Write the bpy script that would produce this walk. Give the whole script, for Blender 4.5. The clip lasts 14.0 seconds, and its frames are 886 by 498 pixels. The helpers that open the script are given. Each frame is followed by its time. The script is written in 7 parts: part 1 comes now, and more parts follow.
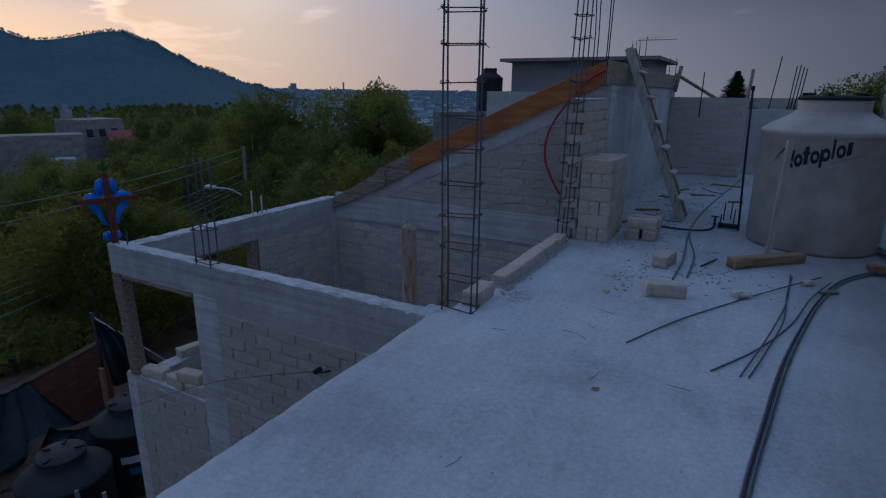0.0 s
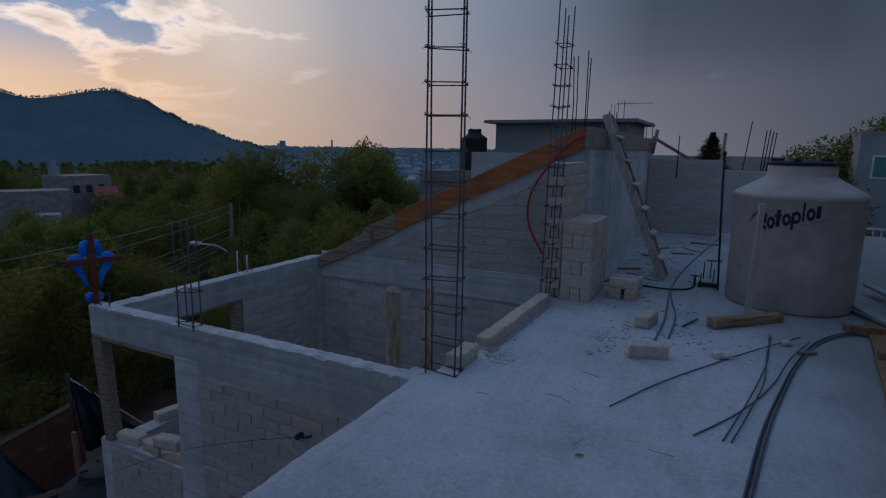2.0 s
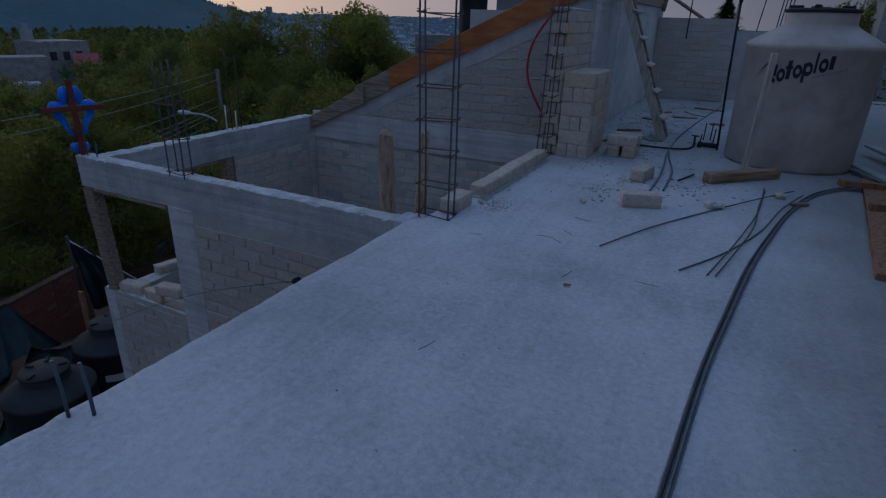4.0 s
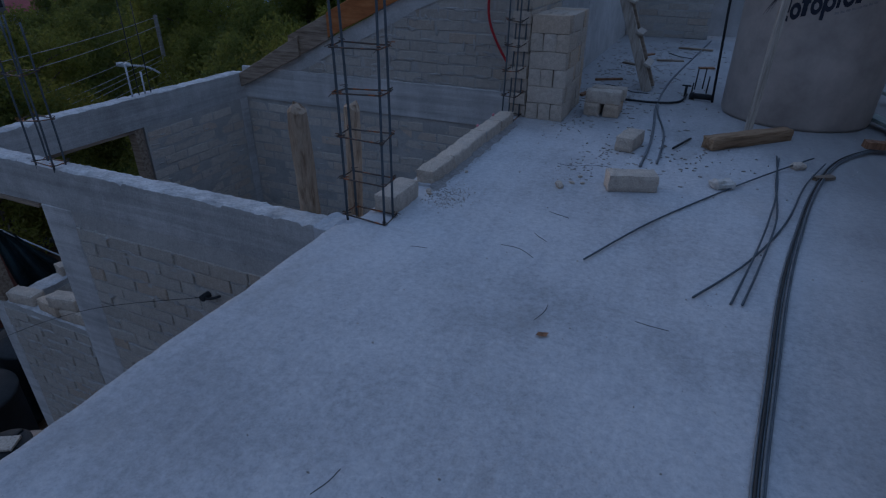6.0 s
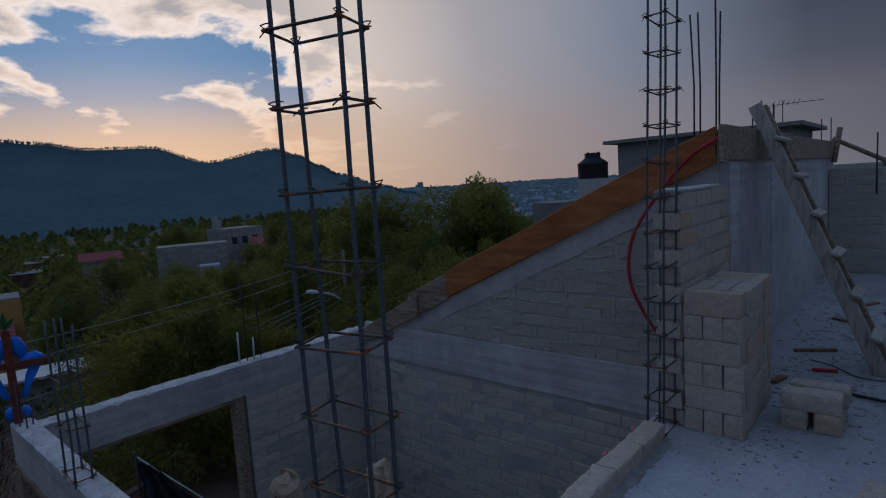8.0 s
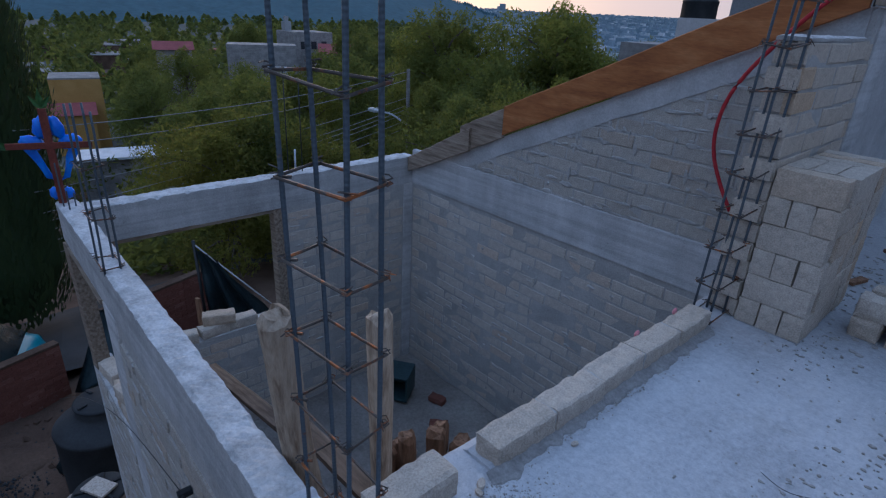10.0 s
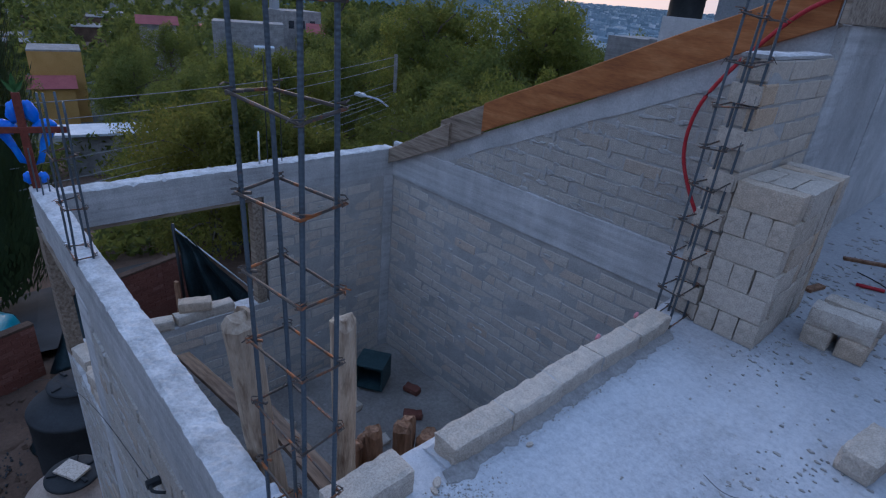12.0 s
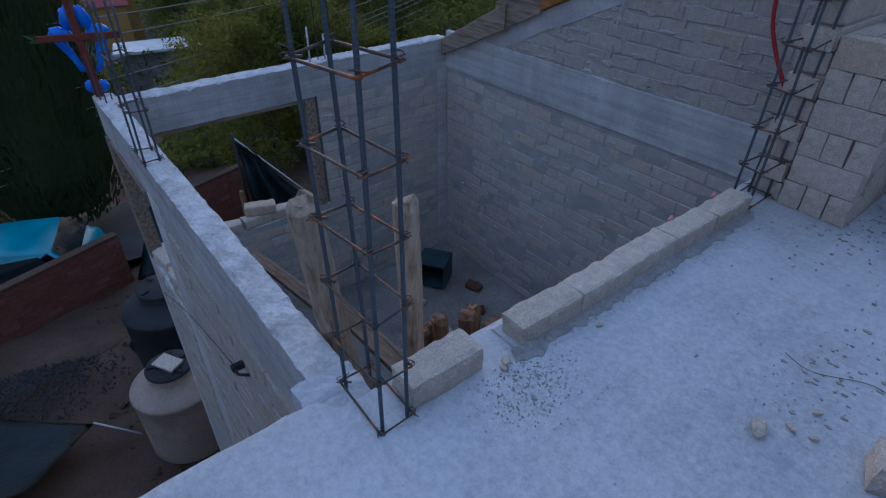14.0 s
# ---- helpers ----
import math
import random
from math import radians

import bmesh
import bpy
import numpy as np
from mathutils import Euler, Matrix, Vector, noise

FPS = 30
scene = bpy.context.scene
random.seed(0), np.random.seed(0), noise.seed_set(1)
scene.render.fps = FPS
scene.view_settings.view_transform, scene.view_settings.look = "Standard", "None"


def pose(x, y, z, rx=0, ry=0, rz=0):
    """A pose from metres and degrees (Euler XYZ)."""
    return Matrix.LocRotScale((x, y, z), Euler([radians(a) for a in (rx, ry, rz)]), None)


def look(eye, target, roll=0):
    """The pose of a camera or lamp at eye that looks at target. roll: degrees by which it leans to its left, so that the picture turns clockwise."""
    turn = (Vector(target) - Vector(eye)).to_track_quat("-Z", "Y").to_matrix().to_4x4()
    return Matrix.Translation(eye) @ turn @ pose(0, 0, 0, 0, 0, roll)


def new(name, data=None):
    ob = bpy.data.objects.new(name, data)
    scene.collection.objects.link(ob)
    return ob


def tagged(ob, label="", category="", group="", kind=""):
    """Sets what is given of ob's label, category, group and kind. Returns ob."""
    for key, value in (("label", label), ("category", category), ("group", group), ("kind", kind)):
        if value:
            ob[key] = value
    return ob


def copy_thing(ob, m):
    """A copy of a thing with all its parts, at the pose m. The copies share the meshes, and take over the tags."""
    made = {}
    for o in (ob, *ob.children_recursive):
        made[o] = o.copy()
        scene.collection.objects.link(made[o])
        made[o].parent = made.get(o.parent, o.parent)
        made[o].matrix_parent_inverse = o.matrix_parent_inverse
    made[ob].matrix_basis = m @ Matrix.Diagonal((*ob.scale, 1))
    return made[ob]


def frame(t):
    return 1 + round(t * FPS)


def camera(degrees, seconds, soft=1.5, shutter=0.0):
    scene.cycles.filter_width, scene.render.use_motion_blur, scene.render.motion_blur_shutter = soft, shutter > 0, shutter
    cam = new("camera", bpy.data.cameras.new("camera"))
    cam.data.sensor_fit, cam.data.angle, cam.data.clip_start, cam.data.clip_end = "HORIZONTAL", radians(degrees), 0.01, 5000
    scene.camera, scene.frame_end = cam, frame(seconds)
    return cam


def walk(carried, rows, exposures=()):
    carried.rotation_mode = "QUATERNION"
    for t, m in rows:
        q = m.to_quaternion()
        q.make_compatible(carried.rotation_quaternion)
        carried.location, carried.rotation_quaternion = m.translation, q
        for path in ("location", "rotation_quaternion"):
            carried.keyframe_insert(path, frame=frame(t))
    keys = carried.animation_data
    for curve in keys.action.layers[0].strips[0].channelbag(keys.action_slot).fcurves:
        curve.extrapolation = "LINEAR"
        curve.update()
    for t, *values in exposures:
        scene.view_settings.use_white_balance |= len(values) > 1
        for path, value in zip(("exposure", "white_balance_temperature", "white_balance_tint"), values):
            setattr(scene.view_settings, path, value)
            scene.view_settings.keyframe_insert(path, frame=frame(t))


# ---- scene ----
cam = camera(76.7, 14.0, soft=1.2)
PATH = [
    (0, (0.007, 0.083, 1.392), (-0.919, 1.771, 0.849), 0.6),
    (0.5, (0.01, 0.079, 1.401), (-0.902, 1.781, 0.88), 0.6),
    (1, (0.02, 0.081, 1.399), (-0.855, 1.803, 0.88), 0.7),
    (1.5, (0.026, 0.086, 1.411), (-0.83, 1.829, 0.931), 0.5),
    (2, (0.041, 0.059, 1.456), (-0.866, 1.807, 1.104), 0.8),
    (2.5, (0.046, 0.057, 1.453), (-0.871, 1.799, 1.103), -0.1),
    (3, (0.04, 0.065, 1.438), (-0.874, 1.805, 1.068), -0.4),
    (3.5, (0.054, 0.044, 1.305), (-0.853, 1.753, 0.797), 1.0),
    (4, (0.067, 0.051, 1.218), (-0.765, 1.703, 0.456), 1.6),
    (4.2, (0.059, 0.067, 1.202), (-0.775, 1.681, 0.365), 1.4),
    (6.3, (-0.259, 1.208, 1.203), (-0.942, 2.832, 0.258), 1.2),
    (6.5, (-0.319, 1.371, 1.182), (-0.979, 3.034, 0.287), 3.0),
    (7, (-0.416, 1.758, 1.382), (-1.324, 3.485, 0.94), 1.1),
    (7.5, (-0.374, 2.061, 1.448), (-1.616, 3.617, 1.254), -1.2),
    (8, (-0.394, 2.29, 1.435), (-1.71, 3.78, 1.213), -3.7),
    (8.5, (-0.534, 2.492, 1.349), (-1.768, 3.978, 0.829), -1.7),
    (9, (-0.578, 2.574, 1.352), (-1.869, 3.962, 0.714), -2.7),
    (9.2, (-0.592, 2.585, 1.333), (-1.927, 3.895, 0.625), -0.9),
    (11.3, (-0.508, 2.647, 1.484), (-1.844, 3.881, 0.652), 5.1),
    (11.5, (-0.507, 2.649, 1.483), (-1.833, 3.898, 0.657), 5.0),
    (12, (-0.506, 2.652, 1.475), (-1.814, 3.914, 0.641), 5.0),
    (12.5, (-0.516, 2.656, 1.445), (-1.844, 3.839, 0.53), 3.2),
    (13, (-0.529, 2.658, 1.38), (-1.835, 3.709, 0.289), 0.8),
    (13.5, (-0.534, 2.654, 1.37), (-1.838, 3.68, 0.253), 0.4),
    (14, (-0.533, 2.653, 1.363), (-1.835, 3.663, 0.23), -0.0),
]
EXPOSURES = [(0.0, -0.04, 5360, 8), (1.2, -0.1, 5390, 8), (2.0, -0.3, 5550, 8), (3.0, -0.42, 5560, 8), (3.5, -0.45, 5480, 8), (4.0, -0.12, 5430, 8), (6.5, 0.12, 5410, 9), (7.0, 0.25, 5750, 8), (7.5, -0.3, 5800, 8), (8.0, -0.38, 5720, 8), (8.5, -0.48, 5800, 8), (9.0, 0.06, 5620, 8), (11.5, 1.22, 5560, 11), (13.0, 1.02, 5560, 11), (14.0, 0.88, 5450, 11)]
walk(cam, [(t, look(eye, target, roll)) for t, eye, target, roll in PATH], EXPOSURES)

# ---- sky and sun ----
SUN_AZ, SUN_EL = 69.0, 7.0
world = bpy.data.worlds.new("dusk_sky")
scene.world = world
world.use_nodes = True
wn, wl = world.node_tree.nodes, world.node_tree.links
wn.clear()
w_out = wn.new("ShaderNodeOutputWorld")
w_bg = wn.new("ShaderNodeBackground")
w_bg.inputs["Strength"].default_value = 0.12
w_sky = wn.new("ShaderNodeTexSky")
w_sky.sky_type = "NISHITA"
w_sky.sun_disc = False
w_sky.sun_elevation = radians(SUN_EL)
w_sky.sun_rotation = radians(-SUN_AZ)
w_sky.dust_density = 3.0
w_sky.altitude = 2300
SUN_DIR = Vector((-math.sin(radians(SUN_AZ)) * math.cos(radians(SUN_EL)), math.cos(radians(SUN_AZ)) * math.cos(radians(SUN_EL)), math.sin(radians(SUN_EL))))


def wmath(op, a, b=None):
    n = wn.new("ShaderNodeMath")
    n.operation = op
    for k, v in enumerate((a, b)):
        if v is None:
            continue
        if isinstance(v, (int, float)):
            n.inputs[k].default_value = v
        else:
            wl.new(v, n.inputs[k])
    return n.outputs[0]


def wramp(fac, stops):
    n = wn.new("ShaderNodeValToRGB")
    while len(n.color_ramp.elements) < len(stops):
        n.color_ramp.elements.new(0.5)
    for e, (p, c) in zip(n.color_ramp.elements, stops):
        e.position, e.color = p, (*c, 1) if len(c) == 3 else c
    wl.new(fac, n.inputs[0])
    return n.outputs[0]


def wmix(fac, a, b, blend="MIX"):
    n = wn.new("ShaderNodeMix")
    n.data_type, n.blend_type = "RGBA", blend
    for sock, v in ((n.inputs[0], fac), (n.inputs[6], a), (n.inputs[7], b)):
        if isinstance(v, (int, float)):
            sock.default_value = v
        elif isinstance(v, tuple):
            sock.default_value = (*v, 1)
        else:
            wl.new(v, sock)
    return n.outputs[2]


w_co = wn.new("ShaderNodeTexCoord")
w_sep = wn.new("ShaderNodeSeparateXYZ")
wl.new(w_co.outputs["Generated"], w_sep.inputs[0])
w_dot = wn.new("ShaderNodeVectorMath")
w_dot.operation = "DOT_PRODUCT"
wl.new(w_co.outputs["Generated"], w_dot.inputs[0])
w_dot.inputs[1].default_value = SUN_DIR
near_sun = w_dot.outputs["Value"]
height = w_sep.outputs["Z"]
flat = wmath("ADD", wmath("MAXIMUM", height, 0.0), 0.20)
w_uv = wn.new("ShaderNodeCombineXYZ")
wl.new(wmath("DIVIDE", w_sep.outputs["X"], flat), w_uv.inputs[0])
wl.new(wmath("DIVIDE", w_sep.outputs["Y"], flat), w_uv.inputs[1])
clouds = wn.new("ShaderNodeTexNoise")
clouds.inputs["Scale"].default_value = 1.75
clouds.inputs["Detail"].default_value = 9
clouds.inputs["Roughness"].default_value = 0.56
clouds.inputs["Distortion"].default_value = 0.25
wl.new(w_uv.outputs[0], clouds.inputs["Vector"])
# a deck of cloud that thickens away from the sun and breaks up round it
deck = wmath("SUBTRACT", wmath("ADD", wmath("MULTIPLY", clouds.outputs["Fac"], 0.9), 0.07), wmath("MULTIPLY", wmath("POWER", wmath("MAXIMUM", near_sun, 0.0), 18.0), 0.32))
cover = wramp(deck, [(0.28, (0, 0, 0)), (0.36, (1, 1, 1))])
edge = wramp(deck, [(0.28, (0, 0, 0)), (0.325, (1, 1, 1)), (0.40, (0, 0, 0))])
around = wmath("ADD", wmath("MULTIPLY", near_sun, 0.5), 0.5)
deck_col = wramp(around, [(0.15, (2.1, 2.4, 3.0)), (0.45, (1.2, 1.35, 1.75)), (0.64, (0.46, 0.53, 0.72)), (0.75, (0.68, 0.76, 0.98)), (0.85, (2.2, 2.35, 2.75)), (0.925, (4.2, 3.7, 3.55)), (0.965, (7.4, 5.9, 4.8)), (0.992, (4.8, 4.1, 3.8))])
glow_col = wramp(near_sun, [(0.55, (0, 0, 0)), (0.80, (1.0, 0.55, 0.36)), (0.98, (7.0, 4.8, 2.9))])
clear = wmix(0.88, w_sky.outputs[0], wramp(near_sun, [(0.0, (0.5, 0.7, 1.1)), (0.75, (0.85, 1.6, 2.9)), (1.0, (0.85, 2.1, 3.9))]))
sky_mix = wmix(cover, clear, deck_col)
sky_mix = wmix(edge, sky_mix, wmix(1.0, sky_mix, glow_col, "ADD"))
low = wramp(height, [(0.0, (1, 1, 1)), (0.10, (0.66, 0.66, 0.66)), (0.16, (0.2, 0.2, 0.2)), (0.22, (0, 0, 0))])
low_col = wramp(around, [(0.2, (1.9, 2.0, 2.4)), (0.60, (0.80, 0.83, 0.98)), (0.80, (2.35, 2.05, 2.15)), (0.90, (4.0, 2.85, 2.35)), (0.965, (6.6, 4.3, 2.7)), (1.0, (11.0, 6.0, 2.6))])
sky_mix = wmix(low, sky_mix, low_col)
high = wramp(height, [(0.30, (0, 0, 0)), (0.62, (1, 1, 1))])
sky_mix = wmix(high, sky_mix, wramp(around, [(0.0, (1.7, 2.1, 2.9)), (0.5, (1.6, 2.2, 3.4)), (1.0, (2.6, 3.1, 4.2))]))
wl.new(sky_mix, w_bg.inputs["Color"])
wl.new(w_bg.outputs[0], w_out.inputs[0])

sun = new("sun", bpy.data.lights.new("sun", "SUN"))
sun.data.energy = 0.25
sun.data.angle = radians(12)
sun.data.color = (1.0, 0.72, 0.5)
sun.matrix_world = look(SUN_DIR * 50, (0, 0, 0))


# ---- materials ----
class Mat:
    """A node material with a small set of chained helpers."""

    def __init__(self, name, rough=0.8, metal=0.0, spec=0.4):
        self.mat = bpy.data.materials.new(name)
        self.mat.use_nodes = True
        self.n, self.l = self.mat.node_tree.nodes, self.mat.node_tree.links
        self.bsdf = self.n["Principled BSDF"]
        self.bsdf.inputs["Roughness"].default_value = rough
        self.bsdf.inputs["Metallic"].default_value = metal
        self.bsdf.inputs["Specular IOR Level"].default_value = spec
        self.co = self.n.new("ShaderNodeTexCoord").outputs["Object"]
        self.col = None

    def noise(self, scale, detail=4, rough=0.55, stretch=None, co=None):
        n = self.n.new("ShaderNodeTexNoise")
        n.inputs["Scale"].default_value, n.inputs["Detail"].default_value, n.inputs["Roughness"].default_value = scale, detail, rough
        src = co or self.co
        if stretch:
            m = self.n.new("ShaderNodeMapping")
            m.inputs["Scale"].default_value = stretch
            self.l.new(src, m.inputs[0])
            src = m.outputs[0]
        self.l.new(src, n.inputs["Vector"])
        return n.outputs["Fac"]

    def ramp(self, fac, *stops):
        n = self.n.new("ShaderNodeValToRGB")
        while len(n.color_ramp.elements) < len(stops):
            n.color_ramp.elements.new(0.5)
        for e, (p, c) in zip(n.color_ramp.elements, stops):
            e.position, e.color = p, (*c, 1) if isinstance(c, tuple) else (c, c, c, 1)
        self.l.new(fac, n.inputs[0])
        return n.outputs[0]

    def mix(self, fac, a, b, blend="MIX"):
        n = self.n.new("ShaderNodeMix")
        n.data_type, n.blend_type = "RGBA", blend
        for sock, v in ((n.inputs[0], fac), (n.inputs[6], a), (n.inputs[7], b)):
            if isinstance(v, (int, float)):
                sock.default_value = v
            elif isinstance(v, tuple):
                sock.default_value = (*v, 1)
            else:
                self.l.new(v, sock)
        return n.outputs[2]

    def across(self, axis, lo, hi, ragged=0.0):
        """0 below lo and 1 above hi along an axis of the object, with an uneven edge."""
        sep = self.n.new("ShaderNodeSeparateXYZ")
        self.l.new(self.co, sep.inputs[0])
        n = self.n.new("ShaderNodeMath")
        n.operation = "MULTIPLY_ADD"
        self.l.new(self.noise(1.1, 6, 0.62), n.inputs[0])
        n.inputs[1].default_value = ragged
        self.l.new(sep.outputs[axis], n.inputs[2])
        k = self.n.new("ShaderNodeMapRange")
        k.inputs[1].default_value, k.inputs[2].default_value = lo + ragged / 2, hi + ragged / 2
        self.l.new(n.outputs[0], k.inputs[0])
        return k.outputs[0]

    def random(self):
        return self.n.new("ShaderNodeObjectInfo").outputs["Random"]

    def island(self):
        return self.n.new("ShaderNodeNewGeometry").outputs["Random Per Island"]

    def colour(self, c):
        self.l.new(c, self.bsdf.inputs["Base Color"])
        return self

    def bump(self, fac, strength=0.4, dist=0.01):
        b = self.n.new("ShaderNodeBump")
        b.inputs["Strength"].default_value, b.inputs["Distance"].default_value = strength, dist
        self.l.new(fac, b.inputs["Height"])
        prev = self.bsdf.inputs["Normal"].links
        if prev:
            self.l.new(prev[0].from_socket, b.inputs["Normal"])
        self.l.new(b.outputs[0], self.bsdf.inputs["Normal"])
        return self

    def rough(self, c):
        self.l.new(c, self.bsdf.inputs["Roughness"])
        return self


def two_tone(name, a, b, scale=4.0, fine=60.0, rough=0.85, bump=0.4, dist=0.006, rnd=0.0, metal=0.0, spec=0.3):
    """A plain surface with stains at one scale and grain at another."""
    m = Mat(name, rough, metal, spec)
    big = m.ramp(m.noise(scale, 5), (0.32, a), (0.68, b))
    grain = m.noise(fine, 4, 0.7)
    c = m.mix(0.35, big, m.ramp(grain, (0.3, 0.25), (0.7, 0.85)), "OVERLAY")
    if rnd:
        c = m.mix(rnd, c, m.ramp(m.random(), (0.0, 0.15), (1.0, 0.85)), "OVERLAY")
    m.colour(c)
    if bump:
        m.bump(grain, bump, dist)
    return m.mat


def slab_material():
    m = Mat("roof_concrete", 0.92, spec=0.2)
    big = m.noise(0.8, 6, 0.6)
    mid = m.noise(3.2, 7, 0.66)
    fine = m.noise(120, 3, 0.75)
    c = m.ramp(big, (0.34, (0.38, 0.394, 0.418)), (0.48, (0.50, 0.518, 0.548)), (0.62, (0.58, 0.60, 0.632)))
    c = m.mix(m.ramp(mid, (0.55, 0.0), (0.76, 0.25)), c, (0.36, 0.355, 0.35))
    dust = m.noise(7.0, 9, 0.78)
    c = m.mix(m.ramp(dust, (0.50, 0.0), (0.70, 0.22)), c, (0.64, 0.65, 0.66))
    grit = m.noise(34, 6, 0.85)
    c = m.mix(0.42, c, m.ramp(grit, (0.34, 0.22), (0.5, 0.5), (0.66, 0.74)), "OVERLAY")
    specks = m.noise(58, 4, 0.7)
    c = m.mix(m.ramp(specks, (0.65, 0.0), (0.71, 0.55)), c, (0.22, 0.21, 0.20))
    scuff = m.noise(5.0, 5, 0.6, (0.5, 2.2, 1))
    c = m.mix(m.ramp(scuff, (0.64, 0.0), (0.76, 0.35)), c, (0.28, 0.27, 0.26))
    c = m.mix(0.16, c, m.ramp(fine, (0.3, 0.3), (0.7, 0.72)), "OVERLAY")
    patch_ = m.noise(0.45, 3, 0.5, (1.0, 0.5, 1))
    c = m.mix(m.ramp(patch_, (0.52, 0.0), (0.66, 0.22)), c, (0.36, 0.365, 0.38))
    # colour deepens towards +x, then towards the far +y end, with ragged edges
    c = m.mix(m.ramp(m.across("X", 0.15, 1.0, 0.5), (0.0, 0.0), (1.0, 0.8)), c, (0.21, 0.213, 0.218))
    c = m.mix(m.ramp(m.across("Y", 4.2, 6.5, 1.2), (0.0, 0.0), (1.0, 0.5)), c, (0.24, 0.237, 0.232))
    stain = m.noise(1.7, 5, 0.7, (1.6, 0.8, 1))
    c = m.mix(m.ramp(stain, (0.56, 0.0), (0.70, 0.34)), c, (0.30, 0.285, 0.265))
    trowel = m.noise(2.2, 4, 0.6, (5.0, 1.0, 1))
    c = m.mix(0.16, c, m.ramp(trowel, (0.35, 0.34), (0.65, 0.68)), "OVERLAY")
    m.colour(c)
    m.bump(mid, 0.3, 0.014)
    m.bump(trowel, 0.35, 0.010)
    m.bump(m.noise(22, 5, 0.65), 0.7, 0.010)
    m.bump(grit, 0.8, 0.005)
    m.bump(fine, 0.6, 0.003)
    return m.mat


def block_material(name, a, b, c3, rnd=0.5):
    m = Mat(name, 0.95, spec=0.15)
    pits = m.noise(140, 4, 0.8)
    mid = m.noise(26, 6, 0.7)
    smear = m.noise(5.5, 6, 0.7)
    c = m.ramp(m.random(), (0.0, a), (0.45, b), (0.8, a), (1.0, c3))
    c = m.mix(0.4, c, m.ramp(mid, (0.3, 0.3), (0.7, 0.72)), "OVERLAY")
    c = m.mix(0.5, c, m.ramp(pits, (0.36, 0.24), (0.52, 0.5), (0.66, 0.72)), "OVERLAY")
    c = m.mix(m.ramp(smear, (0.58, 0.0), (0.76, 0.35)), c, (0.48, 0.46, 0.43))
    m.colour(c)
    m.bump(mid, 0.45, 0.012)
    m.bump(pits, 0.55, 0.005)
    return m.mat


def cast_material(name, a, b, lines=True):
    """Poured concrete with board marks along it and streaks down it."""
    m = Mat(name, 0.88, spec=0.25)
    big = m.noise(1.6, 6, 0.62)
    streak = m.noise(9, 5, 0.6, (1, 1, 0.12))
    boards = m.noise(3.0, 4, 0.5, (0.25, 0.25, 7))
    fine = m.noise(85, 4, 0.7)
    c = m.ramp(big, (0.3, a), (0.7, b))
    c = m.mix(0.3, c, m.ramp(m.noise(5.5, 7, 0.68), (0.32, 0.3), (0.68, 0.7)), "OVERLAY")
    c = m.mix(0.22 if lines else 0.06, c, m.ramp(streak, (0.3, 0.3), (0.72, 0.72)), "OVERLAY")
    if lines:
        c = m.mix(0.3, c, m.ramp(boards, (0.35, 0.3), (0.6, 0.7)), "OVERLAY")
    c = m.mix(0.35, c, m.ramp(fine, (0.3, 0.3), (0.7, 0.75)), "OVERLAY")
    holes = m.noise(30, 4, 0.7, (0.6, 0.6, 1.4))
    c = m.mix(m.ramp(holes, (0.66, 0.0), (0.73, 0.65)), c, (0.14, 0.135, 0.13))
    m.colour(c)
    m.bump(boards if lines else big, 0.5, 0.014)
    m.bump(m.noise(24, 6, 0.75), 0.6, 0.008)
    m.bump(fine, 0.5, 0.005)
    return m.mat


def wood_material(name, dark, mid, light, axis=(1, 12, 12), rnd=0.25, rough=0.75):
    m = Mat(name, rough, spec=0.3)
    grain = m.noise(3.2, 6, 0.6, axis)
    fine = m.noise(16, 4, 0.7, axis)
    knots = m.noise(2.4, 2, 0.4)
    c = m.ramp(grain, (0.28, dark), (0.5, mid), (0.74, light))
    c = m.mix(0.35, c, m.ramp(fine, (0.3, 0.25), (0.7, 0.75)), "OVERLAY")
    c = m.mix(m.ramp(knots, (0.66, 0.0), (0.76, 0.6)), c, dark)
    if rnd:
        c = m.mix(rnd, c, m.ramp(m.random(), (0.0, 0.2), (1.0, 0.8)), "OVERLAY")
    m.colour(c)
    m.bump(grain, 0.3, 0.006)
    m.bump(fine, 0.35, 0.003)
    return m.mat


def steel_material(name, base, rust, amount):
    m = Mat(name, 0.55, 0.6, 0.5)
    n = m.noise(18, 5, 0.65)
    c = m.mix(m.ramp(n, (amount, 0.0), (amount + 0.12, 1.0)), base, rust)
    m.colour(c)
    rib = m.n.new("ShaderNodeTexWave")
    rib.inputs["Scale"].default_value = 26
    rib.inputs["Distortion"].default_value = 0.3
    rib.bands_direction = "Z"
    m.l.new(m.co, rib.inputs["Vector"])
    m.bump(rib.outputs["Fac"], 0.5, 0.002)
    return m.mat


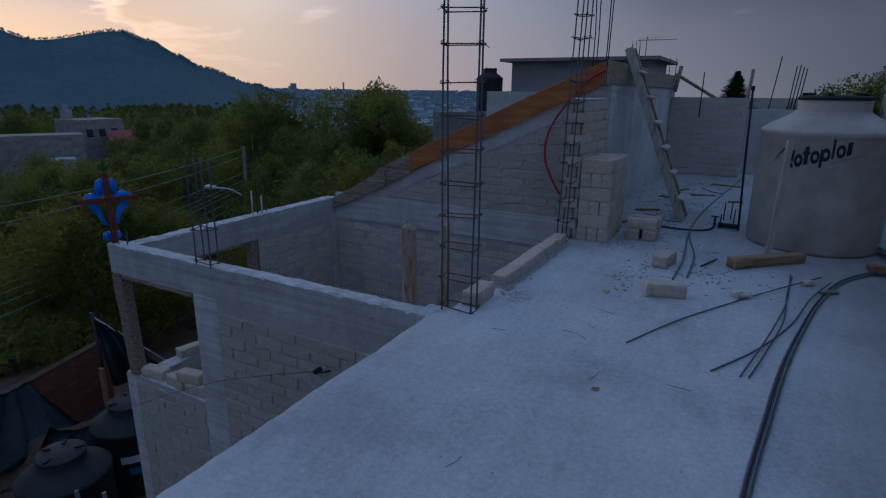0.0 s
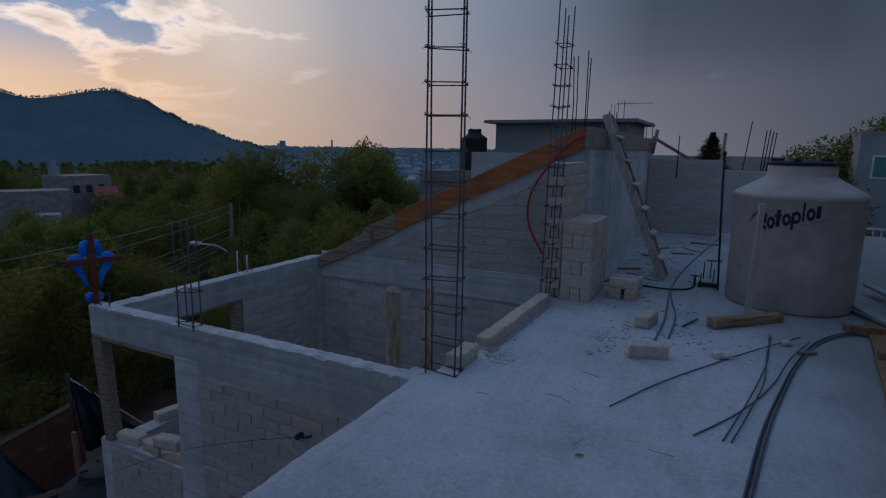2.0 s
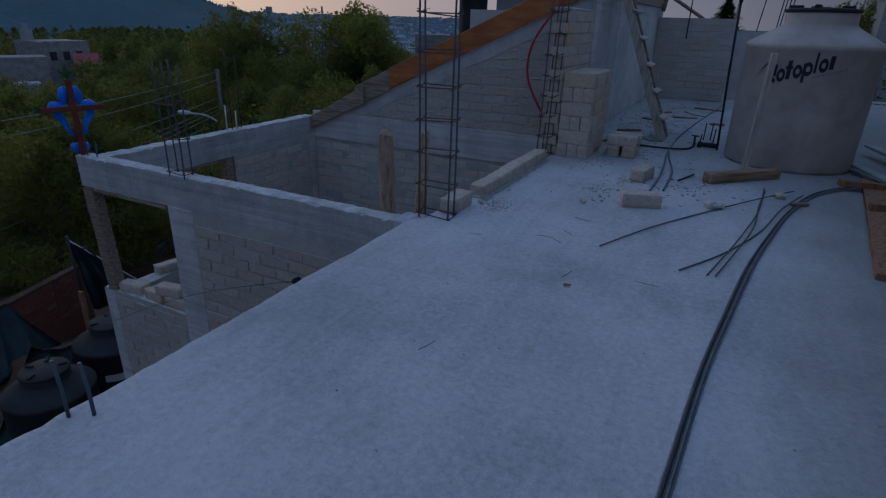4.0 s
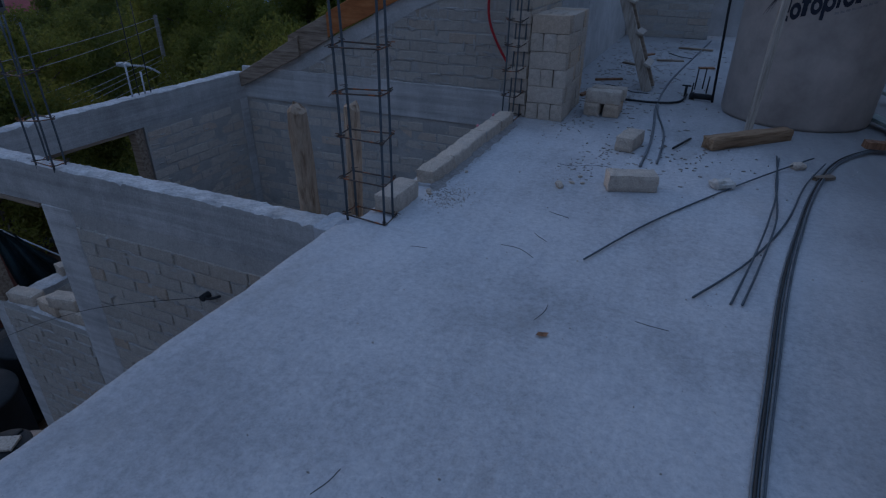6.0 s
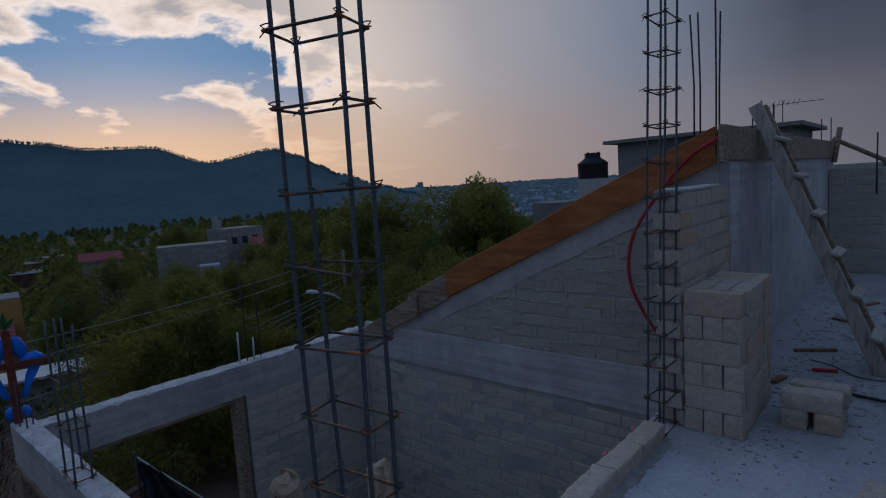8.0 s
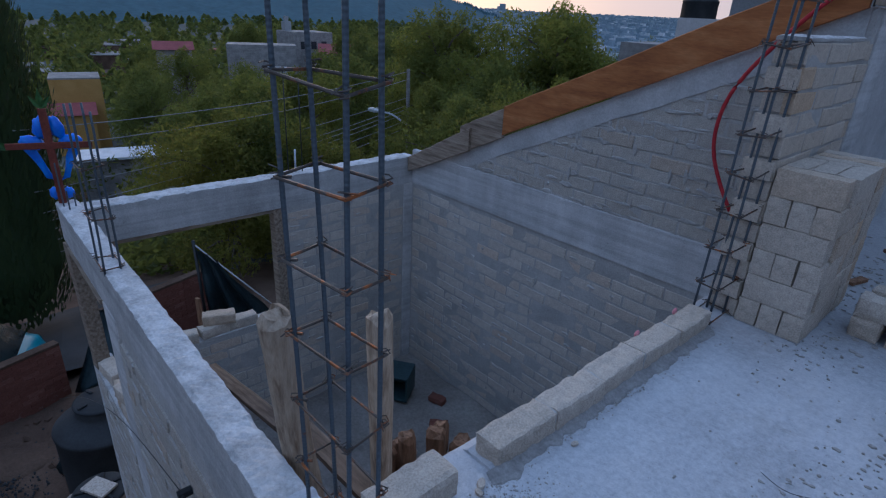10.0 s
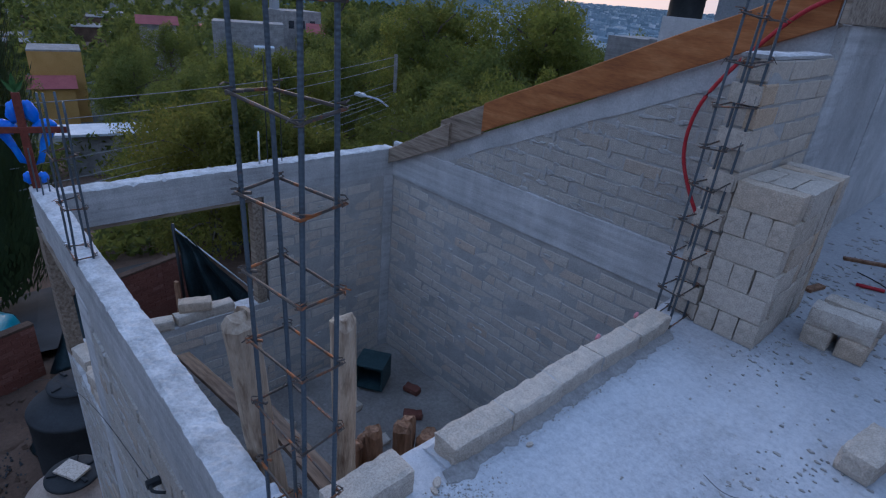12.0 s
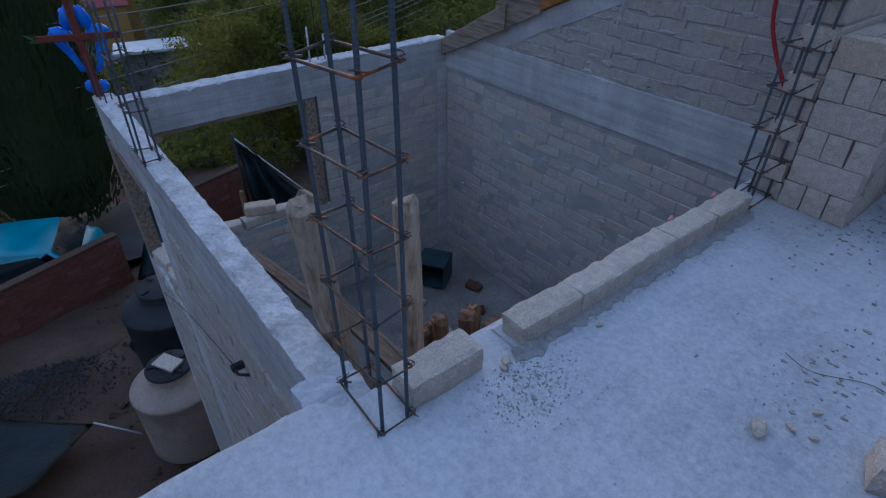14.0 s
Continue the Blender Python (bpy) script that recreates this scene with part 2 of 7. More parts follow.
def leaf_material(name, a, b, c3, through_light=0.56):
    m = Mat(name, 0.7, spec=0.2)
    c = m.ramp(m.island(), (0.0, a), (0.5, b), (1.0, c3))
    c = m.mix(0.4, c, m.ramp(m.noise(0.5, 3), (0.3, 0.2), (0.7, 0.8)), "OVERLAY")
    c = m.mix(m.ramp(m.random(), (0.0, 0.0), (0.45, 0.15), (0.8, 0.6), (1.0, 0.45)), c, (0.042, 0.075, 0.030))
    m.colour(c)
    glow = m.n.new("ShaderNodeBsdfTranslucent")
    m.l.new(m.mix(0.55, c, (0.33, 0.34, 0.07), "MIX"), glow.inputs["Color"])
    both = m.n.new("ShaderNodeMixShader")
    both.inputs[0].default_value = through_light
    m.l.new(m.bsdf.outputs[0], both.inputs[1])
    m.l.new(glow.outputs[0], both.inputs[2])
    m.l.new(both.outputs[0], m.n["Material Output"].inputs["Surface"])
    return m.mat


M = {}
M["slab"] = slab_material()
M["block"] = block_material("pumice_block", (0.49, 0.43, 0.36), (0.54, 0.48, 0.41), (0.53, 0.40, 0.28))
M["brickface"] = block_material("wall_block", (0.40, 0.375, 0.34), (0.46, 0.435, 0.395), (0.45, 0.38, 0.31))
M["brickin"] = block_material("inner_wall_block", (0.49, 0.455, 0.41), (0.55, 0.515, 0.465), (0.55, 0.465, 0.385))
M["mortar"] = cast_material("mortar", (0.33, 0.325, 0.315), (0.46, 0.455, 0.445), False)
M["wetmortar"] = two_tone("fresh_mortar", (0.25, 0.245, 0.24), (0.36, 0.355, 0.35), 14, 70, 0.95, 0.8, 0.008)
M["timber"] = wood_material("brown_timber", (0.13, 0.08, 0.045), (0.30, 0.20, 0.12), (0.40, 0.29, 0.19))
M["darkwood"] = wood_material("dark_old_plank", (0.04, 0.028, 0.02), (0.11, 0.08, 0.06), (0.19, 0.145, 0.11))
M["cast"] = cast_material("cast_concrete", (0.32, 0.325, 0.325), (0.45, 0.455, 0.46))
M["castcol"] = cast_material("column_concrete", (0.40, 0.405, 0.41), (0.52, 0.525, 0.53))
M["castin"] = cast_material("smeared_concrete", (0.36, 0.365, 0.37), (0.50, 0.505, 0.51), False)
M["castdark"] = cast_material("old_concrete", (0.16, 0.16, 0.16), (0.28, 0.275, 0.27))
M["whitetop"] = two_tone("lime_washed_top", (0.36, 0.36, 0.36), (0.62, 0.62, 0.625), 9, 60, 0.95, 0.75, 0.007)
M["plank"] = wood_material("orange_formwork_wood", (0.22, 0.078, 0.028), (0.33, 0.122, 0.040), (0.42, 0.18, 0.07), (1, 6, 6))
M["greyplank"] = wood_material("weathered_plank", (0.10, 0.075, 0.055), (0.24, 0.19, 0.145), (0.36, 0.31, 0.25))
M["pole"] = wood_material("old_round_post", (0.15, 0.095, 0.06), (0.41, 0.32, 0.235), (0.52, 0.43, 0.335), (11, 11, 1.2))
M["stump"] = wood_material("raw_brown_post", (0.09, 0.045, 0.025), (0.24, 0.13, 0.075), (0.36, 0.21, 0.13), (12, 12, 1))
M["paleboard"] = wood_material("pale_ladder_wood", (0.22, 0.19, 0.16), (0.42, 0.38, 0.33), (0.52, 0.48, 0.43), (12, 12, 1))
M["steel"] = steel_material("blue_grey_rebar", (0.10, 0.125, 0.15), (0.20, 0.09, 0.045), 0.66)
M["rust"] = steel_material("rusty_stirrup", (0.10, 0.085, 0.075), (0.36, 0.125, 0.04), 0.52)
M["darksteel"] = steel_material("dark_rebar", (0.045, 0.05, 0.055), (0.11, 0.06, 0.035), 0.62)
M["tank"] = two_tone("beige_polyethylene", (0.375, 0.33, 0.30), (0.415, 0.365, 0.33), 2.2, 3.5, 0.42, 0.0, 0.002, spec=0.45)
M["blackplastic"] = two_tone("black_polyethylene", (0.016, 0.019, 0.022), (0.034, 0.038, 0.042), 3, 40, 0.68, 0.10, 0.002, spec=0.25)
M["navy"] = two_tone("navy_print", (0.012, 0.016, 0.03), (0.02, 0.025, 0.045), 8, 60, 0.45, 0)
M["greyprint"] = two_tone("grey_print", (0.24, 0.22, 0.22), (0.30, 0.28, 0.28), 8, 60, 0.5, 0)
M["bluelabel"] = two_tone("blue_label", (0.02, 0.14, 0.34), (0.03, 0.2, 0.45), 8, 60, 0.4, 0)
M["whitelabel"] = two_tone("white_label", (0.55, 0.62, 0.68), (0.66, 0.72, 0.76), 8, 60, 0.4, 0)
M["red"] = two_tone("red_conduit", (0.36, 0.018, 0.03), (0.46, 0.035, 0.045), 6, 50, 0.4, 0.05, 0.002)
M["hose"] = two_tone("grey_hose", (0.10, 0.115, 0.13), (0.16, 0.18, 0.20), 6, 50, 0.5, 0.1, 0.002)
M["blue"] = two_tone("blue_satin", (0.008, 0.12, 0.68), (0.015, 0.24, 0.90), 9, 40, 0.35, 0.15, 0.004, spec=0.5)
M["crosswood"] = two_tone("dark_red_painted_wood", (0.10, 0.022, 0.016), (0.17, 0.045, 0.03), 9, 60, 0.6, 0.2, 0.003)
M["greenbow"] = two_tone("green_leaves", (0.02, 0.07, 0.02), (0.05, 0.13, 0.035), 9, 60, 0.6, 0.2, 0.003)
M["pink"] = two_tone("pink_tape", (0.45, 0.16, 0.20), (0.55, 0.24, 0.27), 9, 60, 0.6, 0.1, 0.003)
M["tarp"] = two_tone("dark_green_tarp", (0.014, 0.03, 0.037), (0.034, 0.066, 0.08), 2, 14, 0.5, 0.8, 0.03, spec=0.4)
M["dustytank"] = two_tone("dusty_beige_polyethylene", (0.255, 0.205, 0.172), (0.350, 0.290, 0.245), 3.0, 40, 0.7, 0.1, 0.002, spec=0.25)
M["dirt"] = two_tone("bare_earth", (0.066, 0.041, 0.029), (0.130, 0.086, 0.062), 0.9, 22, 1.0, 0.8, 0.03)
M["pitfloor"] = two_tone("dusty_floor", (0.20, 0.18, 0.165), (0.33, 0.31, 0.29), 1.8, 30, 1.0, 0.8, 0.02)
M["asphalt"] = two_tone("asphalt", (0.03, 0.034, 0.038), (0.052, 0.056, 0.06), 1.2, 60, 0.9, 0.4, 0.006)
M["redbrick"] = block_material("red_fence_brick", (0.15, 0.06, 0.045), (0.19, 0.08, 0.06), (0.23, 0.11, 0.085))
M["car"] = two_tone("turquoise_car_paint", (0.01, 0.20, 0.27), (0.02, 0.28, 0.36), 3, 60, 0.28, 0, spec=0.6)
M["glass"] = two_tone("dark_glass", (0.015, 0.03, 0.04), (0.03, 0.05, 0.06), 3, 60, 0.08, 0, spec=0.6)
M["tyre"] = two_tone("tyre_rubber", (0.012, 0.012, 0.012), (0.03, 0.03, 0.03), 6, 60, 0.8, 0.2, 0.003)
M["hubcap"] = two_tone("hubcap_metal", (0.3, 0.3, 0.3), (0.42, 0.42, 0.42), 6, 60, 0.35, 0, metal=0.8)
M["bark"] = wood_material("bark", (0.05, 0.04, 0.03), (0.11, 0.09, 0.07), (0.2, 0.17, 0.14), (8, 8, 1), 0.2, 0.95)
M["leafA"] = leaf_material("eucalyptus_leaves", (0.085, 0.115, 0.022), (0.125, 0.150, 0.030), (0.18, 0.18, 0.045))
M["leafB"] = leaf_material("dark_leaves", (0.052, 0.084, 0.028), (0.078, 0.110, 0.034), (0.115, 0.140, 0.044))
M["leafC"] = leaf_material("yellowing_leaves", (0.09, 0.10, 0.02), (0.14, 0.135, 0.028), (0.19, 0.165, 0.04))
M["leafD"] = leaf_material("cypress_leaves", (0.022, 0.045, 0.022), (0.036, 0.062, 0.030), (0.048, 0.075, 0.034), 0.1)
# forest green shifted to blue: the air's haze is part of this colour
M["hill"] = two_tone("haze_blue_forest", (0.042, 0.091, 0.113), (0.060, 0.115, 0.139), 0.012, 0.15, 1.0, 0)
# far ground, greyed and lightened in its colour to stand for haze
M["plain"] = two_tone("haze_paled_ground", (0.075, 0.085, 0.075), (0.12, 0.125, 0.115), 0.01, 0.2, 1.0, 0)
M["whiteroof"] = two_tone("pale_sheet_roof", (0.40, 0.45, 0.50), (0.52, 0.57, 0.62), 2, 20, 0.5, 0.1)
M["greyhouse"] = two_tone("grey_render", (0.21, 0.225, 0.24), (0.29, 0.305, 0.32), 0.7, 20, 0.9, 0.2)
M["redroof"] = two_tone("red_roof", (0.20, 0.05, 0.055), (0.28, 0.08, 0.08), 1, 20, 0.8, 0.2)
M["yellow"] = two_tone("ochre_render", (0.34, 0.20, 0.06), (0.42, 0.26, 0.09), 0.8, 20, 0.9, 0.2)
M["window"] = two_tone("dark_window", (0.02, 0.03, 0.035), (0.04, 0.05, 0.06), 2, 20, 0.15, 0, spec=0.6)
M["greencurtain"] = two_tone("green_curtained_glass", (0.06, 0.20, 0.17), (0.10, 0.27, 0.23), 2, 20, 0.2, 0)
M["whiteframe"] = two_tone("white_frame", (0.55, 0.58, 0.60), (0.65, 0.68, 0.70), 3, 30, 0.5, 0)
M["alu"] = two_tone("green_grey_board", (0.20, 0.25, 0.24), (0.28, 0.33, 0.31), 4, 40, 0.6, 0.2, 0.003)
M["wire"] = two_tone("grey_wire", (0.20, 0.205, 0.21), (0.28, 0.285, 0.29), 6, 40, 0.6, 0)
M["lampgrey"] = two_tone("pale_lamp_metal", (0.42, 0.45, 0.48), (0.5, 0.53, 0.56), 6, 40, 0.5, 0)
M["stone"] = two_tone("loose_stone", (0.40, 0.385, 0.36), (0.56, 0.55, 0.52), 12, 60, 0.95, 0.6, 0.006, rnd=0.3)
M["flake"] = two_tone("dried_mortar", (0.26, 0.25, 0.235), (0.37, 0.36, 0.345), 9, 60, 0.95, 0.5, 0.004)
M["crate"] = two_tone("dark_green_crate", (0.022, 0.05, 0.058), (0.04, 0.075, 0.085), 6, 40, 0.55, 0)
# distance haze over the city is mixed into these pale blue base colours
m_city = Mat("haze_tinted_houses", 1.0)
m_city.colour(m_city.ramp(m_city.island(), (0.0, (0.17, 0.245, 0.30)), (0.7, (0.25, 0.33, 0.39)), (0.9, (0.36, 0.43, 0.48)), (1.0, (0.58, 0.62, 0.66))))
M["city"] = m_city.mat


# ---- building helpers ----
def mesh_ob(name, bm, mat, parent=None, smooth=False):
    me = bpy.data.meshes.new(name)
    bm.normal_update()
    bm.to_mesh(me)
    bm.free()
    for m in mat if isinstance(mat, (list, tuple)) else (mat,):
        me.materials.append(M[m])
    if smooth:
        me.shade_smooth()
    ob = new(name, me)
    if parent:
        ob.parent = parent
    return ob


def part(name, bm, mat, parent, label="", smooth=False):
    ob = mesh_ob(name, bm, mat, parent, smooth)
    if label:
        tagged(ob, label)
    return ob


def thing(name, label, category, at=(0, 0, 0), turn=0.0, group="", kind=""):
    ob = new(name)
    ob.empty_display_size = 0.1
    ob.matrix_basis = pose(*at, 0, 0, turn)
    return tagged(ob, label, category, group, kind)


def box(bm, x0, x1, y0, y1, z0, z1, bevel=0.0, m=None, mat=0):
    v = [bm.verts.new((x, y, z)) for z in (z0, z1) for y in (y0, y1) for x in (x0, x1)]
    fs = [bm.faces.new([v[i] for i in q]) for q in ((0, 2, 3, 1), (4, 5, 7, 6), (0, 1, 5, 4), (2, 6, 7, 3), (0, 4, 6, 2), (1, 3, 7, 5))]
    for f in fs:
        f.material_index = mat
    if bevel:
        r = bmesh.ops.bevel(bm, geom=list({e for f in fs for e in f.edges}), offset=bevel, segments=1, affect="EDGES")
        v = list({w for f in r["faces"] for w in f.verts} | {w for w in v if w.is_valid})
    if m:
        bmesh.ops.transform(bm, matrix=m, verts=v)
    return v


def boxes(*dims, bevel=0.0):
    bm = bmesh.new()
    for d in dims:
        box(bm, *d, bevel=bevel)
    return bm


def tube(bm, pts, r, n=6, taper=1.0, caps=True):
    pts = [Vector(p) for p in pts]
    rings = []
    for i, p in enumerate(pts):
        d = (pts[min(i + 1, len(pts) - 1)] - pts[max(i - 1, 0)]).normalized()
        a = d.cross(Vector((0, 0, 1)) if abs(d.z) < 0.9 else Vector((1, 0, 0))).normalized()
        b = d.cross(a)
        rr = r * (1 + (taper - 1) * i / max(len(pts) - 1, 1))
        rings.append([bm.verts.new(p + (a * math.cos(2 * math.pi * k / n) + b * math.sin(2 * math.pi * k / n)) * rr) for k in range(n)])
    for r0, r1 in zip(rings, rings[1:]):
        for k in range(n):
            bm.faces.new((r0[k], r0[(k + 1) % n], r1[(k + 1) % n], r1[k]))
    if caps:
        bm.faces.new(rings[0][::-1])
        bm.faces.new(rings[-1])
    return bm


def smooth_path(pts, n=6):
    """Points on a smooth curve through pts."""
    pts = [Vector(p) for p in pts]
    out = []
    for i in range(len(pts) - 1):
        p0, p1, p2, p3 = pts[max(i - 1, 0)], pts[i], pts[i + 1], pts[min(i + 2, len(pts) - 1)]
        for k in range(n):
            t = k / n
            out.append(0.5 * ((2 * p1) + (p2 - p0) * t + (2 * p0 - 5 * p1 + 4 * p2 - p3) * t * t + (3 * p1 - p0 - 3 * p2 + p3) * t ** 3))
    return out + [pts[-1]]


def lathe(profile, n=40):
    """A bmesh turned round z from (radius, height) pairs."""
    bm = bmesh.new()
    rings = [[bm.verts.new((r * math.cos(2 * math.pi * k / n), r * math.sin(2 * math.pi * k / n), z)) for k in range(n)] for r, z in profile]
    for a, b in zip(rings, rings[1:]):
        for k in range(n):
            bm.faces.new((a[k], a[(k + 1) % n], b[(k + 1) % n], b[k]))
    bm.faces.new(rings[0][::-1])
    bm.faces.new(rings[-1])
    return bm


def rough_box(sx, sy, sz, cut=(4, 2, 2), amp=0.004, seed=0.0, bevel=0.008):
    """A block with chipped, slightly uneven faces, standing on z=0."""
    bm = bmesh.new()
    nx, ny, nz = cut
    verts = {}

    def vert(i, j, k):
        key = (i, j, k)
        if key not in verts:
            p = Vector(((i / nx - 0.5) * sx, (j / ny - 0.5) * sy, k / nz * sz))
            on = (i in (0, nx)) + (j in (0, ny)) + (k in (0, nz))
            c = Vector((0, 0, sz / 2))
            if on >= 2:
                d = Vector((p.x - c.x, p.y - c.y, p.z - c.z))
                d = Vector((math.copysign(1, d.x) if i in (0, nx) else 0, math.copysign(1, d.y) if j in (0, ny) else 0, math.copysign(1, d.z) if k == nz else 0))
                p -= d * bevel * (0.4 + 0.8 * abs(noise.noise(p * 30 + Vector((seed, 0, 0)))))
            q = noise.noise_vector(p * 22 + Vector((seed * 3.1, seed, 1.7))) * amp
            if k == 0:
                q.z = 0
            verts[key] = bm.verts.new(p + q)
        return verts[key]

    for i in range(nx):
        for j in range(ny):
            bm.faces.new((vert(i, j, 0), vert(i, j + 1, 0), vert(i + 1, j + 1, 0), vert(i + 1, j, 0)))
            bm.faces.new((vert(i, j, nz), vert(i + 1, j, nz), vert(i + 1, j + 1, nz), vert(i, j + 1, nz)))
    for i in range(nx):
        for k in range(nz):
            bm.faces.new((vert(i, 0, k), vert(i + 1, 0, k), vert(i + 1, 0, k + 1), vert(i, 0, k + 1)))
            bm.faces.new((vert(i, ny, k), vert(i, ny, k + 1), vert(i + 1, ny, k + 1), vert(i + 1, ny, k)))
    for j in range(ny):
        for k in range(nz):
            bm.faces.new((vert(0, j, k), vert(0, j, k + 1), vert(0, j + 1, k + 1), vert(0, j + 1, k)))
            bm.faces.new((vert(nx, j, k), vert(nx, j + 1, k), vert(nx, j + 1, k + 1), vert(nx, j, k + 1)))
    return bm


def uneven_beam(x0, x1, y0, y1, z0, z1, along="x", step=0.02, amp=0.0045, top_mat=1):
    """A poured beam with a lumpy top (second material) and slightly wavy sides."""
    bm = bmesh.new()
    length = (x1 - x0) if along == "x" else (y1 - y0)
    n = max(int(length / step), 1)
    w = 7
    rows = []
    for i in range(n + 1):
        t = i / n
        ring = []
        prof = [(0, 0), (0, 0.33), (0, 0.67), (0, 1)] + [(k / w, 1) for k in range(1, w)] + [(1, 1), (1, 0.67), (1, 0.33), (1, 0)]
        for u, v in prof:
            p = Vector((x0 + t * (x1 - x0), y0 + u * (y1 - y0), z0 + v * (z1 - z0))) if along == "x" else Vector((x0 + u * (x1 - x0), y0 + t * (y1 - y0), z0 + v * (z1 - z0)))
            q = noise.noise_vector(p * 7.0) * amp * (1.0 if v == 1 else 0.6)
            if v == 1:
                q += noise.noise_vector(p * 28.0) * amp * 0.6
                q.z += noise.noise(p * 4.0) * amp * 0.7 + noise.noise(p * 35.0) * amp * 1.1 + noise.noise(p * 70.0) * amp * 0.9
                if u in (0, 1):
                    q.z -= 0.004 + abs(noise.noise(p * 18.0)) * 0.010 + max(0.0, noise.noise(p * 13.0 + Vector((5, 1, 2))) - 0.25) * 0.05
            if i in (0, n):
                q[0 if along == "x" else 1] = 0
            ring.append(bm.verts.new(p + q))
        rows.append(ring)
    m = len(rows[0])
    for a, b in zip(rows, rows[1:]):
        for k in range(m):
            f = bm.faces.new((a[k], a[(k + 1) % m], b[(k + 1) % m], b[k]))
            if 3 <= k < 3 + w:
                f.material_index = top_mat
    bm.faces.new(rows[0][::-1])
    bm.faces.new(rows[-1])
    bmesh.ops.recalc_face_normals(bm, faces=bm.faces)
    return bm


# ---- ground, street and distance ----
GROUND = -4.65


def terrain(x, y):
    r = max(0.0, math.hypot(min(x + 13, 0), max(y - 12, 0) * 0.6) if x < -13 or y > 12 else 0.0)
    far = -11.0 * (1 - math.exp(-r / 45)) - 6.0 * (1 - math.exp(-r / 400))
    if x < -30:
        rise = max(0.0, -y * 0.4 - x - 60) if y < 40 else max(0.0, -x - 60 - (y - 40) * 0.9)
        far += min(rise, 60) * 0.05
    bump = noise.noise(Vector((x * 0.3, y * 0.3, 0))) * 0.08 + noise.noise(Vector((x * 1.1, y * 1.1, 3))) * 0.03
    drop = min(max((-x - 10.75) / 0.5, 0.0), 1.0) * 0.62
    return GROUND + far + bump - drop


def ground_sheet():
    bm = bmesh.new()
    radii = [0, 2, 4, 6, 8, 10, 12, 14, 16, 18, 20, 23, 27, 32, 38, 46, 56, 70, 90, 120, 170, 250, 400, 700, 1200, 2200, 4500]
    n = 120
    rings = []
    for r in radii:
        ring = []
        for k in range(n):
            a = 2 * math.pi * k / n
            x, y = -8 + r * math.cos(a), 4 + r * math.sin(a)
            ring.append(bm.verts.new((x, y, terrain(x, y))))
        rings.append(ring)
    for i, (a, b) in enumerate(zip(rings, rings[1:])):
        for k in range(n):
            if i == 0:
                f = bm.faces.new((a[k], b[k], b[(k + 1) % n]))
            else:
                f = bm.faces.new((a[k], b[k], b[(k + 1) % n], a[(k + 1) % n]))
            # from 40 m out the ground takes the haze-coloured material
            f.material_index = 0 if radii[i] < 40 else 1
    bmesh.ops.remove_doubles(bm, verts=bm.verts, dist=0.0001)
    return tagged(mesh_ob("ground", bm, ("dirt", "plain"), smooth=True), "bare brown earth falling away into a valley coloured pale for haze", "ground", kind="structure")


ground_sheet()


def hill(name, stations, dist, base, label):
    """A wooded ridge whose crest passes the given (bearing, elevation) stations, with trees along the crest."""
    bm = bmesh.new()
    pts = []
    for (b0, e0), (b1, e1) in zip(stations, stations[1:]):
        for k in range(8):
            t = k / 8
            t2 = t * t * (3 - 2 * t)
            pts.append((b0 + (b1 - b0) * t, e0 + (e1 - e0) * t2))
    pts.append(stations[-1])
    rows = []
    for b, e in pts:
        a = radians(b)
        col = []
        for j in range(9):
            s = j / 8
            d = dist * (1 - 0.45 * s)
            h = dist * math.tan(radians(e))
            z = h + (base - h) * s ** 0.8 + noise.noise(Vector((b * 0.35, s * 3, 0))) * 10 * s * (1 - s)
            col.append(bm.verts.new((-math.sin(a) * d, math.cos(a) * d, z)))
        rows.append(col)
    for c0, c1 in zip(rows, rows[1:]):
        for j in range(8):
            bm.faces.new((c0[j], c0[j + 1], c1[j + 1], c1[j]))
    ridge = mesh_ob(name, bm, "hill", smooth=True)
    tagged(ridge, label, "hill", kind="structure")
    bm = bmesh.new()
    rnd = random.Random(5)
    for i in range(len(pts) - 1):
        for k in range(13):
            t = rnd.random()
            b = pts[i][0] + (pts[i + 1][0] - pts[i][0]) * t
            e = pts[i][1] + (pts[i + 1][1] - pts[i][1]) * t
            d = dist * rnd.uniform(0.97, 1.0)
            z = dist * math.tan(radians(e))
            h, w = rnd.uniform(0.8, 3.4), rnd.uniform(0.5, 1.3)
            x, y = -math.sin(radians(b)) * d, math.cos(radians(b)) * d
            tx, ty = math.cos(radians(b)), math.sin(radians(b))
            for q in range(2):
                o, hh = rnd.uniform(-w, w) * 0.9, h * rnd.uniform(0.6, 1.0)
                v = [bm.verts.new((x + tx * (o + sx * w * 0.45) - ty * zz * hh * 1.2, y + ty * (o + sx * w * 0.45) + tx * zz * hh * 1.2, z - 3 + zz * (hh + 3))) for sx, zz in ((-0.12, 0), (0.12, 0), (0.15, 0.5), (0.9, 0.7), (0.4, 1), (-0.5, 0.93), (-1, 0.65), (-0.15, 0.5))]
                bm.faces.new(v)
    # crest trees carry the same haze-blue colour as the hill
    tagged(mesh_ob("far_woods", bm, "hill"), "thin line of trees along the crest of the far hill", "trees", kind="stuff")


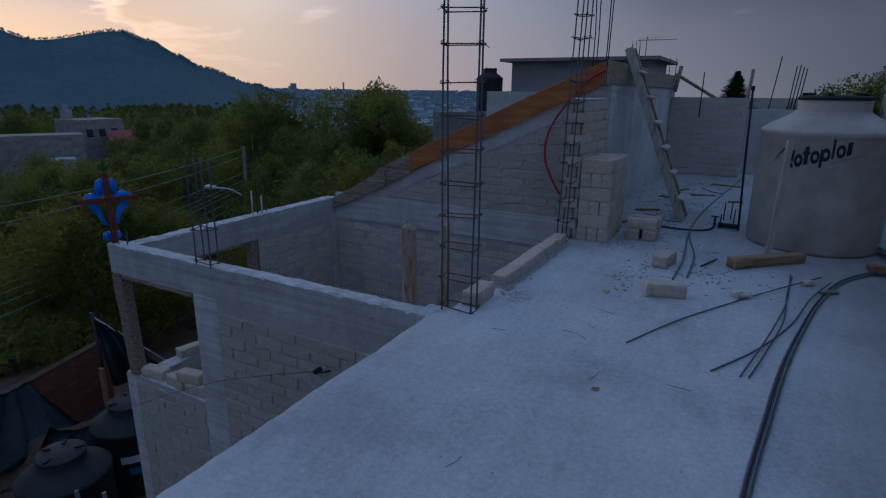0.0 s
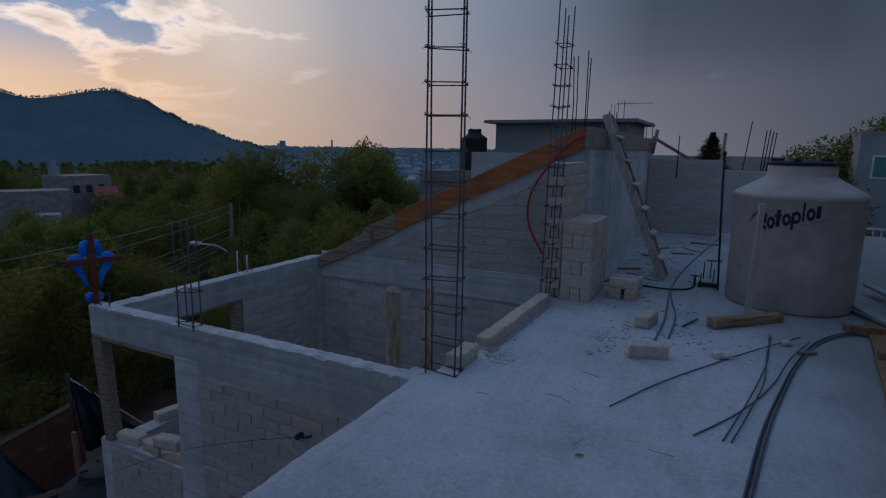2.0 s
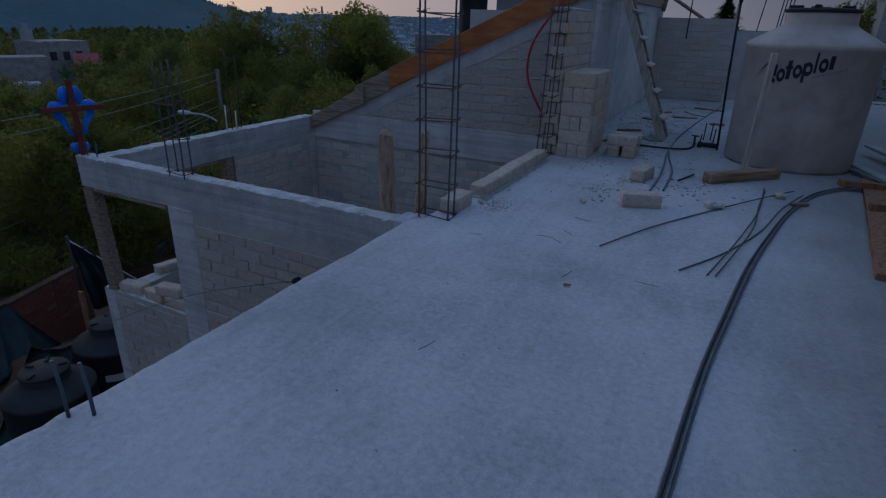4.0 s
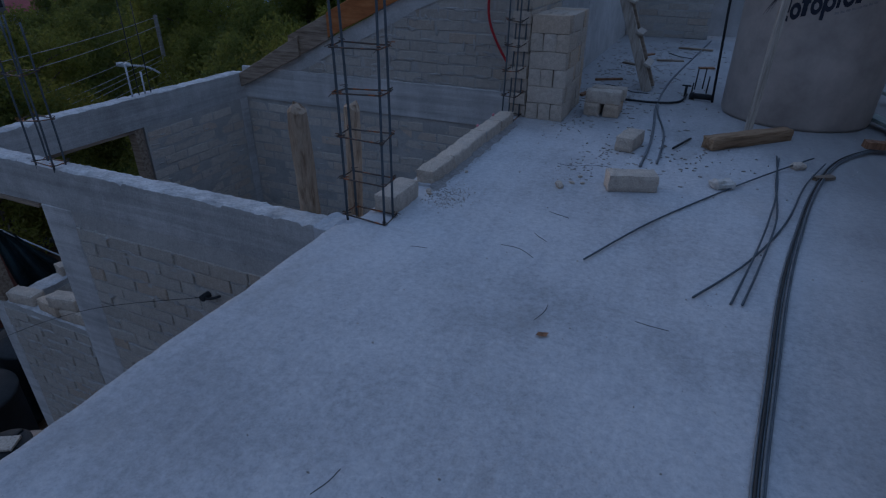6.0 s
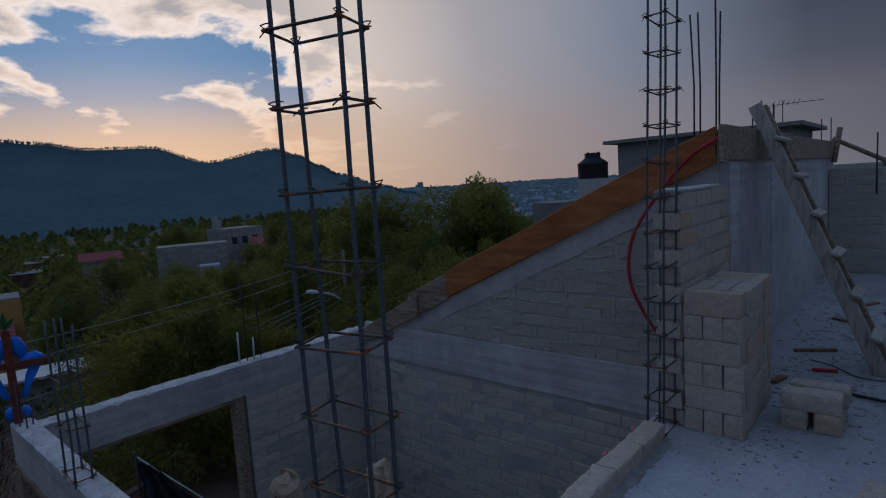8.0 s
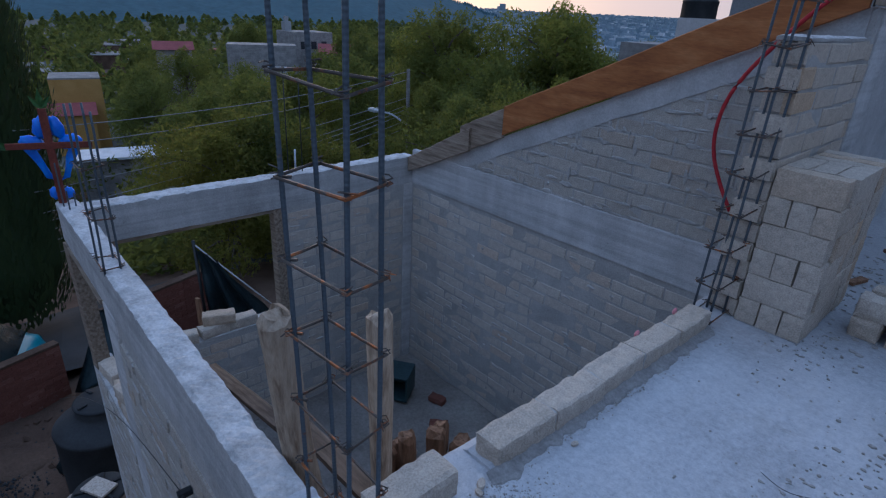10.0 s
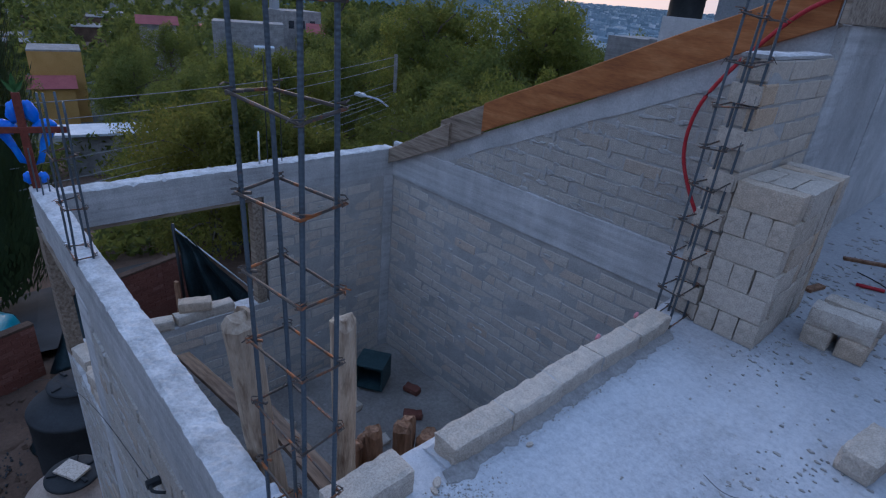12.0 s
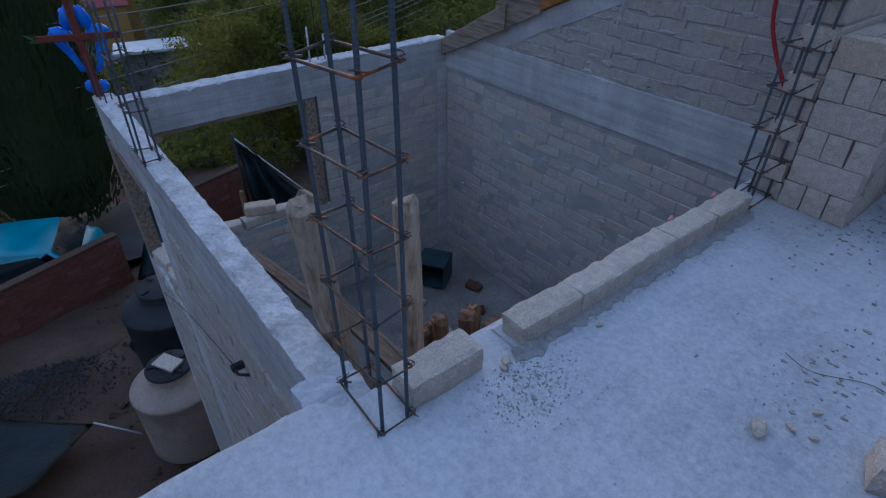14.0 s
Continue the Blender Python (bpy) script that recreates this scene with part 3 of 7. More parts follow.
hill("backdrop_hill", [(125, 4.2), (105, 5.2), (92, 5.6), (79, 5.85), (76, 5.6), (73.1, 5.1), (68.1, 5.15), (63.3, 3.68), (57.4, 4.66), (55.2, 3.95), (53.2, 2.9), (51.3, 1.95), (46.8, 0.5), (44.4, -0.3), (41, -1.6), (38, -2.2)], 820, -22, "wooded hill coloured dark blue for evening haze")


def city():
    bm = bmesh.new()
    rnd = random.Random(11)
    for i in range(15000):
        b = radians(rnd.uniform(16, 54))
        d = 160 * math.exp(rnd.random() ** 0.8 * 3.2)
        if b > radians(44.5) and d < 1400:
            continue
        x, y = -math.sin(b) * d, math.cos(b) * d
        s = rnd.uniform(0.9, 2.4) * (1 + d / 1500)
        h = rnd.uniform(2.5, 8.0) * (1 + d / 1300)
        z = terrain(x, y)
        box(bm, x - s, x + s, y - s * 0.7, y + s * 0.7, z - 2, z + h)
    for b, d, w, h in ((43.3, 2900, 10, 52), (43.6, 2900, 7, 40), (38.6, 2900, 3, 60), (34, 3000, 40, 22)):
        x, y = -math.sin(radians(b)) * d, math.cos(radians(b)) * d
        box(bm, x - w, x + w, y - w, y + w, -40, h - 22)
    tagged(mesh_ob("far_city", bm, "city"), "city houses tinted pale blue for haze, spread over the valley", "houses", kind="stuff")


city()

bm = bmesh.new()
road_pts = [(-10.6, -14), (-11.6, -2), (-12.2, 4), (-13.0, 9), (-15, 16), (-19, 26), (-26, 40)]
prev = None
for x, y in [(p.x, p.y) for p in smooth_path([(px, py, 0) for px, py in road_pts], 8)]:
    a = bm.verts.new((x + 1.2, y + 0.4, terrain(x + 1.2, y + 0.4) + 0.05))
    b = bm.verts.new((x - 3.4, y + 0.4, terrain(x - 3.4, y + 0.4) + 0.05))
    if prev:
        bm.faces.new((prev[0], a, b, prev[1]))
    prev = (a, b)
bmesh.ops.recalc_face_normals(bm, faces=bm.faces)
tagged(mesh_ob("road", bm, "asphalt"), "dark asphalt street below the house", "road", kind="structure")


# ---- the roof slab ----
def slab():
    bm = bmesh.new()

    def edge_x(y):
        e = -1.692 if y < 3.06 else (-1.625 if y < 5.6 else -1.56)
        return e + noise.noise(Vector((y * 2.3, 4, 0))) * 0.014 + noise.noise(Vector((y * 14, 9, 0))) * 0.010

    ys = []
    y = -7.0
    while y < 12.6:
        ys.append(y)
        y += 0.05 if 0.4 < y < 6.0 else (0.15 if -1 < y < 9 else 0.5)
    ys.append(12.6)
    us = [0, 0.012, 0.035, 0.07, 0.12] + [0.18 + 0.06 * k for k in range(40)] + [2.8 + 0.4 * k for k in range(14)]
    grid = []
    for y in ys:
        row = []
        e = edge_x(y)
        for k, u in enumerate(us):
            x = e + u
            z = noise.noise(Vector((x * 0.9, y * 0.9, 0))) * 0.006 + noise.noise(Vector((x * 6, y * 6, 2))) * 0.0022 - 0.003
            if k == 0:
                z -= 0.006 + 0.005 * noise.noise(Vector((0, y * 9, 1)))
            elif k == 1:
                z -= 0.001
            row.append(bm.verts.new((x, y, z)))
        grid.append(row)
    for a, b in zip(grid, grid[1:]):
        for k in range(len(us) - 1):
            bm.faces.new((a[k], a[k + 1], b[k + 1], b[k]))
    low = [bm.verts.new((row[0].co.x + 0.004, row[0].co.y, -0.12 + 0.008 * noise.noise(row[0].co * 8))) for row in grid]
    for i in range(len(grid) - 1):
        f = bm.faces.new((grid[i][0], grid[i + 1][0], low[i + 1], low[i]))
    bmesh.ops.recalc_face_normals(bm, faces=bm.faces)
    return tagged(mesh_ob("floor", bm, "slab", smooth=True), "pale dusty concrete roof slab with stains and crumbs, darker towards the east and far end", "roof", kind="structure")


slab()
tagged(mesh_ob("wall_under_slab", boxes((-1.66, 9, -7, 3.03, GROUND - 0.5, -0.12), (-1.60, 9, 3.03, 12.6, GROUND - 0.5, -0.12)), "castin"), "rendered concrete wall below the roof slab", "wall", kind="structure")

# unseen wall, added to keep sky light off the slab, tank and side wall
tagged(mesh_ob("wall_east", boxes((2.7, 2.85, -4.0, 9.4, 0.0, 3.1)), "castdark"), "plain unseen grey wall added to shade the roof's east side", "wall", kind="structure")
# another unseen wall, added behind to hold back light; low so the gable stays lit
tagged(mesh_ob("wall_south", boxes((-1.6, 2.7, -3.9, -3.75, 0.0, 1.0)), "castdark"), "plain unseen low grey wall added behind to limit light", "wall", kind="structure")


# ---- walls of the unfinished room ----
BL, BH, GAP = 0.285, 0.0905, 0.0110
brick_meshes = {}


def brick_mesh(length, height, mat, variant):
    """A shared chamfered block face, its face along +y of its own axes at y=0."""
    key = (round(length, 2), round(height, 3), mat, variant)
    if key not in brick_meshes:
        r = random.Random(hash(key[0] * 1000) + variant * 7)
        L, Hh, c, d = length / 2, height / 2, 0.005, 0.05
        bm = bmesh.new()
        j = lambda: r.uniform(-0.003, 0.003)
        fr = [bm.verts.new((x * (L - c) + j(), j() * 0.7, z * (Hh - c) + j())) for x, z in ((-1, -1), (1, -1), (1, 1), (-1, 1))]
        mid = [bm.verts.new((x * L + j(), c, z * Hh + j())) for x, z in ((-1, -1), (1, -1), (1, 1), (-1, 1))]
        bk = [bm.verts.new((x * L, d, z * Hh)) for x, z in ((-1, -1), (1, -1), (1, 1), (-1, 1))]
        bm.faces.new(fr)
        for k in range(4):
            bm.faces.new((mid[k], mid[(k + 1) % 4], fr[(k + 1) % 4], fr[k]))
            bm.faces.new((bk[k], bk[(k + 1) % 4], mid[(k + 1) % 4], mid[k]))
        me = bpy.data.meshes.new("brick")
        bm.to_mesh(me)
        bm.free()
        me.materials.append(M[mat])
        brick_meshes[key] = me
    return brick_meshes[key]


def lay_bricks(parent, origin, turn, length, z0, z1, mat, inside=None, sink=0.0, seed=1, name="brick"):
    """Courses of blocks on a wall face. The face looks along -y of the turned axes; inside(z) gives where a course begins under a slope."""
    r = random.Random(seed)
    rows = int((z1 - z0) / (BH + GAP))
    base = Matrix.Translation(origin) @ Matrix.Rotation(radians(turn), 4, "Z")
    for i in range(rows):
        z = z0 + (i + 0.5) * (BH + GAP)
        u = -(BL + GAP) * (0.5 if i % 2 else 0.0) + r.uniform(-0.02, 0.02)
        while u < length:
            a, b = max(u, 0.0), min(u + BL, length)
            u += BL + GAP
            if b - a < 0.05:
                continue
            mid = (a + b) / 2
            if inside:
                a = max(a, inside(z + BH / 2))
                if b - a < 0.05:
                    continue
                mid = (a + b) / 2
            ob = new(name, brick_mesh(b - a, BH, mat, r.randrange(3)))
            ob.parent = parent
            ob.matrix_basis = base @ pose(mid, (-0.0012 if mat == "brickin" else -0.0032) + r.uniform(-0.0035, 0.0035) + sink, z + r.uniform(-0.006, 0.006), r.uniform(-1.4, 1.4), r.uniform(-1.5, 1.5), r.uniform(-1.1, 1.1))


def mortar_smears(parent, origin, turn, length, z0, z1, n, seed, slope=None, big=1.0):
    """Lumps and trowelled smears of mortar squeezed out of the joints of a block wall."""
    bm = bmesh.new()
    r = random.Random(seed)
    base = Matrix.Translation(origin) @ Matrix.Rotation(radians(turn), 4, "Z")
    for i in range(n):
        u = r.uniform(0.03, length - 0.03)
        course = int(r.uniform(0, (z1 - z0) / (BH + GAP)))
        z = z0 + course * (BH + GAP) + r.gauss(0, 0.014)
        if slope and z > slope(u):
            continue
        w, h, d = big * r.uniform(0.02, 0.10), big * r.uniform(0.006, 0.026), r.uniform(0.003, 0.009)
        if r.random() < 0.22:
            w, h = h, w * 0.8
        k = 9
        a0 = r.uniform(0, 6)
        rim, top = [], []
        for q in range(k):
            a = 2 * math.pi * q / k
            f = 0.65 + 0.5 * r.random()
            px, pz = u + w * f * math.cos(a), z + h * f * math.sin(a) + 0.12 * w * math.sin(a + a0) * 0.3
            rim.append(bm.verts.new(base @ Vector((px, 0.002, pz))))
            top.append(bm.verts.new(base @ Vector((u + (px - u) * 0.62, -0.006 - d * r.uniform(0.5, 1.0), z + (pz - z) * 0.62))))
        bm.faces.new(top)
        for q in range(k):
            bm.faces.new((rim[q], rim[(q + 1) % k], top[(q + 1) % k], top[q]))
    bmesh.ops.recalc_face_normals(bm, faces=bm.faces)
    o = part("mortar_smears", bm, "mortar", parent, "rough mortar squeezed out of the joints")
    tagged(o, "rough mortar squeezed out of the joints", kind="stuff")


brick_jobs = []

# front wall: outer face at y 3.088, inner face at 3.225
FY0, FY1 = 3.088, 3.225
wall_front = thing("wall_front", "grey block wall with a poured beam and a window gap", "wall", kind="structure")
part("beam", uneven_beam(-5.34, -1.685, FY0, FY1, -0.345, -0.052), ("cast", "whitetop"), wall_front, "rough poured concrete beam with a pale lime-dusted top")
part("column", boxes((-4.15, -3.85, FY0 - 0.004, FY1 + 0.003, -4.9, -0.345), bevel=0.006), "castcol", wall_front, "smooth pale concrete column")
part("mortar_bed", boxes((-3.85, -1.66, FY0 + 0.002, FY1, -4.9, -0.345), (-5.34, -4.15, FY0 + 0.002, FY1, -4.9, -1.44)), "mortar", wall_front)
part("sill_course", uneven_beam(-5.34, -4.15, FY0 - 0.003, FY1, -1.44, -1.415), ("mortar", "whitetop"), wall_front)
part("corner_column", boxes((-5.355, -5.20, FY0 - 0.004, FY1 + 0.004, -4.9, -1.43), bevel=0.006), "castcol", wall_front)
brick_jobs.append((wall_front, (-3.84, FY0, 0), 0, 2.16, -3.2, -0.36, "brickface", None, -0.006, 3))
mortar_smears(wall_front, (-3.84, FY0, 0), 0, 2.16, -2.6, -0.40, 300, 41)
mortar_smears(wall_front, (-5.19, FY0, 0), 0, 1.03, -2.6, -1.46, 90, 42)
brick_jobs.append((wall_front, (-5.19, FY0, 0), 0, 1.03, -3.2, -1.45, "brickface", None, -0.006, 4))

tagged(mesh_ob("corner_mortar", uneven_beam(-1.80, -1.60, 3.02, 3.228, -0.16, -0.022, "x", 0.02, 0.011), ("slab", "slab")), "lumpy mortar joining the wall top to the slab", "mortar", kind="structure")

# left wall: inner face at x -5.15
LX0, LX1 = -5.32, -5.15
wall_left = thing("wall_left", "grey block wall with a poured beam over a window gap", "wall", kind="structure")
part("beam", uneven_beam(LX0, LX1, FY1 + 0.003, 6.285, -0.37, -0.077, "y"), ("cast", "whitetop"), wall_left, "poured concrete beam with a lime-dusted top")
part("mortar_bed", boxes((LX0, LX1 - 0.001, 4.79, 6.43, -4.9, -0.37), (LX0, LX1 - 0.001, FY1, 4.79, -4.9, -1.50)), "mortar", wall_left)
part("sill_course", uneven_beam(LX0, LX1, FY1, 4.79, -1.50, -1.47, "y"), ("mortar", "whitetop"), wall_left)
part("column", boxes((LX0 - 0.003, LX1 + 0.004, 6.16, 6.284, -2.6, -0.372), bevel=0.005), "castcol", wall_left)
brick_jobs.append((wall_left, (LX1, 4.80, 0), 90, 1.35, -2.55, -0.39, "brickin", None, 0, 5))
brick_jobs.append((wall_left, (LX1, FY1, 0), 90, 1.58, -2.55, -1.52, "brickin", None, 0, 6))

# gable wall: inner face at y 6.285
GY0, GY1 = 6.285, 6.43


def gable_top(x):
    """The height of the sloping wall top at x."""
    return -0.217 + (x + 5.15) * 0.4607


wall_back = thing("wall_back", "grey block gable wall rising to a sloping top", "wall", kind="structure")
bm = bmesh.new()
outline = [(-5.30, -4.9), (-1.43, -4.9), (-1.43, gable_top(-1.43) - 0.02), (-5.15, gable_top(-5.15) - 0.02), (-5.30, -0.36)]
va = [bm.verts.new((x, GY0 + 0.001, z)) for x, z in outline]
vb = [bm.verts.new((x, GY1, z)) for x, z in outline]
bm.faces.new(va)
bm.faces.new(vb[::-1])
for k in range(5):
    bm.faces.new((va[k], vb[k], vb[(k + 1) % 5], va[(k + 1) % 5]))
bmesh.ops.recalc_face_normals(bm, faces=bm.faces)
part("mortar_bed", bm, "mortar", wall_back)
part("bond_beam", uneven_beam(-5.15, -1.60, GY0 - 0.014, GY0 + 0.05, -0.37, -0.008), ("castcol", "castcol"), wall_back, "smooth grey concrete bond beam")
bm = bmesh.new()
n = 46
rows = []
for i in range(n + 1):
    x = -5.15 + (5.15 - 1.46) * i / n
    zt = gable_top(x)
    wob = noise.noise(Vector((x * 3, 0, 0))) * 0.02
    rows.append([bm.verts.new((x, yy, zz)) for yy, zz in ((GY0 - 0.008, zt - 0.17 + wob), (GY0 - 0.008 + noise.noise(Vector((x * 9, 2, 0))) * 0.004, zt - 0.08), (GY0 - 0.008, zt), (GY1, zt), (GY1, zt - 0.17))])
for a, b in zip(rows, rows[1:]):
    for k in range(4):
        bm.faces.new((a[k], a[k + 1], b[k + 1], b[k]))
bm.faces.new(rows[0])
bm.faces.new(rows[-1])
bmesh.ops.recalc_face_normals(bm, faces=bm.faces)
part("sloping_beam", bm, "castin", wall_back, "sloping poured concrete edge of the gable")
brick_jobs.append((wall_back, (-5.14, GY0, 0), 0, 3.55, -2.55, -0.385, "brickin", None, 0, 7))
brick_jobs.append((wall_back, (-5.14, GY0, 0), 0, 3.62, 0.002, 1.34, "brickface", lambda z: (z + 0.13 + 0.217) / 0.4607 - 0.01, 0, 8))

mortar_smears(wall_back, (-5.14, GY0, 0), 0, 3.60, 0.01, 1.30, 420, 43, lambda u: gable_top(u - 5.14) - 0.16)
mortar_smears(wall_back, (-5.14, GY0, 0), 0, 3.50, -2.4, -0.40, 110, 44, None, 0.7)
mortar_smears(wall_left, (LX1, 4.80, 0), 90, 1.33, -2.4, -0.40, 40, 45, None, 0.7)


# formwork boards along the gable
def slanted_board(name, x0, zb0, zt0, x1, zb1, zt1, y0, thick, mat, label):
    bm = bmesh.new()
    nseg = 10
    prev = None
    rr = random.Random(int(abs(x0) * 100))
    for i in range(nseg + 1):
        t = i / nseg
        x = x0 + (x1 - x0) * t
        zb, zt = zb0 + (zb1 - zb0) * t + rr.uniform(-0.004, 0.004), zt0 + (zt1 - zt0) * t + rr.uniform(-0.005, 0.005)
        ring = [bm.verts.new((x, yy, zz)) for yy, zz in ((y0, zb), (y0 - 0.002, zb + 0.006), (y0 - 0.002, zt - 0.006), (y0 + 0.004, zt), (y0 + thick, zt), (y0 + thick, zb))]
        if prev:
            for k in range(6):
                bm.faces.new((prev[k], prev[(k + 1) % 6], ring[(k + 1) % 6], ring[k]))
        else:
            bm.faces.new(ring)
        prev = ring
    bm.faces.new(prev)
    bmesh.ops.recalc_face_normals(bm, faces=bm.faces)
    return tagged(mesh_ob(name, bm, mat), label, "formwork board", "formwork along the gable")


slanted_board("formwork_board", -3.87, 0.385, 0.632, -1.47, 1.475, 1.715, GY0 - 0.045, 0.028, "plank", "long orange-brown formwork board nailed along the gable")
slanted_board("formwork_board", -4.40, 0.115, 0.375, -3.873, 0.358, 0.612, GY0 - 0.045, 0.028, "greyplank", "short weathered formwork board on the gable")
slanted_board("formwork_board", -5.17, -0.25, -0.095, -4.25, 0.165, 0.38, GY0 - 0.075, 0.028, "greyplank", "weathered grey formwork board at the low end of the gable")
slanted_board("formwork_board", -5.75, -0.40, -0.31, -5.05, -0.09, 0.0, GY0 + 0.10, 0.03, "greyplank", "weathered board end sticking out past the wall corner")

# side wall of the upper room: face at x -1.43
SX0, SX1 = -1.57, -1.43
wall_side = thing("wall_side", "grey block wall with pale concrete columns", "wall", kind="structure")
part("mortar_bed", boxes((SX0, SX1 - 0.001, 5.44, 6.285, 0, 1.315), (SX0, SX1 - 0.001, 6.43, 11.5, 0, 1.485)), "mortar", wall_side)
part("column", boxes((SX0, SX1 + 0.012, 6.37, 6.61, 0, 1.485), bevel=0.005), "castcol", wall_side, "pale concrete column")
part("column", boxes((SX0, SX1 + 0.008, 7.65, 7.80, 0, 1.485), bevel=0.005), "castcol", wall_side, "pale concrete column")
part("render_coat", boxes((SX0, SX1 + 0.002, 6.61, 7.65, 0.0, 1.325)), "castin", wall_side)
part("render_coat", boxes((SX0, SX1 + 0.001, 7.80, 11.4, 0.0, 1.325)), "castin", wall_side)
part("beam", uneven_beam(SX0, SX1 + 0.006, 6.61, 11.5, 1.325, 1.49, "y"), ("cast", "whitetop"), wall_side)
brick_jobs.append((wall_side, (SX1, 5.42, 0), 90, 0.95, 0.0, 1.33, "block", None, 0, 9))
part("back_face", boxes((-5.15, -1.57, 11.36, 11.5, -4.9, 1.4)), "castin", wall_side)
for i in range(13):
    z = i * (BH + GAP) + 0.004
    d = 0.05 if i % 2 else 0.02
    o = part("block", rough_box(0.14, d + 0.06, BH, (2, 2, 2), 0.003, i, 0.006), "block", wall_side)
    o.matrix_basis = pose(-1.50, 5.475 - d / 2, z)
part("cap", uneven_beam(SX0, SX1, 5.42, 6.37, 1.318, 1.338, "y"), ("mortar", "whitetop"), wall_side)
for y0, y1, dz in ((6.14, 8.4, 0.0), (8.41, 11.6, -0.006)):
    o = mesh_ob("formwork_board", boxes((-1.425, -1.40, y0, y1, 1.485 + dz, 1.72 + dz - (y1 - 6.3) * 0.004), bevel=0.004), "greyplank")
    tagged(o, "weathered grey formwork board along the wall top", "formwork board", "formwork on the side wall")

# room floor below
bm = bmesh.new()
bmesh.ops.create_grid(bm, x_segments=40, y_segments=36, size=0.5, matrix=Matrix.Diagonal((3.62, 3.24, 1, 1)))
for v in bm.verts:
    v.co += Vector((-3.39, 4.745, -2.57 + noise.noise(Vector((v.co.x * 2.2, v.co.y * 2.2, 0))) * 0.05))
tagged(mesh_ob("floor_room", bm, "pitfloor", smooth=True), "dusty rubble-strewn floor of the roofless room", "floor", kind="structure")

# parapet row of mortared blocks
parapet = thing("wall_parapet", "low row of pale mortared pumice blocks", "wall", kind="structure")
for i in range(5):
    o = part("block", rough_box(0.296, 0.114, 0.090, (22, 8, 6), 0.007, 20 + i, 0.006), "block", parapet)
    o.matrix_basis = pose(-1.510 + 0.004 * math.sin(i * 2.1), 3.857 + 0.297 * i, 0.003, 0, 0, 90 + (i * 37 % 5 - 2) * 0.6)
part("mortar_bed", uneven_beam(-1.60, -1.455, 3.69, 5.22, -0.03, 0.014, "y"), ("slab", "slab"), parapet)
bm = bmesh.new()
for i in range(4):
    box(bm, -1.564, -1.458, 3.992 + 0.297 * i, 4.018 + 0.297 * i, 0.0, 0.0885, 0.006)
part("mortar_joint", bm, "mortar", parapet)
bm = bmesh.new()
prev = None
for i in range(121):
    y = 3.66 + i * 0.0128
    w = 0.055 + 0.035 * noise.noise(Vector((y * 6, 3, 0))) + 0.022 * noise.noise(Vector((y * 22, 1, 0))) + (0.05 if y < 3.95 else 0.0) * noise.noise(Vector((y * 9, 8, 0)))
    w = max(w, 0.012)
    h = 0.030 + 0.014 * noise.noise(Vector((y * 13, 6, 0)))
    ring = [bm.verts.new((-1.462 + w * f, y, -0.006 + h * g + 0.004 * noise.noise(Vector((f * 9, y * 30, 2))))) for f, g in ((0, 1.0), (0.18, 0.75), (0.45, 0.40), (0.8, 0.32), (1.0, -0.05))]
    if prev:
        for k in range(4):
            bm.faces.new((prev[k], prev[k + 1], ring[k + 1], ring[k]))
    prev = ring
bmesh.ops.recalc_face_normals(bm, faces=bm.faces)
part("mortar_skirt", bm, "wetmortar", parapet, "ragged skirt of grey mortar along the foot")

# far wall of the roof
wall_far = thing("wall_far", "pale block wall closing the far end of the roof", "wall", kind="structure")
part("mortar_bed", boxes((-1.42, -0.19, 11.061, 11.20, 0, 1.33)), "mortar", wall_far)
brick_jobs.append((wall_far, (-1.42, 11.06, 0), 0, 1.22, 0.0, 1.33, "brickface", None, 0, 12))
wall_far_low = thing("wall_low", "lower grey block wall behind the roof", "wall", kind="structure")
part("mortar_bed", boxes((-0.19, 1.55, 11.60, 11.75, -0.2, 1.14)), "castin", wall_far_low)


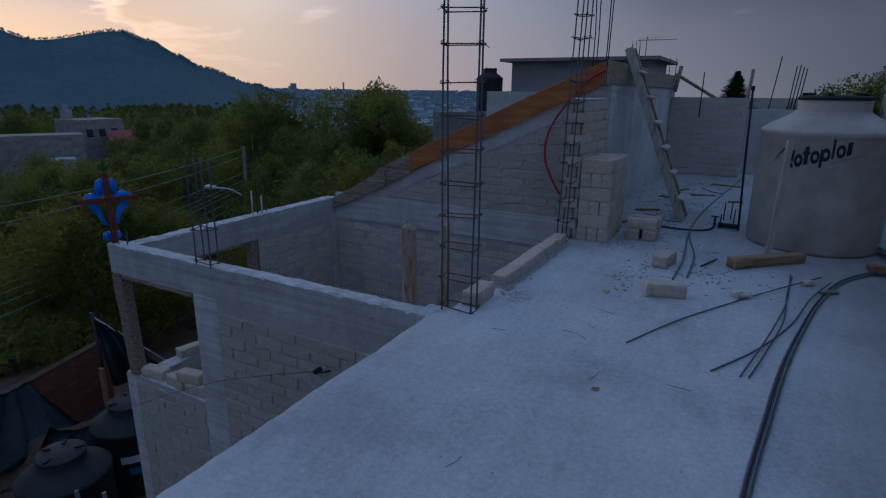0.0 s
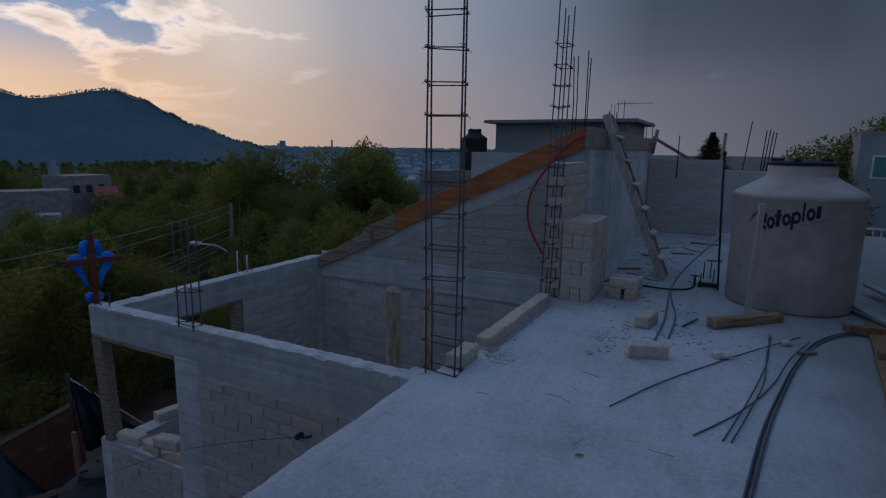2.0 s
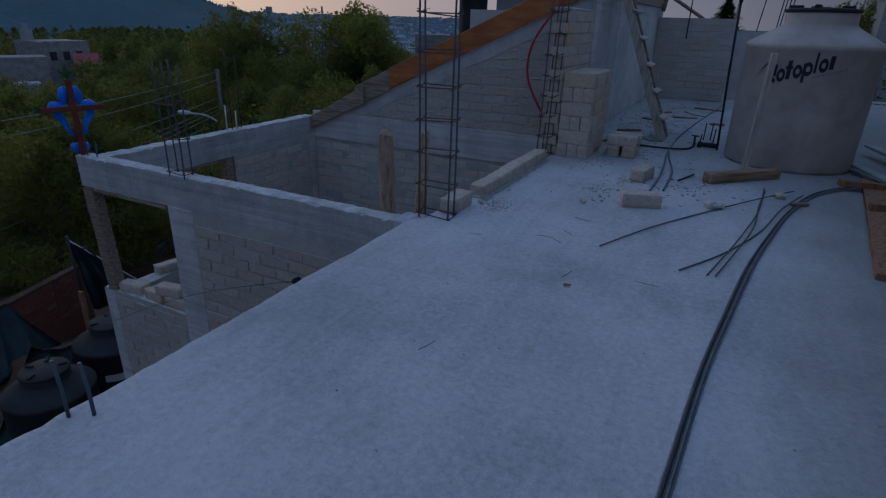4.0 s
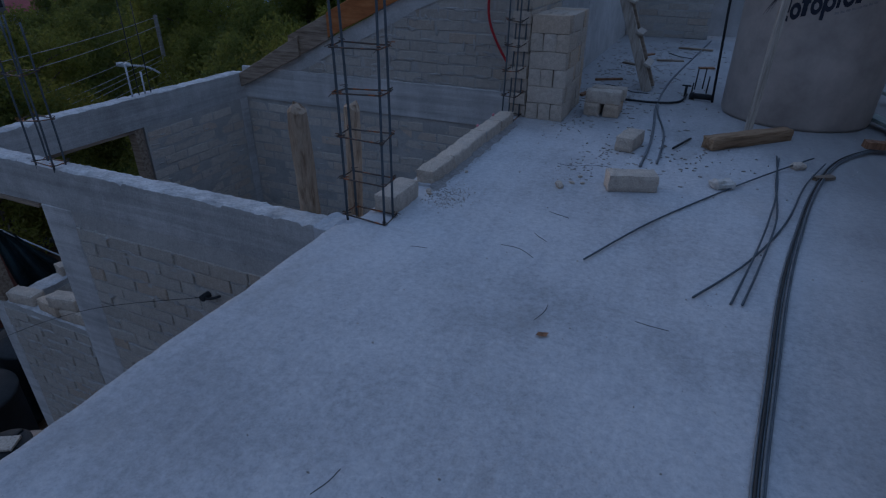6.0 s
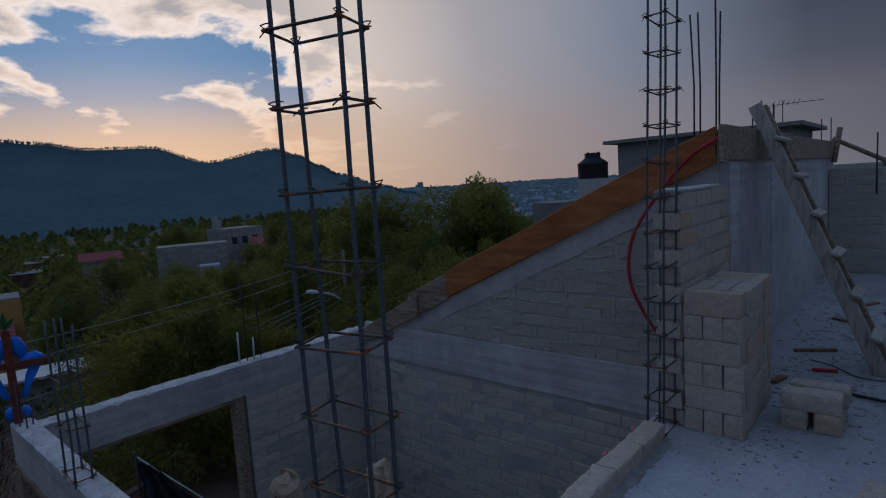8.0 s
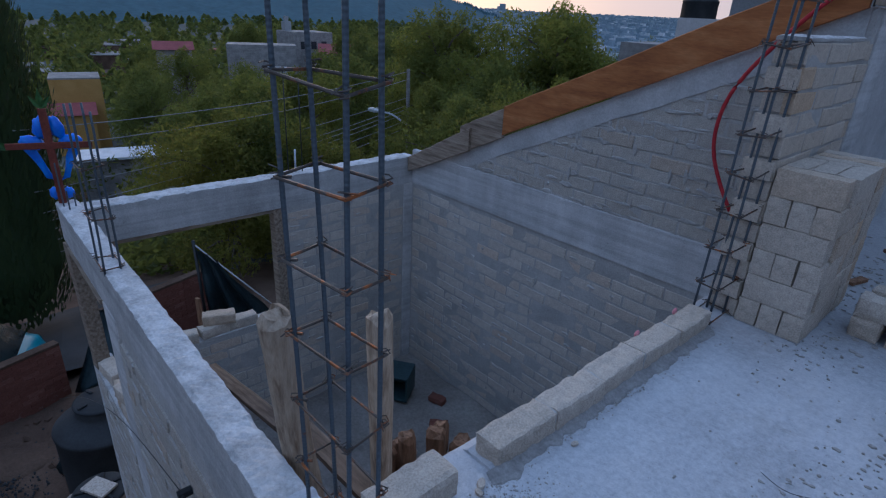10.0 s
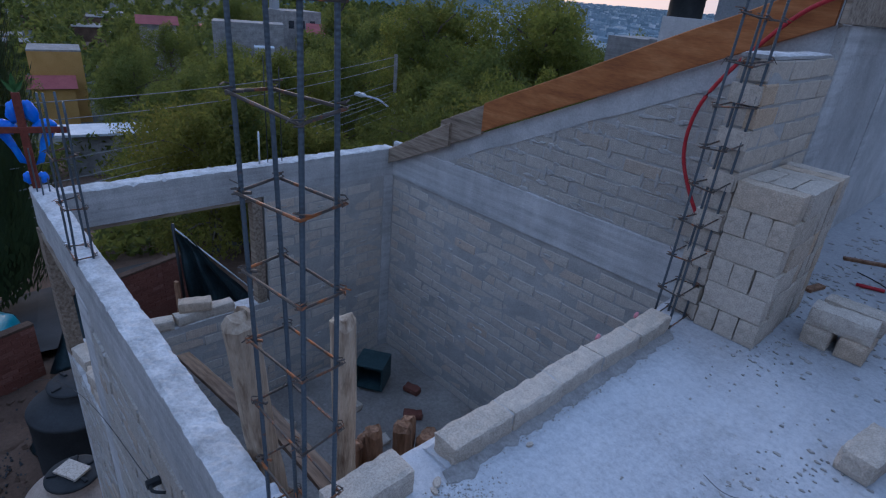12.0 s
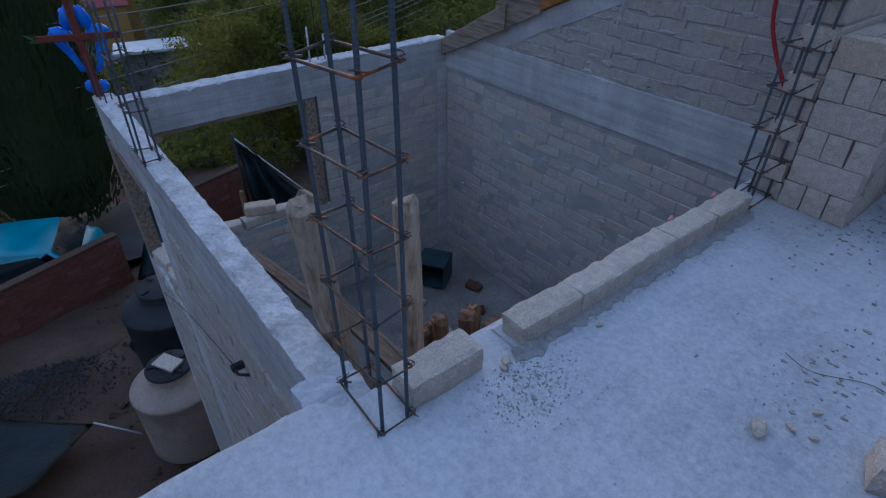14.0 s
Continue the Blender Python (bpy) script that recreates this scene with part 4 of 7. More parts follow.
# ---- steel columns, tank and loose things on the roof ----
def rebar_cage(name, x0, x1, y0, y1, z0, z1, pitch, label, seed, extra=0.0, lean=(0, 0), twist=0.0):
    r = random.Random(seed)

    def turned(x, y, z):
        a = twist * max(0.0, min(z, 2.2))
        return (x * math.cos(a) - y * math.sin(a), x * math.sin(a) + y * math.cos(a), z)

    cage = thing(name, label, "rebar column", ((x0 + x1) / 2, (y0 + y1) / 2, z0))
    hx, hy = (x1 - x0) / 2, (y1 - y0) / 2
    for sx, sy in ((-1, -1), (1, -1), (1, 1), (-1, 1)):
        n = 12
        top = z1 - z0 + r.uniform(-extra, extra)
        bx, by = r.uniform(-0.004, 0.004), r.uniform(-0.004, 0.004)
        pts = [(sx * hx + bx * math.sin(k * 0.9) + lean[0] * k / n, sy * hy + by * math.cos(k * 0.8) + lean[1] * k / n, -0.03 + (top + 0.03) * k / n) for k in range(n + 1)]
        pts = [turned(*p) for p in pts]
        part("rod", tube(bmesh.new(), pts, 0.0063, 8), "steel", cage, smooth=True)
    z = 0.012
    while z < z1 - z0 - 0.15:
        w = 0.012
        t = z / (z1 - z0)
        ox, oy = lean[0] * t, lean[1] * t
        zz = [z + r.uniform(-0.012, 0.012) for _ in range(4)]
        c = [(-hx - w, -hy - w, zz[0]), (hx + w, -hy - w, zz[1]), (hx + w, hy + w, zz[2]), (-hx - w, hy + w, zz[3])]
        c = [turned(a + ox, b + oy, q) for a, b, q in c]
        bm = tube(bmesh.new(), c + [c[0], (c[0][0] + 0.03, c[0][1] + 0.025, c[0][2] + 0.004)], 0.0042, 6)
        for k in range(4):
            p = Vector(c[k]) * 0.96
            p.z = zz[k]
            a = r.uniform(0, 6)
            tube(bm, [p + Vector((0.013 * math.cos(a + j * 1.5), 0.013 * math.sin(a + j * 1.5), 0.003 * j - 0.004)) for j in range(8)] + [p + Vector((0.03 * math.cos(a), 0.03 * math.sin(a), r.uniform(-0.02, 0.03)))], 0.0019, 4)
        part("stirrup", bm, "rust", cage)
        z += pitch * r.uniform(0.98, 1.02)
    return cage


rebar_cage("rebar_column", -1.685, -1.468, 3.155, 3.245, 0.0, 3.1, 0.205, "tall cage of blue-grey rebar with rusty stirrups at the slab corner", 1, lean=(-0.006, 0.008), twist=0.13)
rebar_cage("rebar_column", -1.560, -1.475, 5.225, 5.405, 0.0, 2.72, 0.185, "tall cage of blue-grey rebar at the end of the block wall", 2, 0.10, (0.065, 0))
rebar_cage("rebar_column", -4.06, -3.88, 3.095, 3.175, -0.05, 0.86, 0.29, "short cage of bent rebar standing on the beam", 3, 0.04)


def rod(name, pts, r, mat, label, cat="rebar", group="", n=6):
    return tagged(mesh_ob(name, tube(bmesh.new(), pts, r, n), mat, smooth=True), label, cat, group)


for k, (x, y, z) in enumerate(((-1.63, 6.33, 2.46), (-1.60, 6.36, 2.47), (-1.50, 6.36, 2.52), (-1.475, 6.34, 2.44))):
    rod("rebar", [(x, y, 1.44), (x + 0.005, y, 2.0), (x + 0.01 * k - 0.015, y, z)], 0.006, "darksteel", "bare rebar rising from the gable corner", group="rods at the gable corner")
for k, (x, y) in enumerate(((-1.55, 7.60), (-1.49, 7.62), (-1.55, 7.95), (-1.47, 7.98))):
    rod("rebar", [(x, y, 1.45), (x, y, 1.93 + 0.04 * (k % 2))], 0.006, "darksteel", "short rebar stub above the side wall", group="stubs on the side wall")
for k, (x, y) in enumerate(((-1.54, 11.3), (-1.44, 11.35))):
    rod("rebar", [(x, y, 1.44), (x, y, 2.0)], 0.007, "darksteel", "rebar stub at the far corner", group="stubs at the far corner")
for k, (y, h) in enumerate(((4.80, 0.30), (4.95, 0.22), (4.88, 0.95), (5.02, 0.85))):
    rod("rebar", [(-5.22, y, -0.10), (-5.22, y + 0.005, -0.085 + h)], 0.009 if k < 2 else 0.005, "lampgrey" if k < 2 else "darksteel", "thin rod standing on the side beam", group="rods on the side beam")
for x, y, h in ((-5.20, 3.12, 0.32), (-5.10, 3.14, 0.14), (-5.17, 3.19, 0.10)):
    rod("rebar", smooth_path([(x, y, -0.06), (x + 0.01, y, -0.05 + h * 0.7), (x + 0.02, y, -0.05 + h)], 3), 0.005, "steel", "bent rebar stub beside the cross", group="rods beside the cross")


def water_tank(name, at, turn, body, lid, label, logo):
    t = thing(name, label, "water tank", at, turn)
    part("body", lathe([(0.535, 0.0), (0.548, 0.03), (0.55, 0.55), (0.552, 1.03), (0.562, 1.045), (0.562, 1.075), (0.548, 1.092), (0.46, 1.145), (0.355, 1.205), (0.300, 1.24), (0.288, 1.26), (0.288, 1.345), (0.282, 1.352)], 56), body, t, smooth=True)
    part("lid", lathe([(0.292, 1.350), (0.30, 1.354), (0.30, 1.374), (0.27, 1.385), (0.10, 1.392), (0.03, 1.40)], 40), lid, t, "dark screw lid", True)
    for a in (20, 100, 160, 250):
        o = part("grip", boxes((0.16, 0.27, -0.02, 0.02, 1.38, 1.412), bevel=0.006), lid, t)
        o.matrix_basis = pose(0, 0, 0, 0, 0, a)
    if logo:
        def wrap(a, z, off=0.0025):
            return Vector((math.sin(radians(a)) * (0.5515 + off), -math.cos(radians(a)) * (0.5515 + off), z))

        def patch(bm, a0, a1, zb0, zt0, zb1, zt1, n=4):
            prev = None
            for i in range(n + 1):
                s = i / n
                a = a0 + (a1 - a0) * s
                p = (bm.verts.new(wrap(a, zb0 + (zb1 - zb0) * s)), bm.verts.new(wrap(a, zt0 + (zt1 - zt0) * s)))
                if prev:
                    bm.faces.new((prev[0], p[0], p[1], prev[1]))
                prev = p
            return bm

        slope = 0.0031
        a, zc = -40.0, 0.755
        for k, (w, up, dn) in enumerate(((7.0, 0.165, 0), (7.2, 0.115, 0), (4.6, 0.155, 0), (7.2, 0.115, 0), (7.2, 0.115, 0.055), (2.8, 0.170, 0), (7.2, 0.115, 0), (5, 0.110, 0))):
            z = zc + (a + 40) * slope
            ring = 16
            bm = bmesh.new()
            if k in (1, 3, 4, 6):
                c0, rz, ra = a + w / 2, 0.057, w / 2
                outer = [bm.verts.new(wrap(c0 + ra * math.cos(2 * math.pi * i / ring), z + 0.057 + rz * math.sin(2 * math.pi * i / ring))) for i in range(ring)]
                inner = [bm.verts.new(wrap(c0 + ra * 0.42 * math.cos(2 * math.pi * i / ring), z + 0.057 + rz * 0.42 * math.sin(2 * math.pi * i / ring))) for i in range(ring)]
                for i in range(ring):
                    bm.faces.new((outer[i], outer[(i + 1) % ring], inner[(i + 1) % ring], inner[i]))
                if dn:
                    patch(bm, a - 0.4, a + 1.9, z - dn, z + 0.10, z - dn, z + 0.105, 2)
            else:
                patch(bm, a + 0.2, a + w * (0.42 if k == 0 else 0.75), z, z + up, z + 0.006, z + up + 0.006, 3)
                if k == 2:
                    patch(bm, a - 1.2, a + 0.2, z + 0.085, z + 0.112, z + 0.088, z + 0.115, 2)
                    patch(bm, a + w * 0.75, a + w, z + 0.088, z + 0.115, z + 0.09, z + 0.117, 2)
                if k == 0:
                    patch(bm, a + w * 0.42, a + w, z + 0.125, z + up + 0.006, z + 0.125, z + up - 0.004, 2)
                    patch(bm, a + w * 0.42, a + w, z + 0.065, z + 0.10, z + 0.068, z + 0.10, 2)
                    patch(bm, a + w * 0.66, a + w, z + 0.08, z + 0.145, z + 0.09, z + 0.145, 2)
                    patch(bm, a + w * 0.45, a + w * 1.02, z + 0.03, z + 0.075, z + 0.005, z + 0.04, 2)
            part("printed_mark", bm, "navy", t, "navy printed shape")
            a += w + 0.45
        for k in range(3):
            bm = bmesh.new()
            prev = None
            for i in range(9):
                s = i / 8
                aa = -54 + 3 * k + s * (15 - 3 * k)
                z = 0.79 + 0.022 * k + 0.135 * math.sin(s * math.pi / 2) - 0.01 * k
                th = 0.004 + 0.013 * s
                p = (bm.verts.new(wrap(aa, z)), bm.verts.new(wrap(aa, z + th)))
                if prev:
                    bm.faces.new((prev[0], p[0], p[1], prev[1]))
                prev = p
            part("printed_swoosh", bm, "navy", t, "navy printed stripe")
        bm = bmesh.new()
        a = -4.0
        while a < 20:
            z = 0.755 + (a + 40) * slope - 0.04
            patch(bm, a, a + 2.6, z, z + 0.014, z + 0.003, z + 0.017, 2)
            a += 3.3
        part("printed_line", bm, "greyprint", t, "thin grey line of small print")
    return t


water_tank("water_tank", (0.587, 6.44, 0.0), 4, "tank", "blackplastic", "beige plastic water tank with navy print and dark lid", True)


def loose_block(x, y, z, turn, flat=True, seed=0, group="", label="pale pumice block lying loose on the slab", mat="block"):
    bm = rough_box(0.285, 0.13, 0.10, (10, 5, 4), 0.006, seed, 0.010) if flat else rough_box(0.291, 0.1015, 0.1305, (8, 4, 4), 0.004, seed, 0.006)
    o = mesh_ob("concrete_block", bm, mat)
    o.matrix_basis = pose(x, y, z, 0, 0, turn)
    return tagged(o, label, "block", group)


loose_block(-0.420, 4.165, 0, 21, seed=1)
loose_block(-0.535, 4.97, 0, 80, seed=2)
loose_block(-1.530, 3.408, 0.0, 90, seed=3, label="pale pumice block at the slab corner beside the rebar")
# the stack: courses alternate
seed = 30
for c in range(6):
    z = c * 0.1312
    if c % 2 == 0:
        lay = [(-1.368 + 0.101 * i, 5.545, 90) for i in range(3)] + [(-1.268, 5.742, 0), (-1.268, 5.844, 0)]
    else:
        lay = [(-1.272, 5.453, 0)] + [(-1.368 + 0.101 * i, 5.650, 90) for i in range(3)] + [(-1.268, 5.846, 0)]
    lay += [(-1.266, 5.949, 0), (-1.268, 6.051, 0)]
    for x, y, a in lay:
        r = random.Random(seed)
        loose_block(x + r.uniform(-0.002, 0.002), y + r.uniform(-0.004, 0.004), z, a + r.uniform(-0.8, 0.8), False, seed, "stacked blocks", "pumice block in a tall neat stack")
        seed += 1
for x, y, z, a in ((-0.945, 5.845, 0, 90), (-0.790, 5.845, 0, 91), (-0.870, 5.785, 0.101, 3), (-0.850, 5.93, 0.101, 1)):
    loose_block(x, y, z, a, True, seed, "low pile of blocks", "pumice block in a low pile of four")
    seed += 1
o = mesh_ob("block_piece", rough_box(0.13, 0.09, 0.05, (5, 4, 3), 0.014, 77, 0.016), "stone")
o.matrix_basis = pose(0.065, 4.40, 0, 0, 0, 30)
tagged(o, "broken piece of pumice block on the slab", "block piece")
o = mesh_ob("block_piece", rough_box(0.09, 0.06, 0.04, (4, 3, 2), 0.008, 78, 0.012), "block")
o.matrix_basis = pose(0.50, 4.95, -0.002, 0, 0, 35)
tagged(o, "chipped block piece beside the bent rebar", "block piece")

# beam end and the upright stick behind it
bm = rough_box(0.74, 0.115, 0.085, (12, 3, 3), 0.004, 5, 0.012)
o = mesh_ob("timber_beam", bm, "timber")
o.matrix_basis = pose(0.225, 5.40, 0, 0, 0, 44)
tagged(o, "short weathered timber beam lying before the tank", "timber")
bm = bmesh.new()
box(bm, -0.025, 0.025, -0.02, 0.02, 0, 1.02, 0.004)
o = mesh_ob("wooden_stick", bm, "paleboard")
o.matrix_basis = pose(0.235, 5.72, 0, -2, 2.5, 20)
tagged(o, "pale squared stick standing in front of the water tank", "stick")


# ladder
def ladder():
    t = thing("ladder", "pale home-made wooden ladder leaning on the side wall", "ladder")
    for (bx, by), (tx, ty), w in (((-0.62, 6.86), (-1.38, 7.09), 0.05), ((-0.615, 7.09), (-1.385, 7.31), 0.045)):
        a, b = Vector((bx, by, 0)), Vector((tx, ty, 1.78))
        d = (b - a).normalized()
        side = Vector((0, 1, 0))
        up = d.cross(side).normalized()
        bm = bmesh.new()
        v = [bm.verts.new(p + side * sx * w * 0.5 + up * sz * 0.045) for p in (a, b + d * 0.12) for sx, sz in ((-1, -1), (1, -1), (1, 1), (-1, 1))]
        for q in ((0, 1, 2, 3), (7, 6, 5, 4), (0, 4, 5, 1), (1, 5, 6, 2), (2, 6, 7, 3), (3, 7, 4, 0)):
            bm.faces.new([v[i] for i in q])
        bmesh.ops.recalc_face_normals(bm, faces=bm.faces)
        bmesh.ops.bevel(bm, geom=bm.edges[:], offset=0.005, segments=1, affect="EDGES")
        part("rail", bm, "paleboard" if by < 7 else "greyplank", t)
    for k in range(6):
        s = 0.12 + 0.155 * k
        p, q = Vector((-0.62, 6.84, 0)).lerp(Vector((-1.38, 7.07, 1.78)), s), Vector((-0.615, 7.12, 0)).lerp(Vector((-1.385, 7.34, 1.78)), s)
        c, d = (p + q) / 2, q - p
        o = part("rung", boxes((-d.length / 2 - 0.03, d.length / 2 + 0.03, -0.035, 0.035, -0.012, 0.012), bevel=0.004), "paleboard", t)
        o.matrix_basis = Matrix.Translation(c + Vector((0.05, 0, 0.03))) @ Matrix.Rotation(math.atan2(d.y, d.x), 4, "Z") @ Matrix.Rotation(radians(25), 4, "X")


ladder()

# bars lying on the slab
ZB = 0.007
rod("rebar", smooth_path([(-0.487, 3.193, ZB), (-0.268, 3.702, ZB), (0.033, 4.255, ZB), (0.310, 4.70, ZB + 0.01), (0.60, 5.13, ZB + 0.02)]), 0.0048, "steel", "long bent rebar lying on the slab")
rod("rebar", smooth_path([(-0.034, 3.063, ZB), (0.177, 3.475, ZB), (0.361, 3.994, ZB), (0.50, 4.58, ZB + 0.01), (0.66, 5.06, 0.02)]), 0.0052, "steel", "dark bar crossing the rebar bundle", group="loose bars")
rod("rebar", smooth_path([(0.102, 3.072, ZB), (0.205, 3.55, ZB + 0.012), (0.284, 3.99, ZB + 0.012), (0.355, 4.50, ZB), (0.395, 5.15, ZB)]), 0.0048, "steel", "wavy loose bar on the slab", group="loose bars")
rod("rebar", smooth_path([(0.142, 3.082, ZB), (0.222, 3.458, ZB + 0.012), (0.318, 4.01, ZB + 0.012), (0.355, 4.60, ZB), (0.405, 5.10, ZB)]), 0.0048, "steel", "wavy loose bar on the slab", group="loose bars")
for k in range(5):
    o = (k - 2) * 0.0075 - 0.004
    lift = 0.008 * (k % 2)
    rod("rebar", smooth_path([(0.02 + o, 0.2, ZB + lift), (0.105 + o, 1.42, ZB + lift), (0.155 + o, 2.09, ZB + lift), (0.218 + o * 1.1, 2.62, ZB + lift), (0.304 + o * 1.2, 3.279, ZB + lift), (0.409 + o, 3.875, ZB + lift), (0.548 + o * 0.9, 4.532, ZB + lift), (0.738 + o * 0.8, 5.139 - o, ZB + lift), (0.98, 5.49 - o, 0.02 + lift), (1.30, 5.80 - o * 1.2, 0.02 + lift), (2.2, 6.1 - o, lift)][: 11 - (k == 2) * 4]), 0.0045, "hose" if k != 1 else "darksteel", "long dark bar in a curved bundle on the slab", group="bundle of long bars")
rod("hose", smooth_path([(-0.411, 4.556, 0.008), (-0.405, 5.10, 0.008), (-0.430, 5.583, 0.008), (-0.475, 6.321, 0.008), (-0.445, 7.513, 0.008), (-0.25, 9.562, 0.008), (-0.12, 10.9, 0.008)]), 0.009, "hose", "grey hose running over the roof slab", "hose", n=8)
rod("hose", smooth_path([(-0.320, 4.657, 0.008), (-0.331, 5.319, 0.008), (-0.430, 5.95, 0.008), (-0.470, 6.30, 0.018)]), 0.0075, "hose", "grey hose end running to the pile", "hose", n=8)
rod("hose", smooth_path([(-0.85, 6.43, 0.01), (-0.731, 6.371, 0.01), (-0.472, 6.315, 0.022), (-0.30, 6.50, 0.01), (-0.255, 6.78, 0.02)]), 0.010, "blackplastic", "black hose to the tank fitting", "hose", n=8)
rod("pipe", [(-0.25, 5.022, 0.01), (-0.15, 5.326, 0.01)], 0.008, "darksteel", "short steel bar on the slab", "bar")
rod("steel_bar", [(-0.03, 6.64, 0), (-0.065, 6.54, 0.75), (-0.09, 6.45, 1.44)], 0.012, "blackplastic", "thin black bar leaning beside the tank", "bar")
rod("bolt_head", [(-0.09, 6.45, 1.43), (-0.091, 6.45, 1.47)], 0.02, "blackplastic", "small cap on the black bar", "cap")
fit = thing("pipe_fitting", "black pipe fitting and valve beside the tank", "pipe fitting", (-0.15, 6.68, 0))
part("pipe", tube(bmesh.new(), [(-0.06, 0.02, 0.03), (0.02, 0.0, 0.035), (0.11, -0.02, 0.035)], 0.026, 10), "blackplastic", fit, smooth=True)
part("collar", tube(bmesh.new(), [(-0.075, 0.024, 0.03), (-0.045, 0.017, 0.03)], 0.034, 10), "blackplastic", fit, smooth=True)
part("valve", tube(bmesh.new(), [(-0.12, 0.1, 0.0), (-0.12, 0.1, 0.10)], 0.012, 8), "darksteel", fit, smooth=True)
part("valve_handle", boxes((-0.16, -0.08, 0.09, 0.11, 0.095, 0.108), bevel=0.003), "darksteel", fit)
for x, y, h in ((-0.20, 7.15, 0.20), (-0.13, 7.20, 0.20), (-0.22, 6.95, 0.10), (-0.09, 7.0, 0.16)):
    rod("rebar", [(x, y, 0), (x + 0.004, y, h)], 0.007, "darksteel", "short rebar stub sticking out of the slab", group="stubs in the slab")
rod("conduit", smooth_path([(-1.43, 6.20, 1.635), (-1.63, 6.20, 1.515), (-1.86, 6.20, 1.25), (-2.005, 6.20, 1.02), (-2.055, 6.20, 0.82), (-2.04, 6.20, 0.63), (-1.96, 6.20, 0.45), (-1.855, 6.20, 0.285)]), 0.0125, "red", "red plastic conduit hanging from the gable corner", "conduit", n=8)
rod("conduit", [(-1.0, 6.75, 0.012), (-0.86, 6.80, 0.012)], 0.012, "red", "short piece of red conduit on the slab", "conduit", n=8)

for x, y, h, dx in ((-1.652, 0.812, 0.215, 0.004), (-1.592, 0.858, 0.20, 0.004)):
    rod("rebar", [(x, y, -0.02), (x + dx * 0.4, y, h * 0.5), (x + dx, y - 0.006, h)], 0.0065, "steel", "pale dusty rebar stub at the slab edge", group="stubs at the slab edge", n=8)

# boards on the slab
bm = rough_box(0.24, 2.45, 0.035, (3, 16, 1), 0.006, 9, 0.006)
o = mesh_ob("formwork_board", bm, "stump")
o.matrix_basis = pose(1.14, 4.70, 0.0, 0, 0, -6)
tagged(o, "dirty brown formwork board lying on the slab", "board")
for k, (x0, y0, x1, y1, z) in enumerate(((1.12, 6.40, 1.75, 4.1, 0.05), (1.38, 7.28, 2.0, 4.6, 0.085))):
    d = Vector((x1 - x0, y1 - y0, 0))
    o = mesh_ob("long_board", rough_box(d.length, 0.10, 0.03, (10, 2, 1), 0.002, k + 4, 0.004), "alu")
    o.matrix_basis = pose((x0 + x1) / 2, (y0 + y1) / 2, z, 0, 0, math.degrees(math.atan2(d.y, d.x)))
    tagged(o, "pale green-grey board lying across the formwork", "board", "long boards")
for x, y in ((1.18, 5.55), (1.3, 4.9)):
    o = mesh_ob("batten", rough_box(0.5, 0.08, 0.05, (6, 2, 1), 0.004, x * 9, 0.006), "stump")
    o.matrix_basis = pose(x, y, 0.034, 0, 0, 8)
    tagged(o, "brown wooden batten across the board", "batten", "battens")


# crumbs, stones, wires
def crumbs():
    bm = bmesh.new()
    r = random.Random(21)

    def chip(x, y, s):
        m = Matrix.Translation((x, y, s * 0.25)) @ Euler((r.uniform(-0.5, 0.5), r.uniform(-0.5, 0.5), r.uniform(0, 6))).to_matrix().to_4x4() @ Matrix.Diagonal((s, s * r.uniform(0.5, 1), s * r.uniform(0.3, 0.7), 1))
        v = [bm.verts.new(m @ Vector(p)) for p in ((-0.5, -0.4, -0.4), (0.5, -0.5, -0.4), (0.4, 0.5, -0.4), (-0.5, 0.4, -0.4), (-0.3, -0.2, 0.5), (0.35, -0.25, 0.4), (0.15, 0.3, 0.5))]
        for q in ((0, 1, 5, 4), (1, 2, 6, 5), (2, 3, 6), (3, 0, 4), (3, 4, 6), (4, 5, 6), (0, 3, 2, 1)):
            bm.faces.new([v[i] for i in q])

    for cx, cy, sx, sy, n, big in ((-1.34, 3.66, 0.08, 0.09, 420, 0.009), (-1.30, 3.55, 0.05, 0.06, 260, 0.007), (-1.43, 4.4, 0.022, 0.45, 420, 0.010), (-0.70, 4.5, 0.14, 0.25, 110, 0.008), (-0.95, 6.4, 0.35, 0.5, 170, 0.022), (-0.9, 7.6, 0.4, 1.2, 160, 0.025), (0.1, 5.0, 0.6, 0.5, 90, 0.014), (-0.75, 4.15, 0.12, 0.1, 40, 0.008), (-0.3, 3.0, 1.0, 1.6, 150, 0.006), (-1.2, 5.2, 0.15, 0.2, 60, 0.014), (0.6, 4.0, 0.7, 1.5, 80, 0.010), (-1.3, 2.9, 0.25, 0.4, 40, 0.008)):
        for i in range(n):
            x, y = r.gauss(cx, sx), r.gauss(cy, sy)
            if x > -1.45:
                chip(x, y, big * r.uniform(0.25, 1.0) ** 1.5)
    tagged(mesh_ob("mortar_crumbs", bm, "stone"), "scattered crumbs of mortar and pumice on the slab", "crumbs", kind="stuff")


crumbs()


